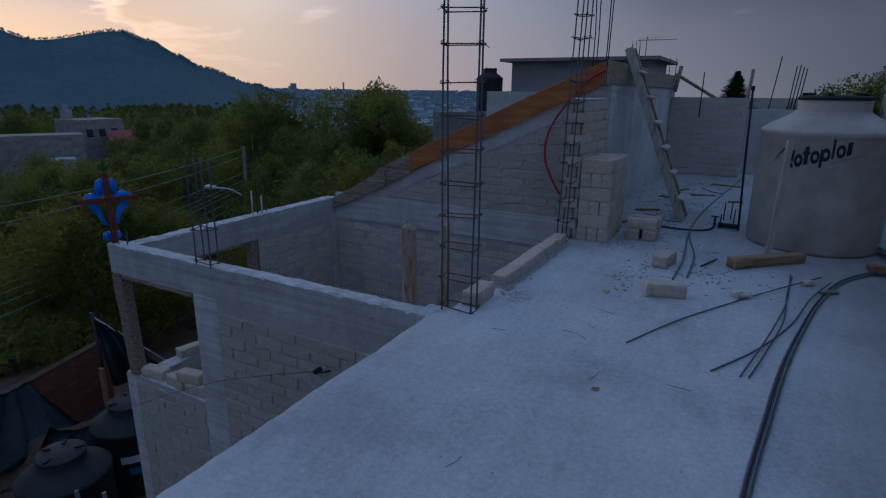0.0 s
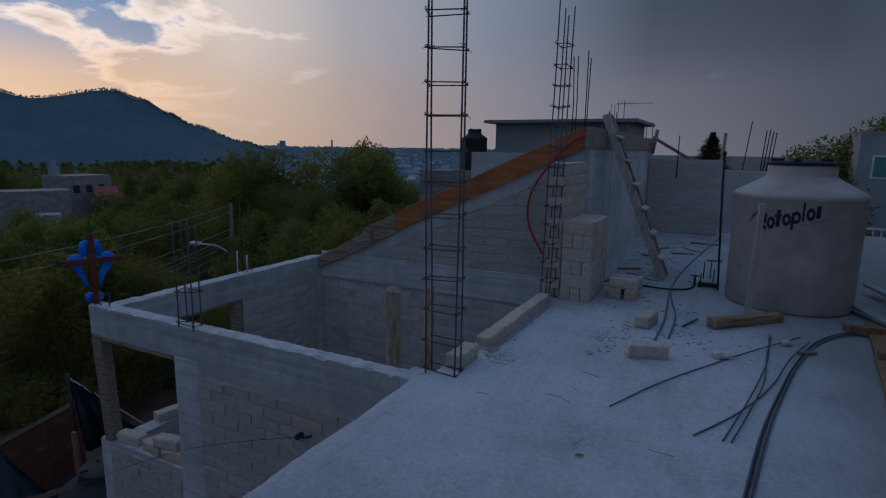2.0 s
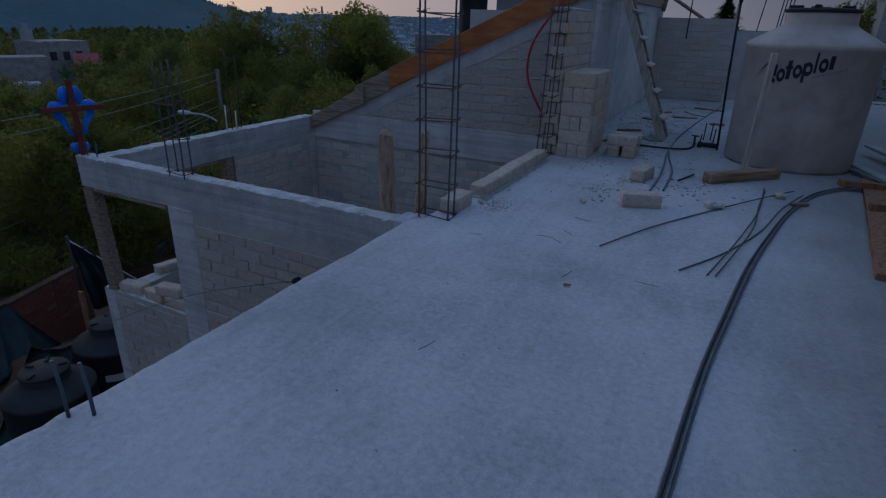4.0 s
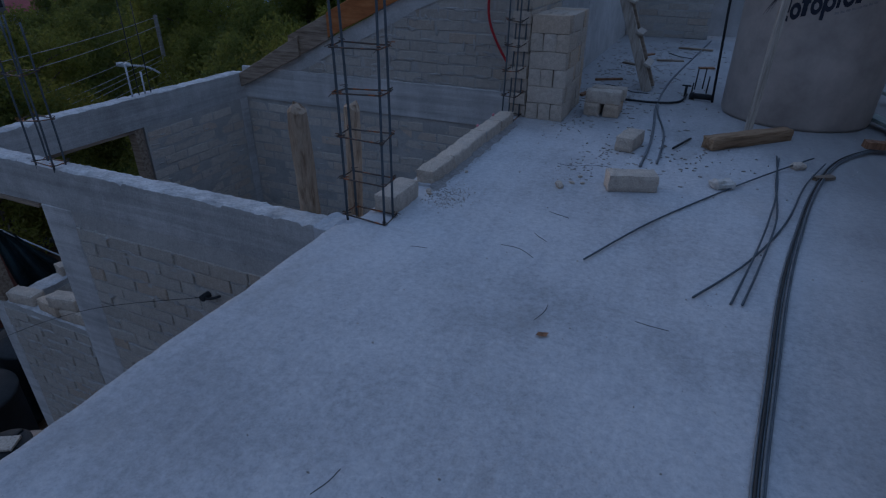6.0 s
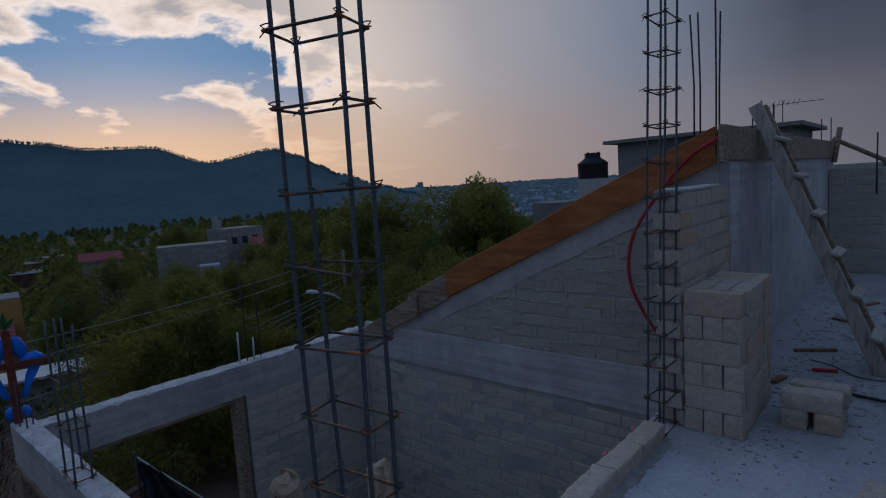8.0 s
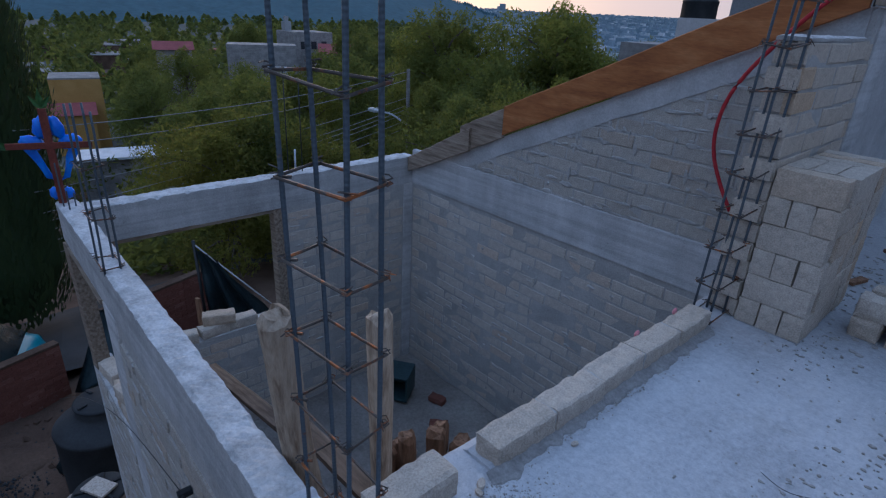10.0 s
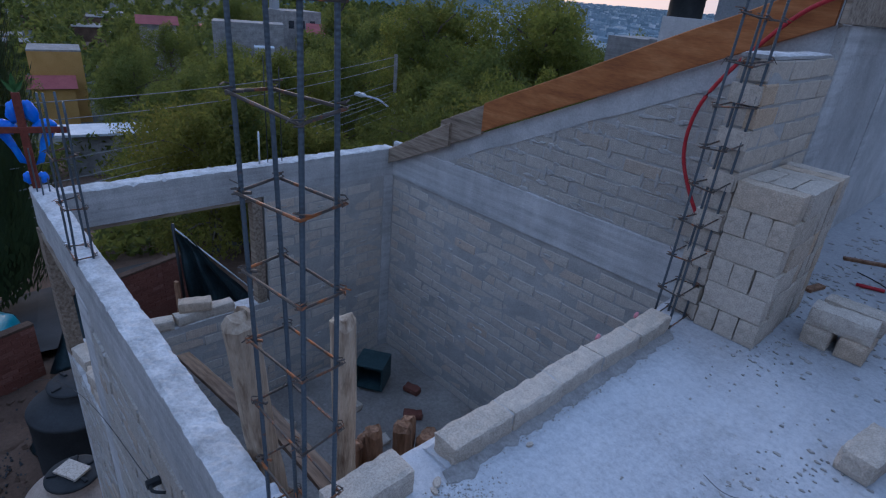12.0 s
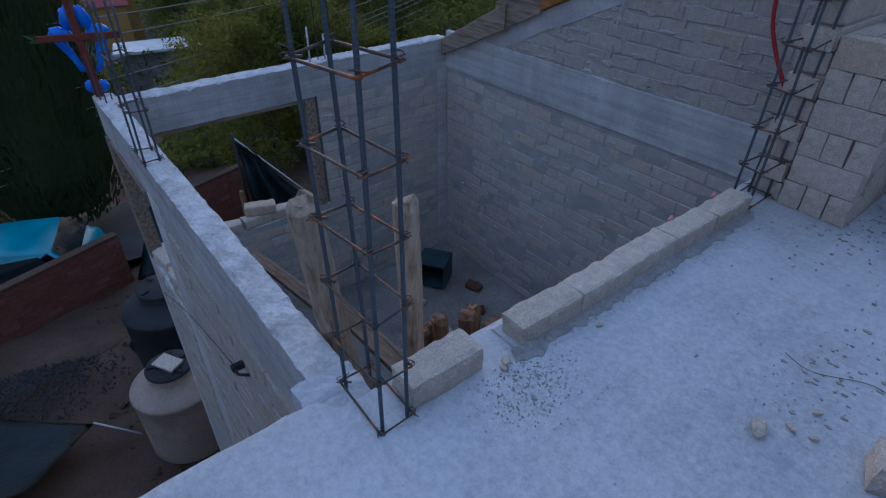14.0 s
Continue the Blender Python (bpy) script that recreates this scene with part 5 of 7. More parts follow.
def mud_flakes():
    bm = bmesh.new()
    r = random.Random(33)
    for cx, cy, sx, sy, n, big in ((-0.74, 4.44, 0.06, 0.12, 45, 0.015), (-0.64, 4.75, 0.04, 0.09, 22, 0.015), (-1.34, 3.62, 0.06, 0.08, 90, 0.010), (-0.98, 6.5, 0.22, 0.5, 200, 0.028), (-0.85, 7.9, 0.38, 1.0, 300, 0.042), (-0.5, 9.6, 0.4, 0.9, 160, 0.045), (-0.25, 4.75, 0.22, 0.3, 60, 0.02), (-0.2, 5.0, 0.35, 0.25, 40, 0.014), (-1.08, 5.4, 0.06, 0.2, 50, 0.014), (0.05, 2.6, 0.9, 1.1, 60, 0.007)):
        for i in range(n):
            x, y = r.gauss(cx, sx), r.gauss(cy, sy)
            if not -1.42 < x < 1.2:
                continue
            s, m = big * r.uniform(0.2, 1.0), r.randrange(5, 8)
            a0 = r.uniform(0, 6)
            ring = [(x + s * r.uniform(0.5, 1) * math.cos(a0 + 6.283 * k / m), y + s * 0.7 * r.uniform(0.35, 1) * math.sin(a0 + 6.283 * k / m)) for k in range(m)]
            lo, hi = [bm.verts.new((px, py, -0.004)) for px, py in ring], [bm.verts.new((x + (px - x) * 0.85, y + (py - y) * 0.85, r.uniform(0.0, 0.0035))) for px, py in ring]
            bm.faces.new(hi)
            for k in range(m):
                bm.faces.new((lo[k], lo[(k + 1) % m], hi[(k + 1) % m], hi[k]))
    tagged(mesh_ob("mud_flakes", bm, "flake"), "thin flakes of dried brown mortar stuck to the slab", "mortar flakes", kind="stuff")


mud_flakes()
for k, (x, y, a, l, w, mat) in enumerate(((-0.55, 8.75, 15, 0.32, 0.07, "greyplank"), (-0.30, 9.9, -10, 0.45, 0.08, "greyplank"), (-0.85, 9.1, 60, 0.25, 0.05, "stump"), (-1.05, 7.25, 30, 0.30, 0.04, "stump"), (-0.95, 8.3, -35, 0.28, 0.05, "greyplank"), (-0.12, 8.4, 20, 0.18, 0.06, "stump"), (-1.15, 6.45, 75, 0.16, 0.05, "stump"), (0.62, 4.80, 35, 0.14, 0.05, "greyplank"))):
    o = mesh_ob("wood_scrap", rough_box(l, w, 0.022, (5, 2, 1), 0.004, k + 11, 0.004), mat)
    o.matrix_basis = pose(x, y, 0, 0, 0, a)
    tagged(o, "scrap of old formwork wood on the slab", "wood scrap", "wood scraps")
rod("tie_wire", smooth_path([(-1.05, 7.0, 0.006), (-0.9, 6.9, 0.012), (-0.75, 6.75, 0.006), (-0.6, 6.72, 0.01)], 5), 0.004, "darksteel", "dark bent wire among the rubble", "wire", n=5)
rod("tie_wire", smooth_path([(-0.62, 9.4, 0.006), (-0.45, 9.1, 0.012), (-0.3, 9.05, 0.006)], 5), 0.005, "darksteel", "dark bent wire at the far end", "wire", n=5)
for k, (x, y, s) in enumerate(((-0.80, 4.02, 0.075), (-0.745, 4.105, 0.032), (-0.68, 4.12, 0.03), (-1.375, 4.01, 0.03), (-1.452, 3.63, 0.045), (-1.43, 3.60, 0.03), (-0.72, 4.22, 0.035))):
    bm = bmesh.new()
    bmesh.ops.create_icosphere(bm, subdivisions=2, radius=s * 0.5)
    for v in bm.verts:
        v.co = v.co * (1 + 0.6 * noise.noise(v.co * 22 + Vector((k * 3.3, 0, 0))))
        v.co.x *= 0.62
        v.co.z = min(v.co.z * 0.7, s * 0.16) + s * 0.16
    o = mesh_ob("stone", bm, "block")
    o.matrix_basis = pose(x, y, 0, 0, 0, 20 + k * 50)
    tagged(o, "small loose stone on the slab", "stone", "loose stones")
bm = bmesh.new()
lv = [bm.verts.new(p) for p in ((-0.024, 0.0, 0.004), (-0.008, -0.013, 0.007), (0.012, -0.011, 0.003), (0.026, 0.002, 0.009), (0.009, 0.012, 0.004), (-0.010, 0.010, 0.010), (0.0, 0.0, 0.001))]
for k in range(6):
    bm.faces.new((lv[k], lv[(k + 1) % 6], lv[6]))
o = mesh_ob("leaf", bm, "stump")
o.matrix_basis = pose(-0.51, 2.586, 0, 0, 0, 30)
tagged(o, "small dry brown leaf on the slab", "leaf")
for k, (x, y, a, l) in enumerate(((-0.55, 2.72, 80, 0.06), (-0.72, 3.33, -40, 0.05), (-0.16, 2.80, -5, 0.06), (-1.2, 3.0, 10, 0.04), (-0.70, 3.62, -20, 0.06), (-0.78, 3.15, 160, 0.09), (-0.42, 4.42, 20, 0.16), (-0.85, 1.75, 75, 0.05))):
    c, s = math.cos(radians(a)) * l, math.sin(radians(a)) * l
    rod("tie_wire", smooth_path([(x - c, y - s, 0.004), (x + s * 0.2, y - c * 0.2, 0.010), (x + c, y + s, 0.004)], 4), 0.0014, "darksteel", "bit of bent tie wire on the slab", "wire", "bits of wire", 5)
rod("tie_wire", smooth_path([(-0.90, 4.40, 0.004), (-0.80, 4.37, 0.012), (-0.66, 4.47, 0.004), (-0.55, 4.42, 0.01), (-0.5, 4.3, 0.004)], 5), 0.0012, "darksteel", "curl of thin wire on the slab", "wire", n=5)
for y, z in ((4.72, -0.02), (5.06, -0.02)):
    o = mesh_ob("pink_tape", boxes((-0.008, 0.008, -0.02, 0.02, -0.012, 0.012), bevel=0.005), "pink")
    o.matrix_basis = pose(-1.575, y, z + 0.105, 0, 25, 20)
    tagged(o, "scrap of pink plastic caught on the parapet", "plastic scrap", "pink scraps")


# ---- posts and rubble in the room ----
def post(x, y, z, bx, by, bz, r, label, mat="pole", group="", n=16):
    bm = bmesh.new()
    a, b = Vector((bx, by, bz)), Vector((x, y, z))
    rows = 26
    pts = [a.lerp(b, k / rows) + Vector((noise.noise(Vector((k * 0.4, x * 9, 0))), noise.noise(Vector((k * 0.4, x * 9, 5))), 0)) * 0.008 for k in range(rows + 1)]
    tube(bm, pts, r, n, 0.94, False)
    bm.verts.ensure_lookup_table()
    crown = [v for v in bm.verts][-n:]
    ring = [bm.verts.new(b.lerp(v.co, 0.62) + (b - a).normalized() * (0.022 + 0.012 * noise.noise(v.co * 40))) for v in crown]
    for k in range(n):
        bm.faces.new((crown[k], crown[(k + 1) % n], ring[(k + 1) % n], ring[k]))
    bm.faces.new(ring)
    for v in bm.verts:
        v.co += noise.noise_vector(v.co * Vector((14, 14, 3))) * r * 0.14 + noise.noise_vector(v.co * Vector((45, 45, 9))) * r * 0.06
        if v.co.z > z - 0.05:
            v.co.z += noise.noise(v.co * 28) * 0.03 * min(1.0, (v.co.z - z + 0.05) / 0.05)
    return tagged(mesh_ob("wooden_post", bm, mat, smooth=False), label, "post", group)


post(-1.985, 3.225, 0.495, -2.16, 3.60, -2.57, 0.056, "pale round wooden shoring post with a chewed top", group="shoring posts")
post(-1.850, 3.520, 0.455, -2.10, 3.74, -2.57, 0.046, "pale round wooden shoring post with a pink mark", group="shoring posts")
r = random.Random(8)
for k, (x, y, z) in enumerate(((-2.20, 3.93, -0.50), (-2.27, 3.86, -0.60), (-2.32, 3.97, -0.66), (-2.20, 4.12, -0.58), (-2.26, 4.20, -0.62), (-2.18, 4.26, -0.74), (-2.25, 4.36, -0.80))):
    post(x, y, z, x - 0.12 + r.uniform(-0.1, 0.1), y + r.uniform(-0.1, 0.15), -2.57, 0.045 + r.uniform(0, 0.02), "rough brown shoring post with a broken top", "stump", "brown posts", 9)
for x0, y0, z0, x1, y1, z1, w in ((-4.05, 3.62, -1.02, -2.62, 3.56, -0.60, 0.045), (-2.85, 3.64, -0.66, -1.86, 3.52, -0.36, 0.05), (-3.0, 3.50, -0.98, -1.80, 3.40, -0.62, 0.06), (-3.4, 3.80, -1.7, -1.95, 3.46, -0.52, 0.04)):
    a, b = Vector((x0, y0, z0)), Vector((x1, y1, z1))
    d = b - a
    o = mesh_ob("plank", rough_box(d.length, w * 2, 0.03, (10, 2, 1), 0.003, x0, 0.004), "darkwood")
    o.matrix_basis = Matrix.Translation((a + b) / 2) @ d.to_track_quat("X", "Z").to_matrix().to_4x4()
    tagged(o, "dark weathered plank propped between the shoring posts", "plank", "propped planks")
crate = thing("plastic_crate", "dark green plastic crate lying on the room floor", "crate", (-4.62, 5.70, -2.55), 35)
crate.scale = (0.82, 0.82, 0.82)
part("shell", boxes((-0.2, 0.2, 0.17, 0.19, 0, 0.36), (-0.2, -0.18, -0.19, 0.17, 0, 0.36), (0.18, 0.2, -0.19, 0.17, 0, 0.36), (-0.18, 0.18, -0.19, 0.17, 0, 0.02), (-0.18, 0.18, -0.19, 0.17, 0.34, 0.36)), "crate", crate)
for k in range(4):
    part("slat", boxes((-0.18, 0.18, 0.150, 0.166, 0.04 + 0.075 * k, 0.085 + 0.075 * k)), "crate", crate)
for k, (x, y, a) in enumerate(((-4.22, 5.95, 20), (-3.9, 5.7, 50), (-4.4, 5.3, 10), (-3.8, 5.2, 80), (-4.55, 4.6, 30))):
    o = mesh_ob("brick_piece", rough_box(0.2, 0.11, 0.07, (3, 2, 2), 0.012, k + 50, 0.015), "redbrick" if k < 2 else "block")
    o.matrix_basis = pose(x, y, -2.56, 0, 0, a)
    tagged(o, "broken brick on the room floor", "brick", "rubble in the room")
for k, (x, y, z, a) in enumerate(((-4.97, 3.165, -1.415, 8), (-4.62, 3.17, -1.415, -6), (-4.31, 3.165, -1.415, 4), (-4.42, 3.17, -1.315, 10))):
    loose_block(x, y, z, a, True, 90 + k, "blocks on the front sill", "grey pumice block lying on the window sill")
for k, (y, z, a) in enumerate(((3.75, -1.47, 80), (4.05, -1.47, 95), (4.30, -1.47, 88), (4.1, -1.37, 70))):
    loose_block(-5.22, y, z, a, True, 95 + k, "blocks on the side sill", "grey pumice block lying on the side window sill")
o = mesh_ob("timber_post", rough_box(0.13, 0.11, 1.07, (2, 2, 10), 0.004, 3, 0.006), "greyplank")
o.matrix_basis = pose(-5.20, 3.13, -1.42, 0, -3, 4)
tagged(o, "weathered timber prop under the corner of the beam", "post")
o = mesh_ob("timber_post", rough_box(0.10, 0.10, 1.09, (2, 2, 10), 0.004, 4, 0.006), "greyplank")
o.matrix_basis = pose(-5.20, 4.72, -1.47, 0, 0, 2)
tagged(o, "weathered timber prop at the side of the window gap", "post")
o = mesh_ob("timber_lintel", rough_box(1.0, 0.12, 0.03, (12, 2, 1), 0.004, 6, 0.004), "greyplank")
o.matrix_basis = pose(-4.66, 3.13, -0.376, 0, 0, 0)
tagged(o, "formwork board under the front beam", "board", "boards under the beams")
o = mesh_ob("timber_lintel", rough_box(1.5, 0.13, 0.03, (14, 2, 1), 0.004, 7, 0.004), "greyplank")
o.matrix_basis = pose(-5.22, 4.02, -0.402, 0, 0, 90)
tagged(o, "formwork board under the side beam", "board", "boards under the beams")
hook = thing("wall_hook", "black insulator on the wall holding a wire", "wire holder", (-2.715, 3.04, -0.70))
part("knob", tube(bmesh.new(), [(0, 0.04, 0), (0, -0.02, 0.0)], 0.022, 8), "blackplastic", hook)
part("arm", tube(bmesh.new(), smooth_path([(0.0, 0, 0), (0.06, -0.01, 0.01), (0.11, 0.03, 0.02)], 3), 0.008, 6), "blackplastic", hook)
rod("wire", smooth_path([(-2.73, 3.04, -0.705), (-3.9, 3.04, -1.12), (-5.1, 3.03, -1.70), (-6.6, 3.0, -2.55), (-8, 2.9, -3.4)], 5), 0.0022, "darksteel", "thin dark wire strung from the wall", "wire", n=5)


# cross on the corner
cross = thing("wooden_cross", "dark red wooden cross dressed with blue satin on the wall corner", "cross", (-5.28, 3.13, -0.05), 70)
cross.scale = (1.1, 1.1, 1.13)
part("upright", boxes((-0.022, 0.022, -0.012, 0.012, 0.0, 0.60), bevel=0.003), "crosswood", cross)
part("crossbar", boxes((-0.235, 0.235, -0.014, -0.002, 0.355, 0.395), bevel=0.003), "crosswood", cross)


def puff(cx, cz, sx, sz, a, sy=0.03):
    bm = bmesh.new()
    bmesh.ops.create_icosphere(bm, subdivisions=3, radius=1.0)
    for v in bm.verts:
        v.co *= 1 + 0.14 * noise.noise(v.co * 2.6 + Vector((cx * 9, cz * 9, 0))) + 0.08 * math.sin(v.co.x * 9 + v.co.z * 4)
    bmesh.ops.transform(bm, matrix=Matrix.Translation((cx, 0.045, cz)) @ Matrix.Rotation(radians(a), 4, "Y") @ Matrix.Diagonal((sx, sy, sz, 1)), verts=bm.verts)
    return bm


for cx, cz, sx, sz, a in ((-0.042, 0.475, 0.045, 0.072, 10), (0.045, 0.475, 0.042, 0.072, -12), (-0.105, 0.385, 0.068, 0.046, 15), (0.105, 0.385, 0.068, 0.048, -15), (-0.04, 0.055, 0.036, 0.042, 0), (0.036, 0.055, 0.032, 0.038, 0)):
    part("satin_puff", puff(cx, cz, sx, sz, a), "blue", cross, smooth=True)
for s in (-1, 1):
    bm = bmesh.new()
    prev = None
    for k in range(9):
        t = k / 8
        x, z, w = s * (0.13 - 0.09 * t), 0.37 - 0.22 * t, 0.030 + 0.01 * math.sin(t * 6)
        p = [bm.verts.new((x + dx * w, 0.03 + 0.012 * math.sin(t * 8 + dx * 2), z + dx * s * w * 0.4)) for dx in (-1, 0, 1)] + [bm.verts.new((x + dx * w, 0.036 + 0.012 * math.sin(t * 8 + dx * 2), z + dx * s * w * 0.4)) for dx in (1, 0, -1)]
        if prev:
            for q in range(6):
                bm.faces.new((prev[q], prev[(q + 1) % 6], p[(q + 1) % 6], p[q]))
        else:
            bm.faces.new(p)
        prev = p
    bm.faces.new(prev)
    bmesh.ops.recalc_face_normals(bm, faces=bm.faces)
    part("satin_ribbon", bm, "blue", cross, smooth=True)
for cx, cz, a in ((0, 0.66, 0), (0.02, 0.63, 40), (-0.02, 0.63, -40), (-0.23, 0.37, 80), (-0.25, 0.385, 110)):
    bm = bmesh.new()
    v = [bm.verts.new(Vector((cx, 0.0, cz)) + Matrix.Rotation(radians(a), 3, "Y") @ Vector(p)) for p in ((0, 0, -0.06), (0.018, -0.008, 0), (0, 0.004, 0.06), (-0.018, -0.008, 0))]
    bm.faces.new(v)
    part("green_leaf", bm, "greenbow", cross)


# ---- the yard below ----
yt = water_tank("water_tank", (-6.12, 2.95, GROUND), 0, "dustytank", "blackplastic", "dusty beige water tank with dark lid standing in the yard", False)
yt.scale = (0.88, 0.88, 0.88)
water_tank("water_tank", (-7.95, 4.50, GROUND), 0, "blackplastic", "blackplastic", "black plastic water tank in the yard by the corner", False)
water_tank("water_tank", (-7.50, 3.27, GROUND), 40, "blackplastic", "blackplastic", "black plastic water tank standing beside another", False)
o = mesh_ob("board_piece", rough_box(0.3, 0.2, 0.03, (3, 2, 1), 0.004, 3, 0.004), "paleboard")
o.matrix_basis = pose(-6.12, 2.95, GROUND + 1.243, 0, 0, 30)
tagged(o, "pale board weighing down the tank lid", "board")
for k, (z, w) in enumerate(((0.62, 0.30), (0.42, 0.20))):
    bm = bmesh.new()
    prev = None
    for i in range(7):
        a = radians(-52 + 10 * k + w * 110 * (i / 6))
        p = [bm.verts.new((-7.95 + 0.5535 * math.cos(a), 4.50 + 0.5535 * math.sin(a), GROUND + zz)) for zz in (z, z + 0.12)]
        if prev:
            bm.faces.new((prev[0], p[0], p[1], prev[1]))
        prev = p
    tagged(mesh_ob("tank_label", bm, "whitelabel" if k == 0 else "bluelabel"), "pale blue label stuck on the black tank", "label", "tank labels")

FENCE = [((-8.9, -0.6), (-9.52, 1.47)), ((-9.52, 1.47), (-10.11, 3.16)), ((-10.72, 3.80), (-11.24, 5.41)), ((-11.24, 5.41), (-11.5, 6.2))]
fence = thing("wall_fence", "low red brick wall along the street", "wall", kind="structure")
for (x0, y0), (x1, y1) in FENCE:
    d = Vector((x1 - x0, y1 - y0, 0))
    o = part("mortar_bed", boxes((0, d.length, 0.004, 0.14, -0.9, 0.86)), "redbrick", fence)
    o.matrix_basis = Matrix.Translation((x0, y0, GROUND)) @ Matrix.Rotation(math.atan2(d.y, d.x), 4, "Z")
    o = part("coping", boxes((0, d.length, -0.012, 0.15, 0.86, 0.90), bevel=0.004), "dirt", fence)
    o.matrix_basis = Matrix.Translation((x0, y0, GROUND)) @ Matrix.Rotation(math.atan2(d.y, d.x), 4, "Z")
    rr = random.Random(int(y0 * 10))
    for i in range(10):
        u = -0.1 * (i % 2)
        while u < d.length:
            a, b = max(u, 0), min(u + 0.23, d.length)
            u += 0.24
            if b - a < 0.06:
                continue
            q = new("brick", brick_mesh(b - a, 0.07, "redbrick", rr.randrange(3)))
            q.parent = fence
            q.matrix_basis = Matrix.Translation((x0, y0, GROUND)) @ Matrix.Rotation(math.atan2(d.y, d.x), 4, "Z") @ pose((a + b) / 2, -0.004, 0.05 + i * 0.083)


def earth_mound(x, y, rx, ry, h, turn, seed):
    """A low bank of loose earth."""
    bm = bmesh.new()
    rings = []
    for i in range(13):
        f = i / 12
        ring = []
        for k in range(36):
            a = 2 * math.pi * k / 36
            p = Vector((math.cos(a) * rx * f, math.sin(a) * ry * f, 0))
            z = h * (1 - f * f) ** 1.3 * (1 + 0.5 * noise.noise(p * 1.6 + Vector((seed, 0, 0)))) + 0.05 * noise.noise(p * 7 + Vector((0, seed, 0))) - 0.03
            ring.append(bm.verts.new((p.x, p.y, z if i < 12 else -0.2)))
        rings.append(ring)
    for a, b in zip(rings, rings[1:]):
        for k in range(36):
            bm.faces.new((a[k], b[k], b[(k + 1) % 36], a[(k + 1) % 36]))
    bmesh.ops.remove_doubles(bm, verts=bm.verts, dist=0.001)
    bmesh.ops.recalc_face_normals(bm, faces=bm.faces)
    o = mesh_ob("earth_mound", bm, "dirt", smooth=True)
    o.matrix_basis = pose(x, y, GROUND, 0, 0, turn)
    return tagged(o, "bank of loose brown earth against the low brick wall", "mound")


earth_mound(-9.45, 4.35, 1.35, 0.85, 0.48, 68, 3)
earth_mound(-8.95, 1.75, 1.2, 0.6, 0.22, 72, 8)


def sheet(name, corners, sag, label, mat="tarp", n=14, fold=0.06, seed=0):
    """A hanging or draped cloth with folds between four corners."""
    bm = bmesh.new()
    a, b, c, d = [Vector(p) for p in corners]
    nrm = (b - a).cross(d - a).normalized()
    grid = []
    for i in range(n + 1):
        row = []
        for j in range(n + 1):
            u, v = i / n, j / n
            p = a.lerp(b, u).lerp(d.lerp(c, u), v)
            p.z -= sag * 4 * u * (1 - u) * (0.4 + 0.6 * v)
            p += nrm * (fold * math.sin(u * 17 + v * 3 + seed) * (0.3 + v) + fold * 1.5 * noise.noise(p * 1.8 + Vector((seed, 0, 0))))
            row.append(bm.verts.new(p))
        grid.append(row)
    for r0, r1 in zip(grid, grid[1:]):
        for j in range(n):
            bm.faces.new((r0[j], r0[j + 1], r1[j + 1], r1[j]))
    g = bmesh.ops.solidify(bm, geom=bm.faces[:], thickness=0.006)
    return tagged(mesh_ob(name, bm, mat, smooth=True), label, "tarpaulin")


sheet("hanging_tarp", [(-10.5, 5.5, GROUND + 1.85), (-10.35, 5.75, GROUND + 1.62), (-10.1, 6.75, GROUND + 0.05), (-10.35, 5.6, GROUND + 0.45)], 0.05, "dark green tarpaulin hanging from a pole in the yard", seed=1, fold=0.11)
sheet("draped_tarp", [(-10.62, 3.85, GROUND + 1.00), (-10.80, 4.40, GROUND + 0.98), (-9.80, 4.65, GROUND + 0.25), (-9.55, 3.15, GROUND + 0.25)], 0.05, "dark tarpaulin heaped against the fence", seed=3, fold=0.07)
sheet("draped_tarp", [(-8.7, 3.7, GROUND + 1.1), (-8.4, 4.3, GROUND + 1.0), (-7.6, 4.0, GROUND + 0.05), (-8.2, 2.6, GROUND + 0.05)], 0.2, "dark tarpaulin thrown over rubble in the yard", seed=5, fold=0.12)
sheet("spread_tarp", [(-6.62, 2.00, GROUND + 0.42), (-5.95, 1.25, GROUND + 0.50), (-6.6, -0.6, GROUND + 0.5), (-8.1, 0.35, GROUND + 0.38)], 0.06, "dark blue tarpaulin stretched over the yard", seed=7, fold=0.025)
rod("tarp_rope", [(-6.62, 2.00, GROUND + 0.42), (-6.40, 2.42, GROUND + 0.10)], 0.012, "lampgrey", "pale rope tying down the tarpaulin", "rope")
rod("tarp_pole", [(-10.5, 5.55, GROUND), (-10.5, 5.5, GROUND + 1.95)], 0.03, "darksteel", "thin pole holding up the tarpaulin", "pole", n=8)
rod("tarp_rope", [(-10.5, 5.5, GROUND + 1.88), (-9.9, 6.9, GROUND + 0.2)], 0.014, "lampgrey", "pale stick bracing the tarpaulin", "stick")
o = mesh_ob("wooden_stake", rough_box(0.09, 0.06, 0.95, (1, 1, 6), 0.004, 2, 0.005), "stump")
o.matrix_basis = pose(-10.2, 5.35, GROUND, 0, 0, 20)
tagged(o, "orange-brown wooden stake by the tarpaulin", "stake")
bm = bmesh.new()
r = random.Random(4)
for i in range(2600):
    x, y, s = r.gauss(-8.2, 0.5), r.gauss(1.3, 0.7), r.uniform(0.012, 0.036)
    m = Matrix.Translation((x, y, GROUND + s * 0.2 + max(0, 0.22 - 0.3 * math.hypot(x + 8, (y - 1.4) * 0.6)))) @ Euler((r.uniform(0, 3), r.uniform(0, 3), 0)).to_matrix().to_4x4()
    box(bm, -s / 2, s / 2, -s / 3, s / 3, -s / 3, s / 3, m=m)
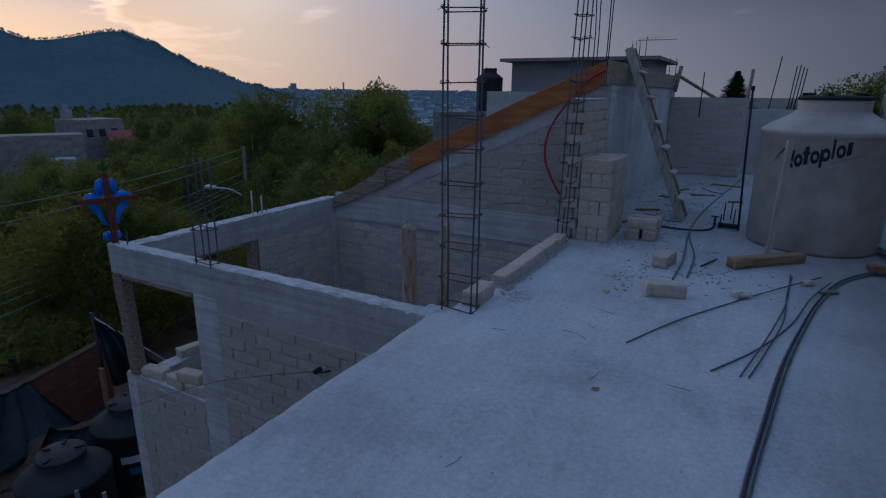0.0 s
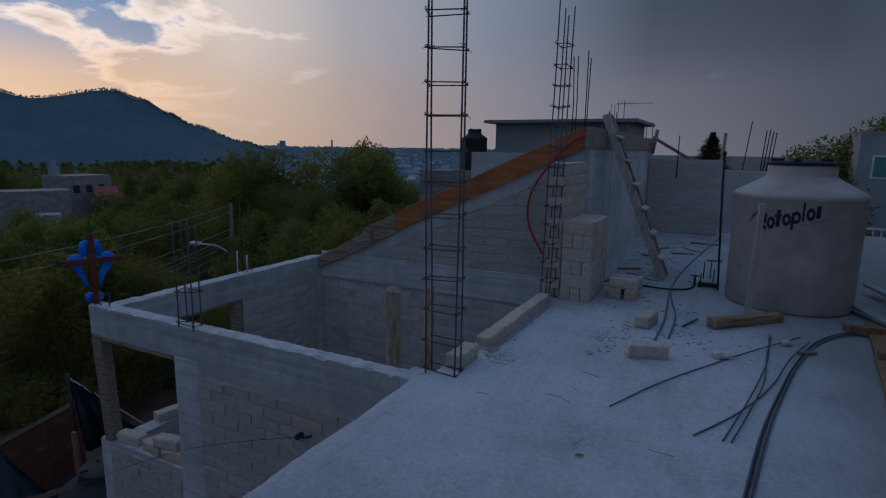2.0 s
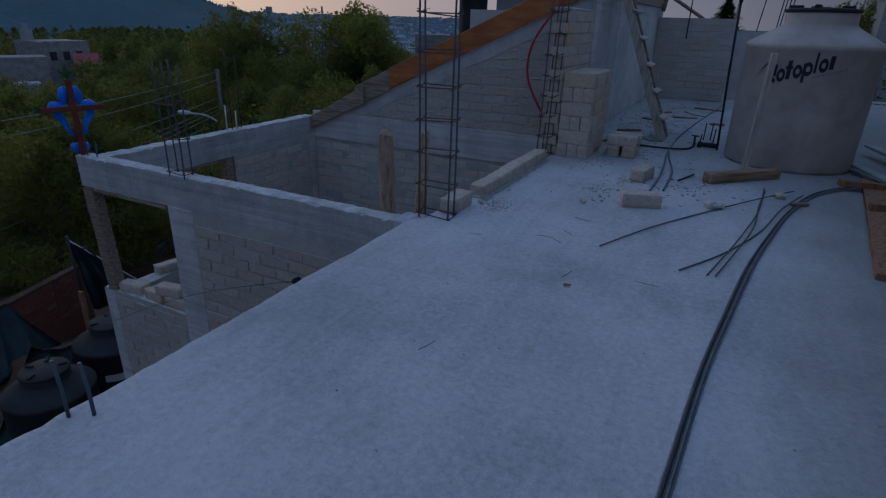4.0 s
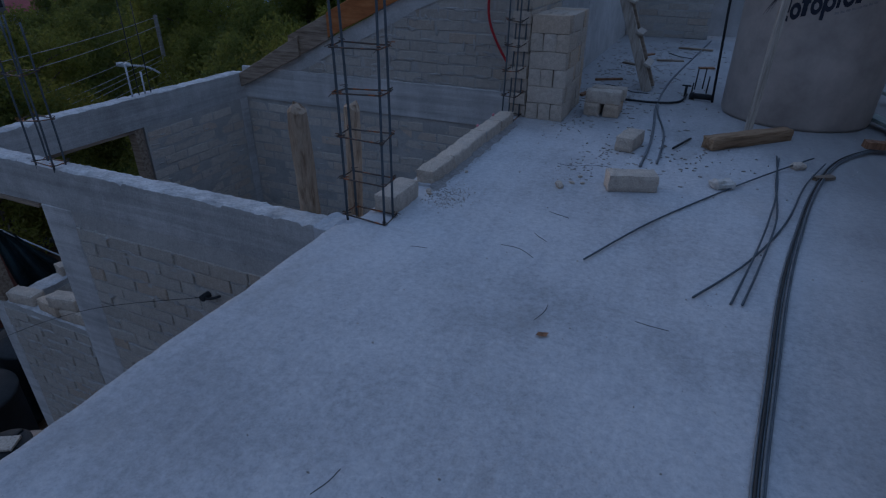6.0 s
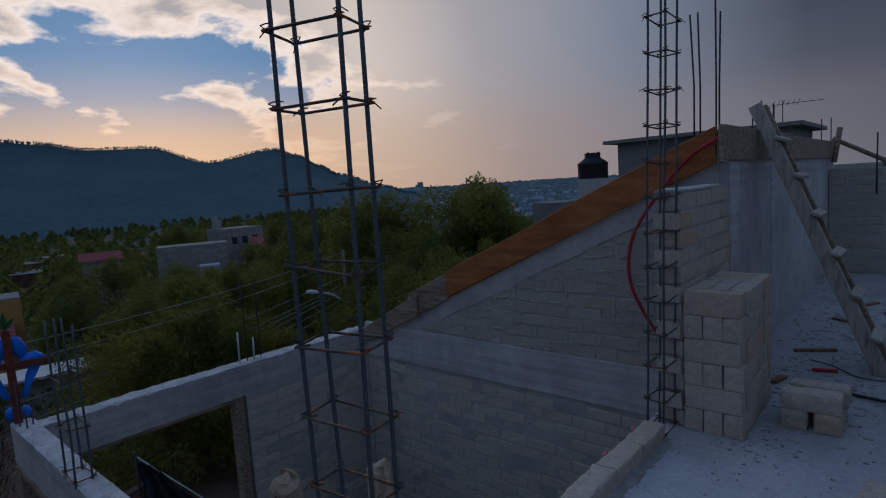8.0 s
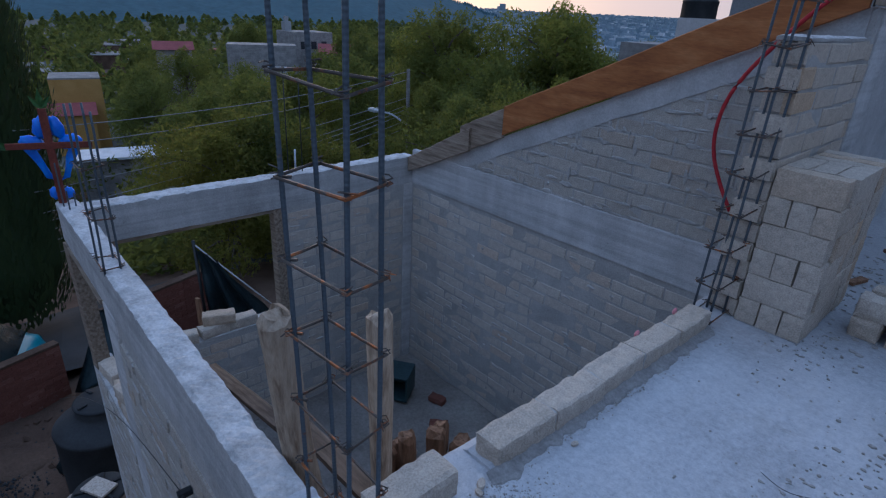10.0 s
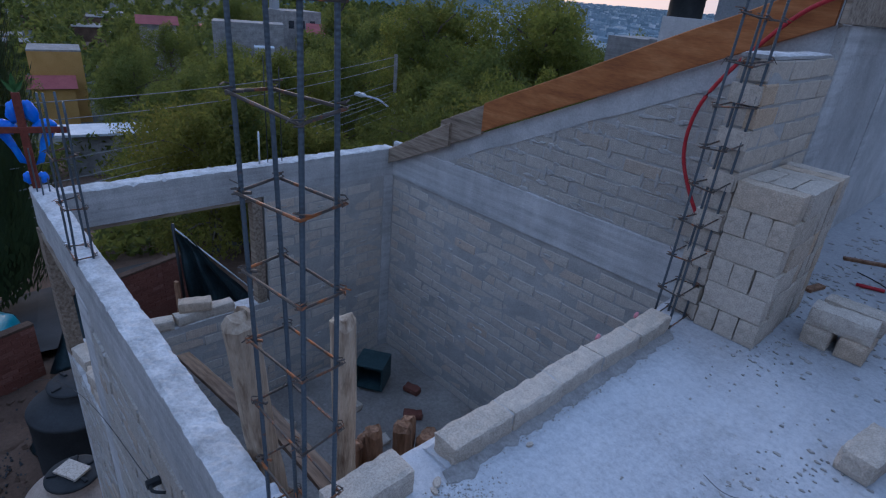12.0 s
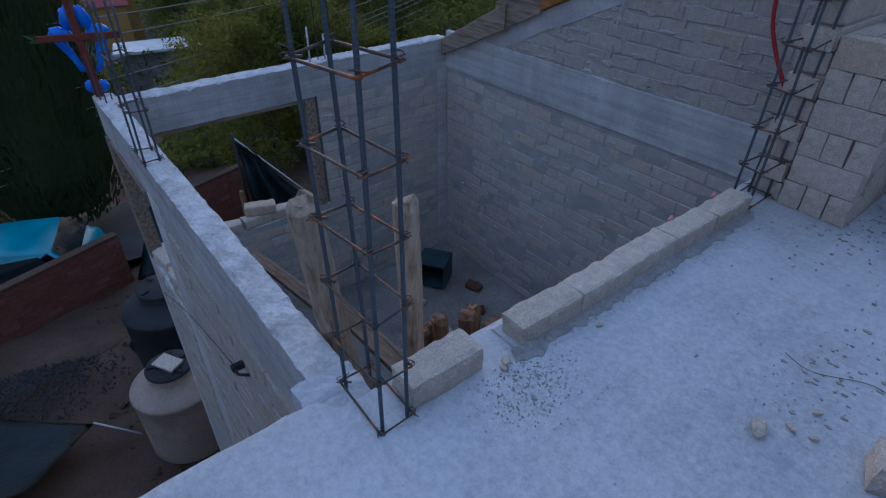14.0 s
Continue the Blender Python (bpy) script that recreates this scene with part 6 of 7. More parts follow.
tagged(mesh_ob("gravel_heap", bm, "asphalt"), "heap of dark gravel in the yard", "gravel", kind="stuff")
bm = bmesh.new()
r = random.Random(6)
for i in range(420):
    x, y, s = r.uniform(-9.6, -5.4), r.uniform(2.2, 7.5), r.uniform(0.02, 0.09)
    m = Matrix.Translation((x, y, GROUND + s * 0.15)) @ Euler((r.uniform(0, 1), r.uniform(0, 1), r.uniform(0, 6))).to_matrix().to_4x4()
    box(bm, -s, s, -s / 2, s / 2, -s / 4, s / 4, m=m)
tagged(mesh_ob("yard_rubble", bm, "dirt"), "broken boards and rubble strewn over the yard", "rubble", kind="stuff")


# ---- parked car ----
def car(at, turn):
    t = thing("car", "turquoise saloon car parked behind the brick wall", "car", at, turn)
    prof = [(-2.0, 0.45), (-2.05, 0.62), (-2.0, 0.80), (-1.4, 0.90), (-1.1, 0.95), (-0.5, 1.36), (-0.15, 1.43), (0.75, 1.43), (1.35, 1.36), (1.75, 0.98), (1.85, 0.93), (1.92, 0.75), (1.9, 0.45)]
    bm = bmesh.new()
    secs = []
    for x, z in prof:
        w = 0.80 if z < 0.96 else 0.80 - (z - 0.95) * 0.42
        secs.append([bm.verts.new((x, w * f, z + up)) for f, up in ((-1, 0), (-0.88, 0.035), (-0.6, 0.055), (0, 0.068), (0.6, 0.055), (0.88, 0.035), (1, 0))])
    for a, b in zip(secs, secs[1:]):
        for k in range(6):
            bm.faces.new((a[k], a[k + 1], b[k + 1], b[k])).smooth = True
    for k in (0, 6):
        sy = -1 if k == 0 else 1
        low = [bm.verts.new((x, sy * 0.82, 0.3)) for x, z in (prof[0], prof[-1])]
        belt = [bm.verts.new((x, sy * 0.83, 0.86)) for x in (-1.98, -1.15, 1.70, 1.88)]
        bm.faces.new([low[0]] + belt + [low[1]])
        bm.faces.new([belt[0], secs[2][k], secs[3][k], secs[4][k], belt[1]])
        bm.faces.new([belt[1], secs[4][k], secs[9][k], belt[2]])
        bm.faces.new([belt[2], secs[9][k], secs[10][k], belt[3]])
        bm.faces.new([secs[i][k] for i in range(5, 9)] + [bm.verts.new((1.25, sy * 0.66, 1.31)), bm.verts.new((-0.55, sy * 0.66, 1.31))])
    bmesh.ops.remove_doubles(bm, verts=bm.verts, dist=0.002)
    bmesh.ops.recalc_face_normals(bm, faces=bm.faces)
    part("body", bm, "car", t)
    for name, xs in (("side_window", (-0.98, -0.52, 0.22, 0.22)), ("side_window", (0.29, 0.29, 1.22, 1.55))):
        for sy in (-1, 1):
            bm = bmesh.new()
            v = [bm.verts.new(p) for p in ((xs[0], sy * 0.80, 0.97), (xs[1], sy * 0.655, 1.33), (xs[2], sy * 0.655, 1.34), (xs[3], sy * 0.80, 0.97))]
            bm.faces.new(v)
            bmesh.ops.solidify(bm, geom=bm.faces[:], thickness=0.012)
            part(name, bm, "glass", t)
    for name, x0, z0, x1, z1 in (("windscreen", -1.06, 1.06, -0.56, 1.405), ("rear_window", 1.72, 1.09, 1.42, 1.385)):
        bm = bmesh.new()
        v = [bm.verts.new(p) for p in ((x0, -0.68, z0), (x0, 0.68, z0), (x1, 0.56, z1), (x1, -0.56, z1))]
        bm.faces.new(v)
        bmesh.ops.solidify(bm, geom=bm.faces[:], thickness=0.02)
        part(name, bm, "glass", t)
    for x in (-1.3, 1.3):
        for y in (-0.74, 0.74):
            w = part("wheel", tube(bmesh.new(), [(x, y - 0.09, 0.31), (x, y + 0.09, 0.31)], 0.31, 20), "tyre", t)
            part("rim", tube(bmesh.new(), [(x, y - 0.097, 0.31), (x, y + 0.097, 0.31)], 0.18, 16), "hubcap", w)
    for sy in (-0.6, 0.6):
        part("headlight", boxes((-2.11, -2.07, sy - 0.15, sy + 0.15, 0.62, 0.76), bevel=0.01), "whitelabel", t)


car((-11.45, 1.00, GROUND - 0.62), 74)


# ---- trees ----
def leaf_cloud(bm, blobs, n, size, rnd, droop=0.3):
    tot = sum(b[3] ** 2 for b in blobs)
    for cx, cy, cz, rr, fz in blobs:
        for i in range(int(n * rr ** 2 / tot)):
            d = Vector((rnd.gauss(0, 1), rnd.gauss(0, 1), rnd.gauss(0, 1))).normalized() * (rr * rnd.uniform(0.35, 1.08) ** 0.7)
            d.z *= fz
            p = Vector((cx, cy, cz)) + d
            s = size * rnd.uniform(0.5, 1.4)
            a = Vector((rnd.uniform(-1, 1), rnd.uniform(-1, 1), rnd.uniform(-1, 1) - droop)).normalized()
            b = a.cross(Vector((rnd.uniform(-1, 1), rnd.uniform(-1, 1), rnd.uniform(-1, 1)))).normalized()
            v = [bm.verts.new(q) for q in (p - a * s, p + b * s * 0.42 + a * s * 0.1, p + a * s, p - b * s * 0.42)]
            bm.faces.new(v)


def tree(name, h, spread, mat, label, seed, kind="round", leaves=5200, size=0.16):
    rnd = random.Random(seed)
    t = thing(name, label, "tree", (0, 0, -500 - seed))
    bm = bmesh.new()
    lean = Vector((rnd.uniform(-0.4, 0.4), rnd.uniform(-0.4, 0.4), 0))
    trunk = [Vector((0, 0, 0)) + lean * (k / 6) ** 2 * h * 0.15 + Vector((0, 0, h * 0.85 * k / 6)) for k in range(7)]
    tube(bm, trunk, 0.035 * h ** 0.8, 8, 0.25)
    blobs = []
    limbs = 13 if kind == "tall" else 11
    for k in range(limbs):
        f = rnd.uniform(0.3, 0.95)
        base = trunk[min(int(f * 6), 5)]
        a = k * 2.4 + rnd.uniform(-0.4, 0.4)
        reach = spread * (1.0 - 0.55 * abs(f - 0.45)) * rnd.uniform(0.6, 1.1)
        tip = base + Vector((math.cos(a) * reach, math.sin(a) * reach, h * rnd.uniform(0.06, 0.2)))
        tip.z = min(tip.z, h * 0.97)
        tube(bm, [base, base.lerp(tip, 0.5) + Vector((0, 0, h * 0.03)), tip], 0.008 * h, 5, 0.4)
        rr = spread * rnd.uniform(0.26, 0.5)
        blobs.append((tip.x, tip.y, tip.z, rr, rnd.uniform(0.7, 1.2)))
        for q in range(3):
            blobs.append((tip.x + rnd.uniform(-1, 1) * rr, tip.y + rnd.uniform(-1, 1) * rr, tip.z + rnd.uniform(-0.8, 0.7) * rr, rr * rnd.uniform(0.35, 0.7), rnd.uniform(0.7, 1.3)))
    for k in range(9):
        f = k / 8
        blobs.append((trunk[-1].x + rnd.uniform(-0.22, 0.22) * spread * (1.2 - f), trunk[-1].y + rnd.uniform(-0.22, 0.22) * spread * (1.2 - f), h * (0.70 + 0.27 * f), spread * (0.46 - 0.33 * f), 1.3))
    part("trunk", bm, "bark", t)
    bm = bmesh.new()
    leaf_cloud(bm, blobs, leaves, size, rnd)
    part("crown", bm, mat, t)
    return t


KINDS = [
    tree("tree", 10.0, 2.3, "leafA", "tall slender eucalyptus with thin yellow-green foliage", 1, "tall", 18000, 0.08),
    tree("tree", 9.0, 3.0, "leafA", "leafy yellow-green street tree", 2, "round", 21000, 0.085),
    tree("tree", 7.5, 3.3, "leafB", "dark broad tree below the house", 3, "round", 21000, 0.085),
    tree("tree", 5.5, 2.4, "leafC", "small yellowing tree below the house", 4, "round", 16000, 0.07),
    tree("tree", 8.0, 2.2, "leafB", "dark upright tree far down the slope", 5, "tall", 12000, 0.105),
]
placed = [False] * len(KINDS)


def plant(kind, x, y, z, scale, turn):
    m = pose(x, y, z, 0, 0, turn) @ Matrix.Scale(scale, 4)
    if not placed[kind]:
        placed[kind] = True
        KINDS[kind].matrix_basis = m
        return
    o = copy_thing(KINDS[kind], m)
    o.matrix_basis = m


def plant_to(kind, bearing, dist, top_elev, turn=0, base=None):
    """A tree at a bearing and distance from the roof whose top stands at a given angle above eye height."""
    x, y = -math.sin(radians(bearing)) * dist, 0.2 + math.cos(radians(bearing)) * dist
    z = terrain(x, y) - 0.2 if base is None else base
    top = 1.35 + dist * math.tan(radians(top_elev))
    plant(kind, x, y, z, max(top - z, 1.5) / (10.0, 9.0, 7.5, 5.5, 8.0)[kind], turn)


for kind, b, d, e, turn in (
    (0, 46.2, 30, 0.5, 10), (1, 44.2, 31, -0.9, 120), (1, 36.2, 26, 0.9, 60), (1, 33.4, 27, -2.0, 200), (0, 35.2, 27, 0.6, 260), (2, 39.5, 24, -4.2, 30), (1, 41.5, 27, -3.0, 300),
    (1, 49.5, 36, -4.0, 20), (2, 54.0, 34, -4.4, 70), (1, 58.0, 27, -5.6, 150), (2, 61.0, 26, -7.2, 10), (3, 62.5, 17, -10.5, 40), (3, 64.0, 19, -9.0, 200),
    (2, 65.5, 26, -7.4, 90), (1, 45.5, 24, -6.0, 250), (3, 52.0, 19, -12.0, 10), (2, 43.0, 19, -7.0, 180), (1, 35.5, 20, -5.0, 330), (3, 38.5, 17, -7.5, 120),
    (3, 57.0, 17.5, -10.8, 310), (2, 59.5, 19, -9.0, 45), (1, 62.5, 36, -5.9, 15), (2, 64.8, 42, -5.3, 160), (2, 63.6, 36, -6.2, 60),
    (4, 55.5, 55, -2.6, 0), (4, 54.5, 58, -1.9, 90), (4, 56.8, 60, -2.2, 50), (2, 51.5, 52, -2.6, 30), (2, 65.5, 125, -1.9, 90), (2, 59.0, 105, -2.0, 10),
    (2, 49.0, 60, -3.2, 240), (1, 70.5, 60, -4.2, 110), (2, 73.0, 52, -5.6, 30), (2, 84.8, 50, -6.5, 300), (4, 72.8, 90, -2.6, 0), (2, 31.0, 30, -3.2, 70),
    (2, 28.5, 34, -2.0, 130), (3, 47.5, 15.5, -12.5, 99), (2, 86, 34, -8, 20), (2, 92, 30, -8, 80), (1, 100, 28, -6, 10),
):
    plant_to(kind, b, d, e, turn)
for b, d, e, k in ((-10.3, 27, 2.9, 2), (-8.4, 25, 1.5, 2), (-15, 30, 3.0, 1)):
    x, y = -math.sin(radians(b)) * d, math.cos(radians(b)) * d
    plant(k, x, y, GROUND - 0.5, (1.35 + d * math.tan(radians(e)) - GROUND + 0.5) / (10.0, 9.0, 7.5, 5.5, 8.0)[k], 40 * k)


def cypress(x, y, z, h, r):
    t = thing("cypress_tree", "dense dark green cypress beside the street", "tree", (x, y, z))
    part("trunk", tube(bmesh.new(), [(0, 0, 0), (0, 0, h * 0.6)], 0.16, 8, 0.3), "bark", t)
    bm = bmesh.new()
    rnd = random.Random(12)
    for i in range(46000):
        f = rnd.random() ** 0.9
        a = rnd.uniform(0, 2 * math.pi)
        lump = 1 + 0.10 * math.sin(a * 5 + f * 9) + 0.08 * math.sin(a * 11 - f * 31)
        rr = r * (1 - f) ** 0.38 * min(1, 0.7 + f * 6) * lump * rnd.uniform(0.78, 1.02)
        p = Vector((math.cos(a) * rr, math.sin(a) * rr, 0.3 + f * (h - 0.3)))
        s = rnd.uniform(0.05, 0.12)
        up = Vector((math.cos(a) * 0.35, math.sin(a) * 0.35, 1)).normalized()
        side = Vector((-math.sin(a), math.cos(a), rnd.uniform(-0.4, 0.4))).normalized()
        v = [bm.verts.new(q) for q in (p - up * s, p + side * s * 0.3, p + up * s, p - side * s * 0.3)]
        bm.faces.new(v)
    part("crown", bm, "leafD", t)
    core = bmesh.new()
    rings = []
    for i in range(15):
        f = i / 14
        rings.append([core.verts.new((math.cos(k * 0.3927) * rr, math.sin(k * 0.3927) * rr, 0.35 + f * (h - 0.8))) for k in range(16) for rr in (r * 0.70 * (1.0001 - f) ** 0.38 * min(1, 0.7 + f * 6) * (1 + 0.08 * math.sin(k * 1.96 + f * 9)),)])
    for a, b in zip(rings, rings[1:]):
        for k in range(16):
            core.faces.new((a[k], a[(k + 1) % 16], b[(k + 1) % 16], b[k]))
    part("crown_core", core, "leafD", t)


cypress(-14.8, 2.6, GROUND - 0.7, 13.5, 1.95)
t = thing("conifer", "small dark conifer top behind the far wall", "tree", (-1.35, 35, GROUND - 1))
bm = bmesh.new()
rnd = random.Random(3)
for i in range(9000):
    f = rnd.random() ** 1.3
    a = rnd.uniform(0, 6.283)
    tier = 1 - (f * 7) % 1.0
    rr = (1.03 - f) * 2.5 * (0.55 + 0.45 * tier) * rnd.uniform(0.25, 1) ** 0.6 * (1 + 0.25 * math.sin(a * 3 + f * 20))
    p = Vector((math.cos(a) * rr, math.sin(a) * rr, 5.2 + f * 3.0 - rr * 0.25))
    s = rnd.uniform(0.06, 0.16)
    o1, o2 = Vector((math.cos(a), math.sin(a), 0.45)), Vector((-math.sin(a), math.cos(a), 0))
    bm.faces.new([bm.verts.new(q) for q in (p - o1 * s, p + o2 * s * 0.3, p + o1 * s, p - o2 * s * 0.3)])
part("crown", bm, "leafD", t)
part("trunk", tube(bmesh.new(), [(0, 0, 0), (0, 0, 7)], 0.12, 6, 0.3), "bark", t)


def undergrowth():
    bm = bmesh.new()
    rnd = random.Random(9)
    for i in range(60000):
        b = radians(rnd.uniform(26, 88))
        d = rnd.uniform(13.5, 62)
        x, y = -math.sin(b) * d, math.cos(b) * d
        if (-17 < x < -9 and y < 12) or (74 < math.degrees(b) < 85 and (x > -38 or d > 44)):
            continue
        hgt = max(0.0, noise.noise(Vector((x * 0.16, y * 0.16, 7)))) * 3.4 + 0.5
        p = Vector((x, y, terrain(x, y) + rnd.random() ** 0.6 * hgt))
        s = rnd.uniform(0.06, 0.17) * (1 + d / 45)
        a = Vector((rnd.uniform(-1, 1), rnd.uniform(-1, 1), rnd.uniform(-1, 1))).normalized()
        c = a.cross(Vector((rnd.uniform(-1, 1), rnd.uniform(-1, 1), rnd.uniform(-1, 1)))).normalized()
        bm.faces.new([bm.verts.new(q) for q in (p - a * s, p + c * s * 0.45, p + a * s, p - c * s * 0.45)])
    tagged(mesh_ob("undergrowth", bm, "leafB"), "tangle of dark bushes on the slope below", "bushes", kind="stuff")


undergrowth()


def slope_woods():
    bm = bmesh.new()
    rnd = random.Random(19)
    for i in range(1500):
        b, d = (rnd.uniform(44, 100), 62 * math.exp(rnd.random() ** 0.8 * 2.05)) if i < 1000 else (rnd.uniform(36, 60), 150 * math.exp(rnd.random() * 1.5))
        if (59 < b < 67 and d < 100) or (76.5 < b < 84.5 and d < 80):
            continue
        x, y = -math.sin(radians(b)) * d, math.cos(radians(b)) * d
        z, h = terrain(x, y), rnd.uniform(3.5, 8)
        w = h * rnd.uniform(0.3, 0.55)
        for q in range(90):
            a, f = rnd.uniform(0, 6.283), rnd.random()
            rr = w * math.sin(math.pi * min(1, 0.2 + f * 0.8)) * rnd.uniform(0.4, 1)
            p = Vector((x + math.cos(a) * rr, y + math.sin(a) * rr, z + h * (0.15 + 0.85 * f)))
            s = rnd.uniform(0.2, 0.5) * (1 + d / 250)
            u = Vector((rnd.uniform(-1, 1), rnd.uniform(-1, 1), rnd.uniform(-1, 1))).normalized()
            c = u.cross(Vector((rnd.uniform(-1, 1), rnd.uniform(-1, 1), rnd.uniform(-1, 1)))).normalized()
            bm.faces.new([bm.verts.new(v) for v in (p - u * s, p + c * s * 0.5, p + u * s, p - c * s * 0.5)])
    tagged(mesh_ob("slope_woods", bm, "leafB"), "scattered dark trees over the far slope", "trees", kind="stuff")


slope_woods()


# ---- houses ----
def house(name, x, y, z, w, d, h, turn, wall, roof, label, windows=(), over=0.0, pitched=False, roof_t=0.15):
    t = thing(name, label, "house", (x, y, z), turn)
    part("wall", boxes((-w / 2, w / 2, -d / 2, d / 2, 0, h)), wall, t)
    if pitched:
        bm = bmesh.new()
        v = [bm.verts.new(p) for p in ((-w / 2 - 0.3, -d / 2 - 0.3, h), (w / 2 + 0.3, -d / 2 - 0.3, h), (w / 2 + 0.3, d / 2 + 0.3, h), (-w / 2 - 0.3, d / 2 + 0.3, h), (-w / 2 - 0.3, 0, h + d * 0.22), (w / 2 + 0.3, 0, h + d * 0.22))]
        for q in ((0, 1, 5, 4), (2, 3, 4, 5), (0, 4, 3), (1, 2, 5), (0, 3, 2, 1)):
            bm.faces.new([v[i] for i in q])
        part("roof", bm, roof, t)
    else:
        part("roof", boxes((-w / 2 - over, w / 2 + over, -d / 2 - over, d / 2 + over, h, h + roof_t)), roof, t)
    for wx, wz, ww, wh, mat in windows:
        o = part("window", boxes((wx - ww / 2, wx + ww / 2, -d / 2 - 0.03, -d / 2 + 0.02, wz, wz + wh)), "whiteframe", t)
        part("pane", boxes((wx - ww / 2 + 0.06, wx - 0.03, -d / 2 - 0.045, -d / 2 - 0.031, wz + 0.06, wz + wh - 0.06)), mat, o)
        part("pane", boxes((wx + 0.03, wx + ww / 2 - 0.06, -d / 2 - 0.045, -d / 2 - 0.031, wz + 0.06, wz + wh - 0.06)), mat, o)
    return t


# neighbour behind the gable, with its roof slab and black tank
nb = house("house", -5.305, 20.17, GROUND, 4.41, 3.4, 7.0, 0, "greyhouse", "castdark", "grey neighbouring house with an overhanging flat roof", over=0.32, roof_t=0.10)
part("annex_wall", boxes((-5.3, -2.2, -1.6, 0.2, 0, 5.32)), "castdark", nb, "lower grey block wall of the annex")
water_tank("water_tank", (-8.17, 18.15, 0.75), 0, "blackplastic", "blackplastic", "black water tank on the neighbouring roof", False).scale = (0.80, 0.80, 1.0)
part("tank_shelf", boxes((-3.4, -2.21, -2.6, -1.61, 4.9, 5.40)), "castdark", nb)
rod("antenna_mast", [(-3.4, 19.3, 2.44), (-3.4, 19.3, 3.08)], 0.012, "darksteel", "thin antenna mast on the neighbouring roof", "antenna")
ant = thing("antenna", "television antenna on the neighbouring roof", "antenna", (-3.4, 19.28, 3.0), 20)
part("boom", tube(bmesh.new(), [(-0.25, 0, -0.03), (0.9, 0, 0.0)], 0.008, 5), "darksteel", ant)
for k in range(6):
    part("element", tube(bmesh.new(), [(-0.2 + 0.11 * k, -0.18, 0.05), (-0.2 + 0.11 * k, 0.18, -0.05)], 0.006, 4), "darksteel", ant)
for x in (-3.80, -3.68, -3.57):
    rod("rebar", [(x, 19.2, 2.44), (x, 19.2, 2.96)], 0.008, "darksteel", "rebar stub on the neighbouring roof", group="stubs on the neighbouring roof")
rod("wooden_pole", [(-0.30, 11.3, 0), (-0.20, 11.25, 1.80)], 0.028, "greyplank", "brown wooden pole behind the tank", "pole", n=8)
for k, (x, z, dx) in enumerate(((0.16, 2.02, 0.06), (0.42, 1.86, 0.03), (0.47, 1.88, 0.04), (0.52, 1.84, 0.04), (0.57, 1.82, 0.04), (-0.93, 1.75, 0.0))):
    rod("rebar", [(x - dx, 11.68 if x > -0.5 else 11.02, 1.0), (x + dx * 0.6, 11.68 if x > -0.5 else 11.02, z)], 0.010, "darksteel", "rebar stub above the low far wall", group="stubs on the far wall")
rod("prop", [(-1.38, 11.0, 1.72), (-0.72, 11.2, 1.32)], 0.03, "greyplank", "wooden prop across the far corner", "prop")
rod("prop", [(-1.36, 10.95, 1.42), (-1.30, 10.95, 1.85)], 0.035, "greyplank", "short wooden post at the far corner", "prop")
# house beyond the tank
hr = house("house", 8.2, 24.5, GROUND, 9.5, 4.0, 6.7, 0, "greyhouse", "castdark", "grey house with a green window and white balustrade", [(-3.9, 5.35, 0.95, 0.75, "greencurtain"), (-2.6, 5.35, 0.5, 0.75, "window")])
for lvl in (2.95, 0.9):
    for k in range(13):
        part("baluster", boxes((-4.6 + 0.22 * k, -4.55 + 0.22 * k, -2.35, -2.3, lvl, lvl + 0.8)), "whiteframe", hr)
    part("balcony_rail", boxes((-4.7, -1.6, -2.38, -2.27, lvl + 0.8, lvl + 0.86)), "whiteframe", hr)
    part("balcony_rail", boxes((-4.7, -1.6, -2.37, -2.28, lvl + 0.38, lvl + 0.43)), "whiteframe", hr)
    part("balcony_slab", boxes((-4.7, -1.6, -2.4, -2.0, lvl - 0.12, lvl)), "castdark", hr)
rod("white_pipe", [(3.1, 21.5, GROUND + 2.55), (4.6, 21.5, GROUND + 2.5)], 0.09, "whiteroof", "thick white pipe before the far house", "pipe", n=10)
# houses in the valley
gx, gy = -77.8, 44.0
gh = house("house", gx, gy, terrain(gx, gy) - 1, 6.0, 6.0, 0, 0, "greyhouse", "greyhouse", "grey flat-roofed house with a small tower in the valley")
bpy.data.objects.remove(gh.children[0]), bpy.data.objects.remove(gh.children[0])
zt = -2.6 - (terrain(gx, gy) - 1)
part("wall", boxes((-2.6, 2.6, -3, 3, 0, zt)), "castdark", gh)
part("wall", boxes((-7.5, -2.6, -3, 3, 0, zt - 2.2)), "castdark", gh)
part("tower", boxes((-1.9, -0.9, -2.5, -1.5, zt, zt + 1.2), (-1.65, -1.15, -2.25, -1.75, zt + 1.2, zt + 1.9)), "greyhouse", gh)
for k in range(3):
    part("window", boxes((2.58, 2.64, -2 + 1.6 * k, -1.2 + 1.6 * k, zt - 2.2, zt - 1.2)), "window", gh)
house("house", -71.8, 45.7, terrain(-73, 43) - 1, 4.6, 5, -5.0 - terrain(-73, 43) + 1, 60, "castdark", "redroof", "small house with a red roof in the valley", pitched=True)
house("house", -69.2, 33.6, terrain(-69.2, 33.6) - 1, 7.9, 4.0, -3.8 - terrain(-69.2, 33.6) + 1, 65, "castdark", "castdark", "long low grey block building among the valley trees")
house("house", -72.0, 24.2, terrain(-72, 24.2) - 1, 3.7, 3.6, -4.3 - terrain(-72, 24.2) + 1, 74, "castdark", "redroof", "small dull red roofed house among the valley trees", pitched=True)
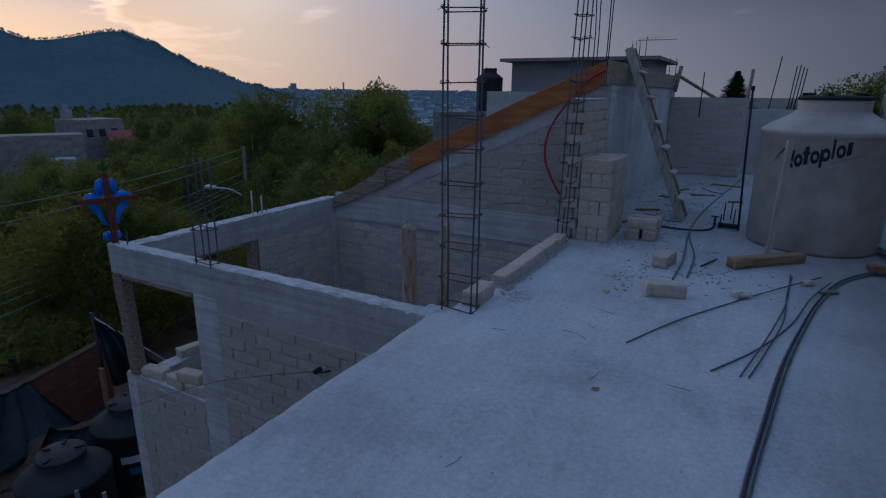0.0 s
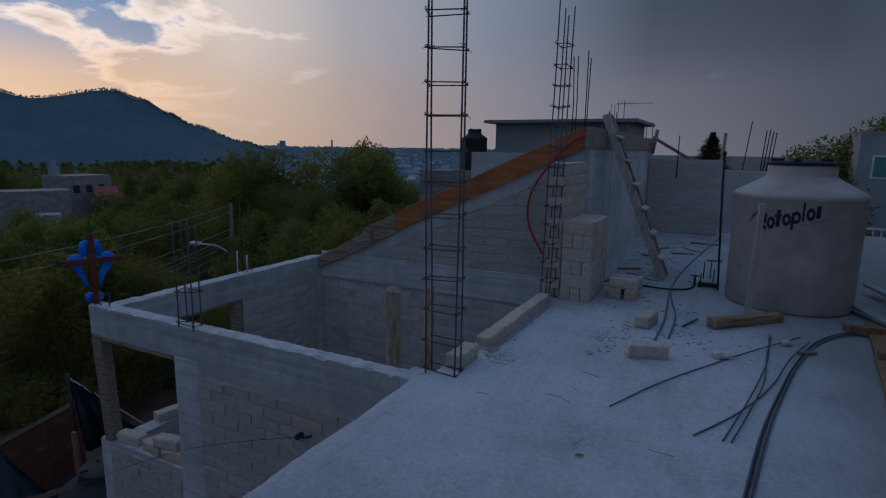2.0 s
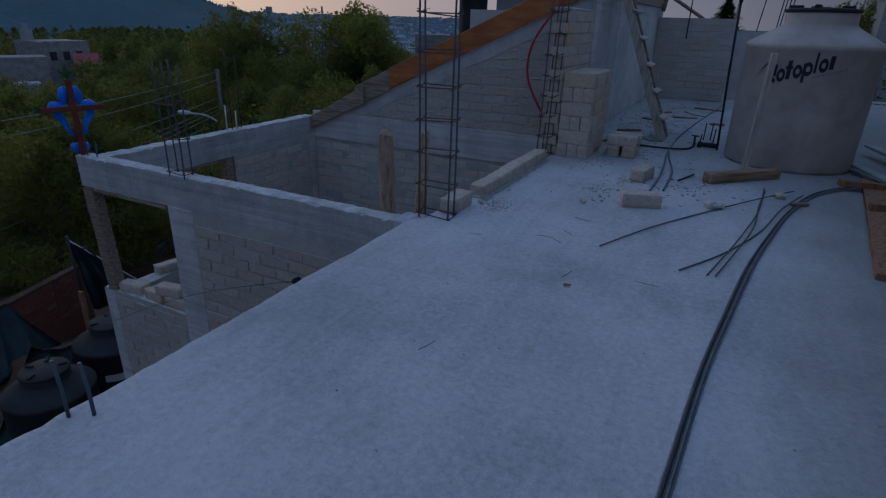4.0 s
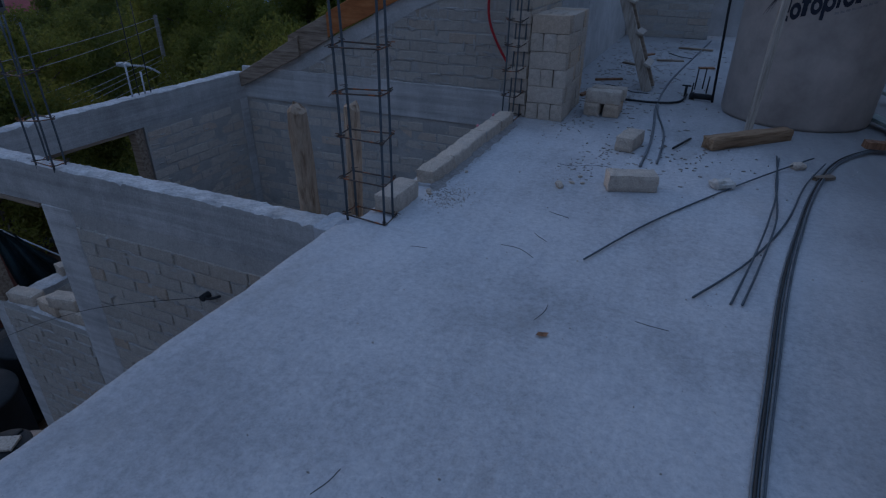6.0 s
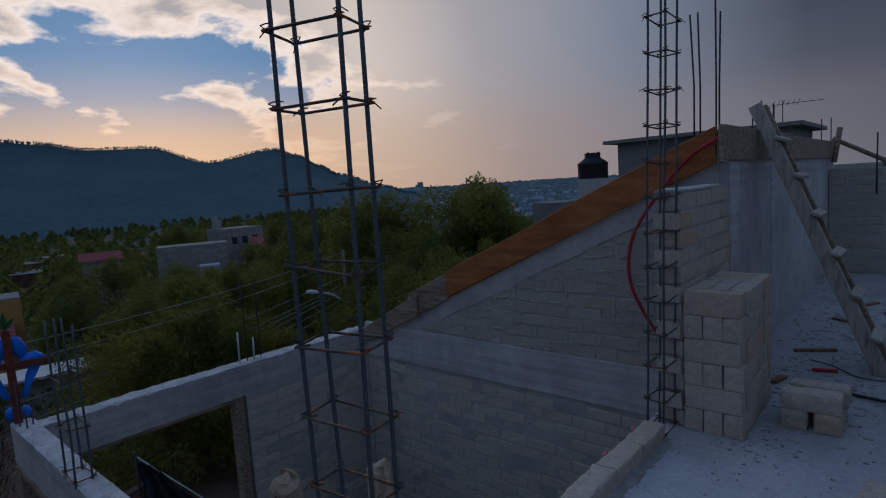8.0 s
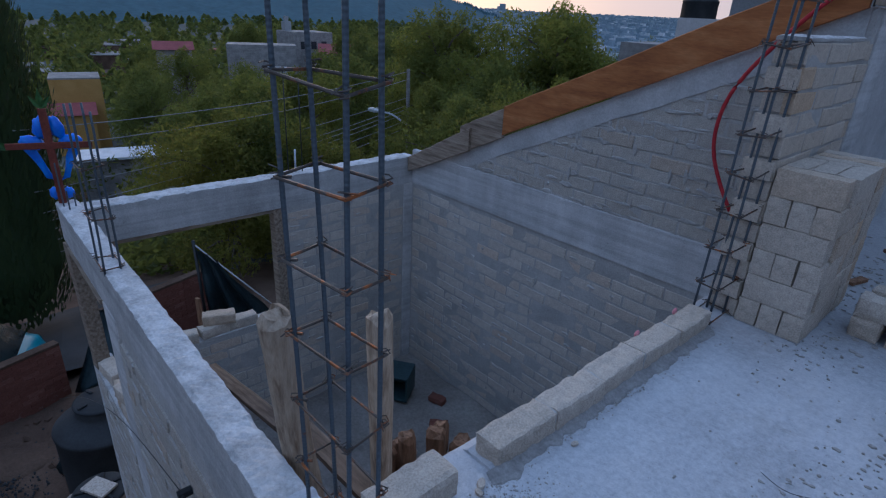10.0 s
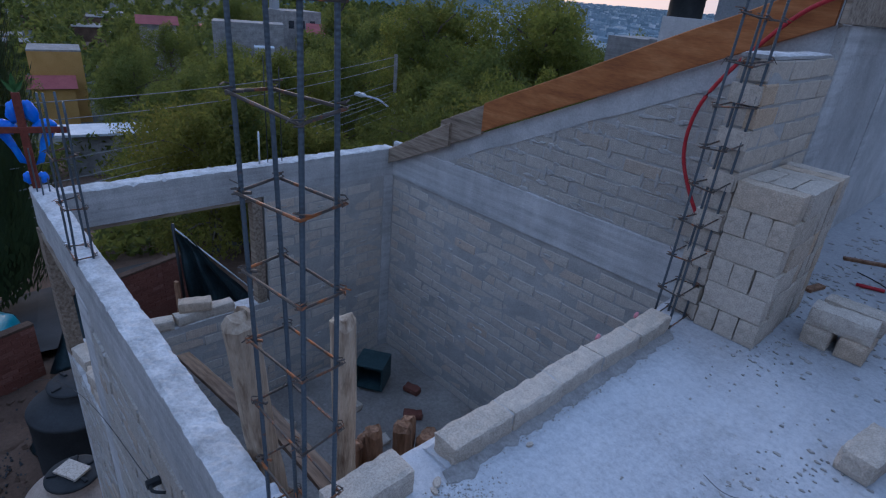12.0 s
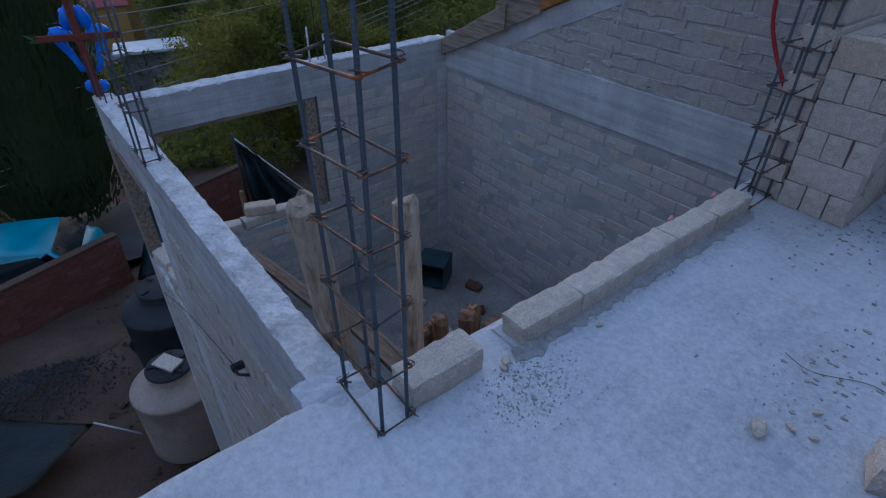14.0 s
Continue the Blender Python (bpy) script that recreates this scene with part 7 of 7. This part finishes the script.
house("shed", -64.9, 33.4, terrain(-64.9, 33.4) - 1, 2.2, 2.0, -6.1 - terrain(-64.9, 33.4) + 1, 66, "greyhouse", "whiteroof", "small pale shed before the long grey building")
sh = house("shed", -39.6, 11.2, terrain(-39.6, 11.2) - 0.5, 5.6, 2.2, -8.0 - terrain(-39.6, 11.2) + 0.5, 78, "castdark", "whiteroof", "low shed with a pale sheet roof below the trees", over=0.3)
house("house", -69.5, 13.5, terrain(-69.5, 13.5) - 1, 4.4, 5, -6.7 - terrain(-69.5, 13.5) + 1, 80, "yellow", "castdark", "small ochre house on the far slope", [(0.3, 0.5, 0.8, 0.7, "window")])
house("house", -66, 12.3, terrain(-66, 12.3) - 1, 3.4, 4, -9.6 - terrain(-66, 12.3) + 1, 80, "yellow", "redroof", "low house with a red awning roof", pitched=True)
rnd = random.Random(17)
for k in range(20):
    b, d = rnd.uniform(60, 92), rnd.uniform(62, 190)
    x, y = -math.sin(radians(b)) * d, math.cos(radians(b)) * d
    z = terrain(x, y)
    h = rnd.uniform(2.6, 5.0)
    wn_ = [(o_, 1.0, 0.9, 0.9, "window") for o_ in (-1.2, 1.2)]
    house("house", x, y, z - 0.5, rnd.uniform(4, 8), rnd.uniform(4, 7), h, b + rnd.uniform(-25, 25), rnd.choice(("greyhouse", "castdark", "dirt", "yellow", "castdark")), rnd.choice(("castdark", "castdark", "dirt", "redroof")), "small house among the trees on the far slope", wn_, 0.2)

# street lamp and overhead wires
lx, ly, lz = -20.3, 16.25, -2.72
lamp = thing("street_lamp", "pale street lamp on a curved arm among the trees", "street lamp", (lx, ly, lz))
part("head", boxes((-0.32, 0.22, -0.14, 0.14, -0.05, 0.10), bevel=0.04), "lampgrey", lamp)
part("arm", tube(bmesh.new(), smooth_path([(0.2, 0, 0.02), (0.9, 0.3, -0.05), (1.5, 0.6, -0.45)], 4), 0.04, 6), "lampgrey", lamp)
part("pole", tube(bmesh.new(), [(1.5, 0.6, -7.5), (1.5, 0.6, 1.8)], 0.10, 8, 0.7), "castdark", lamp)
ex, ey = lx + 1.5, ly + 0.6
for k, (z0, z1, sag) in enumerate(((-0.10, -1.0, 0.7), (-0.35, -1.3, 0.8), (-1.9, -2.0, 0.5), (-2.5, -2.3, 0.5), (-2.75, -2.45, 0.5), (-3.0, -2.6, 0.5), (-3.4, -2.9, 0.4), (-3.7, -3.2, 0.4))):
    a, b = Vector((-10.6 - 0.05 * k, -6.0, z0)), Vector((ex, ey, z1))
    rod("overhead_wire", [a.lerp(b, s / 14) - Vector((0, 0, sag * 4 * (s / 14) * (1 - s / 14))) for s in range(15)], 0.011, "wire", "sagging black overhead wire along the street", "wire", "overhead wires", 4)
rod("utility_pole", [(-10.7, -6.0, GROUND), (-10.7, -6.0, 0.6)], 0.12, "castdark", "concrete pole carrying the overhead wires", "pole", n=10)


# ---- the blocks of the walls, laid last ----
for job in brick_jobs:
    lay_bricks(*job)
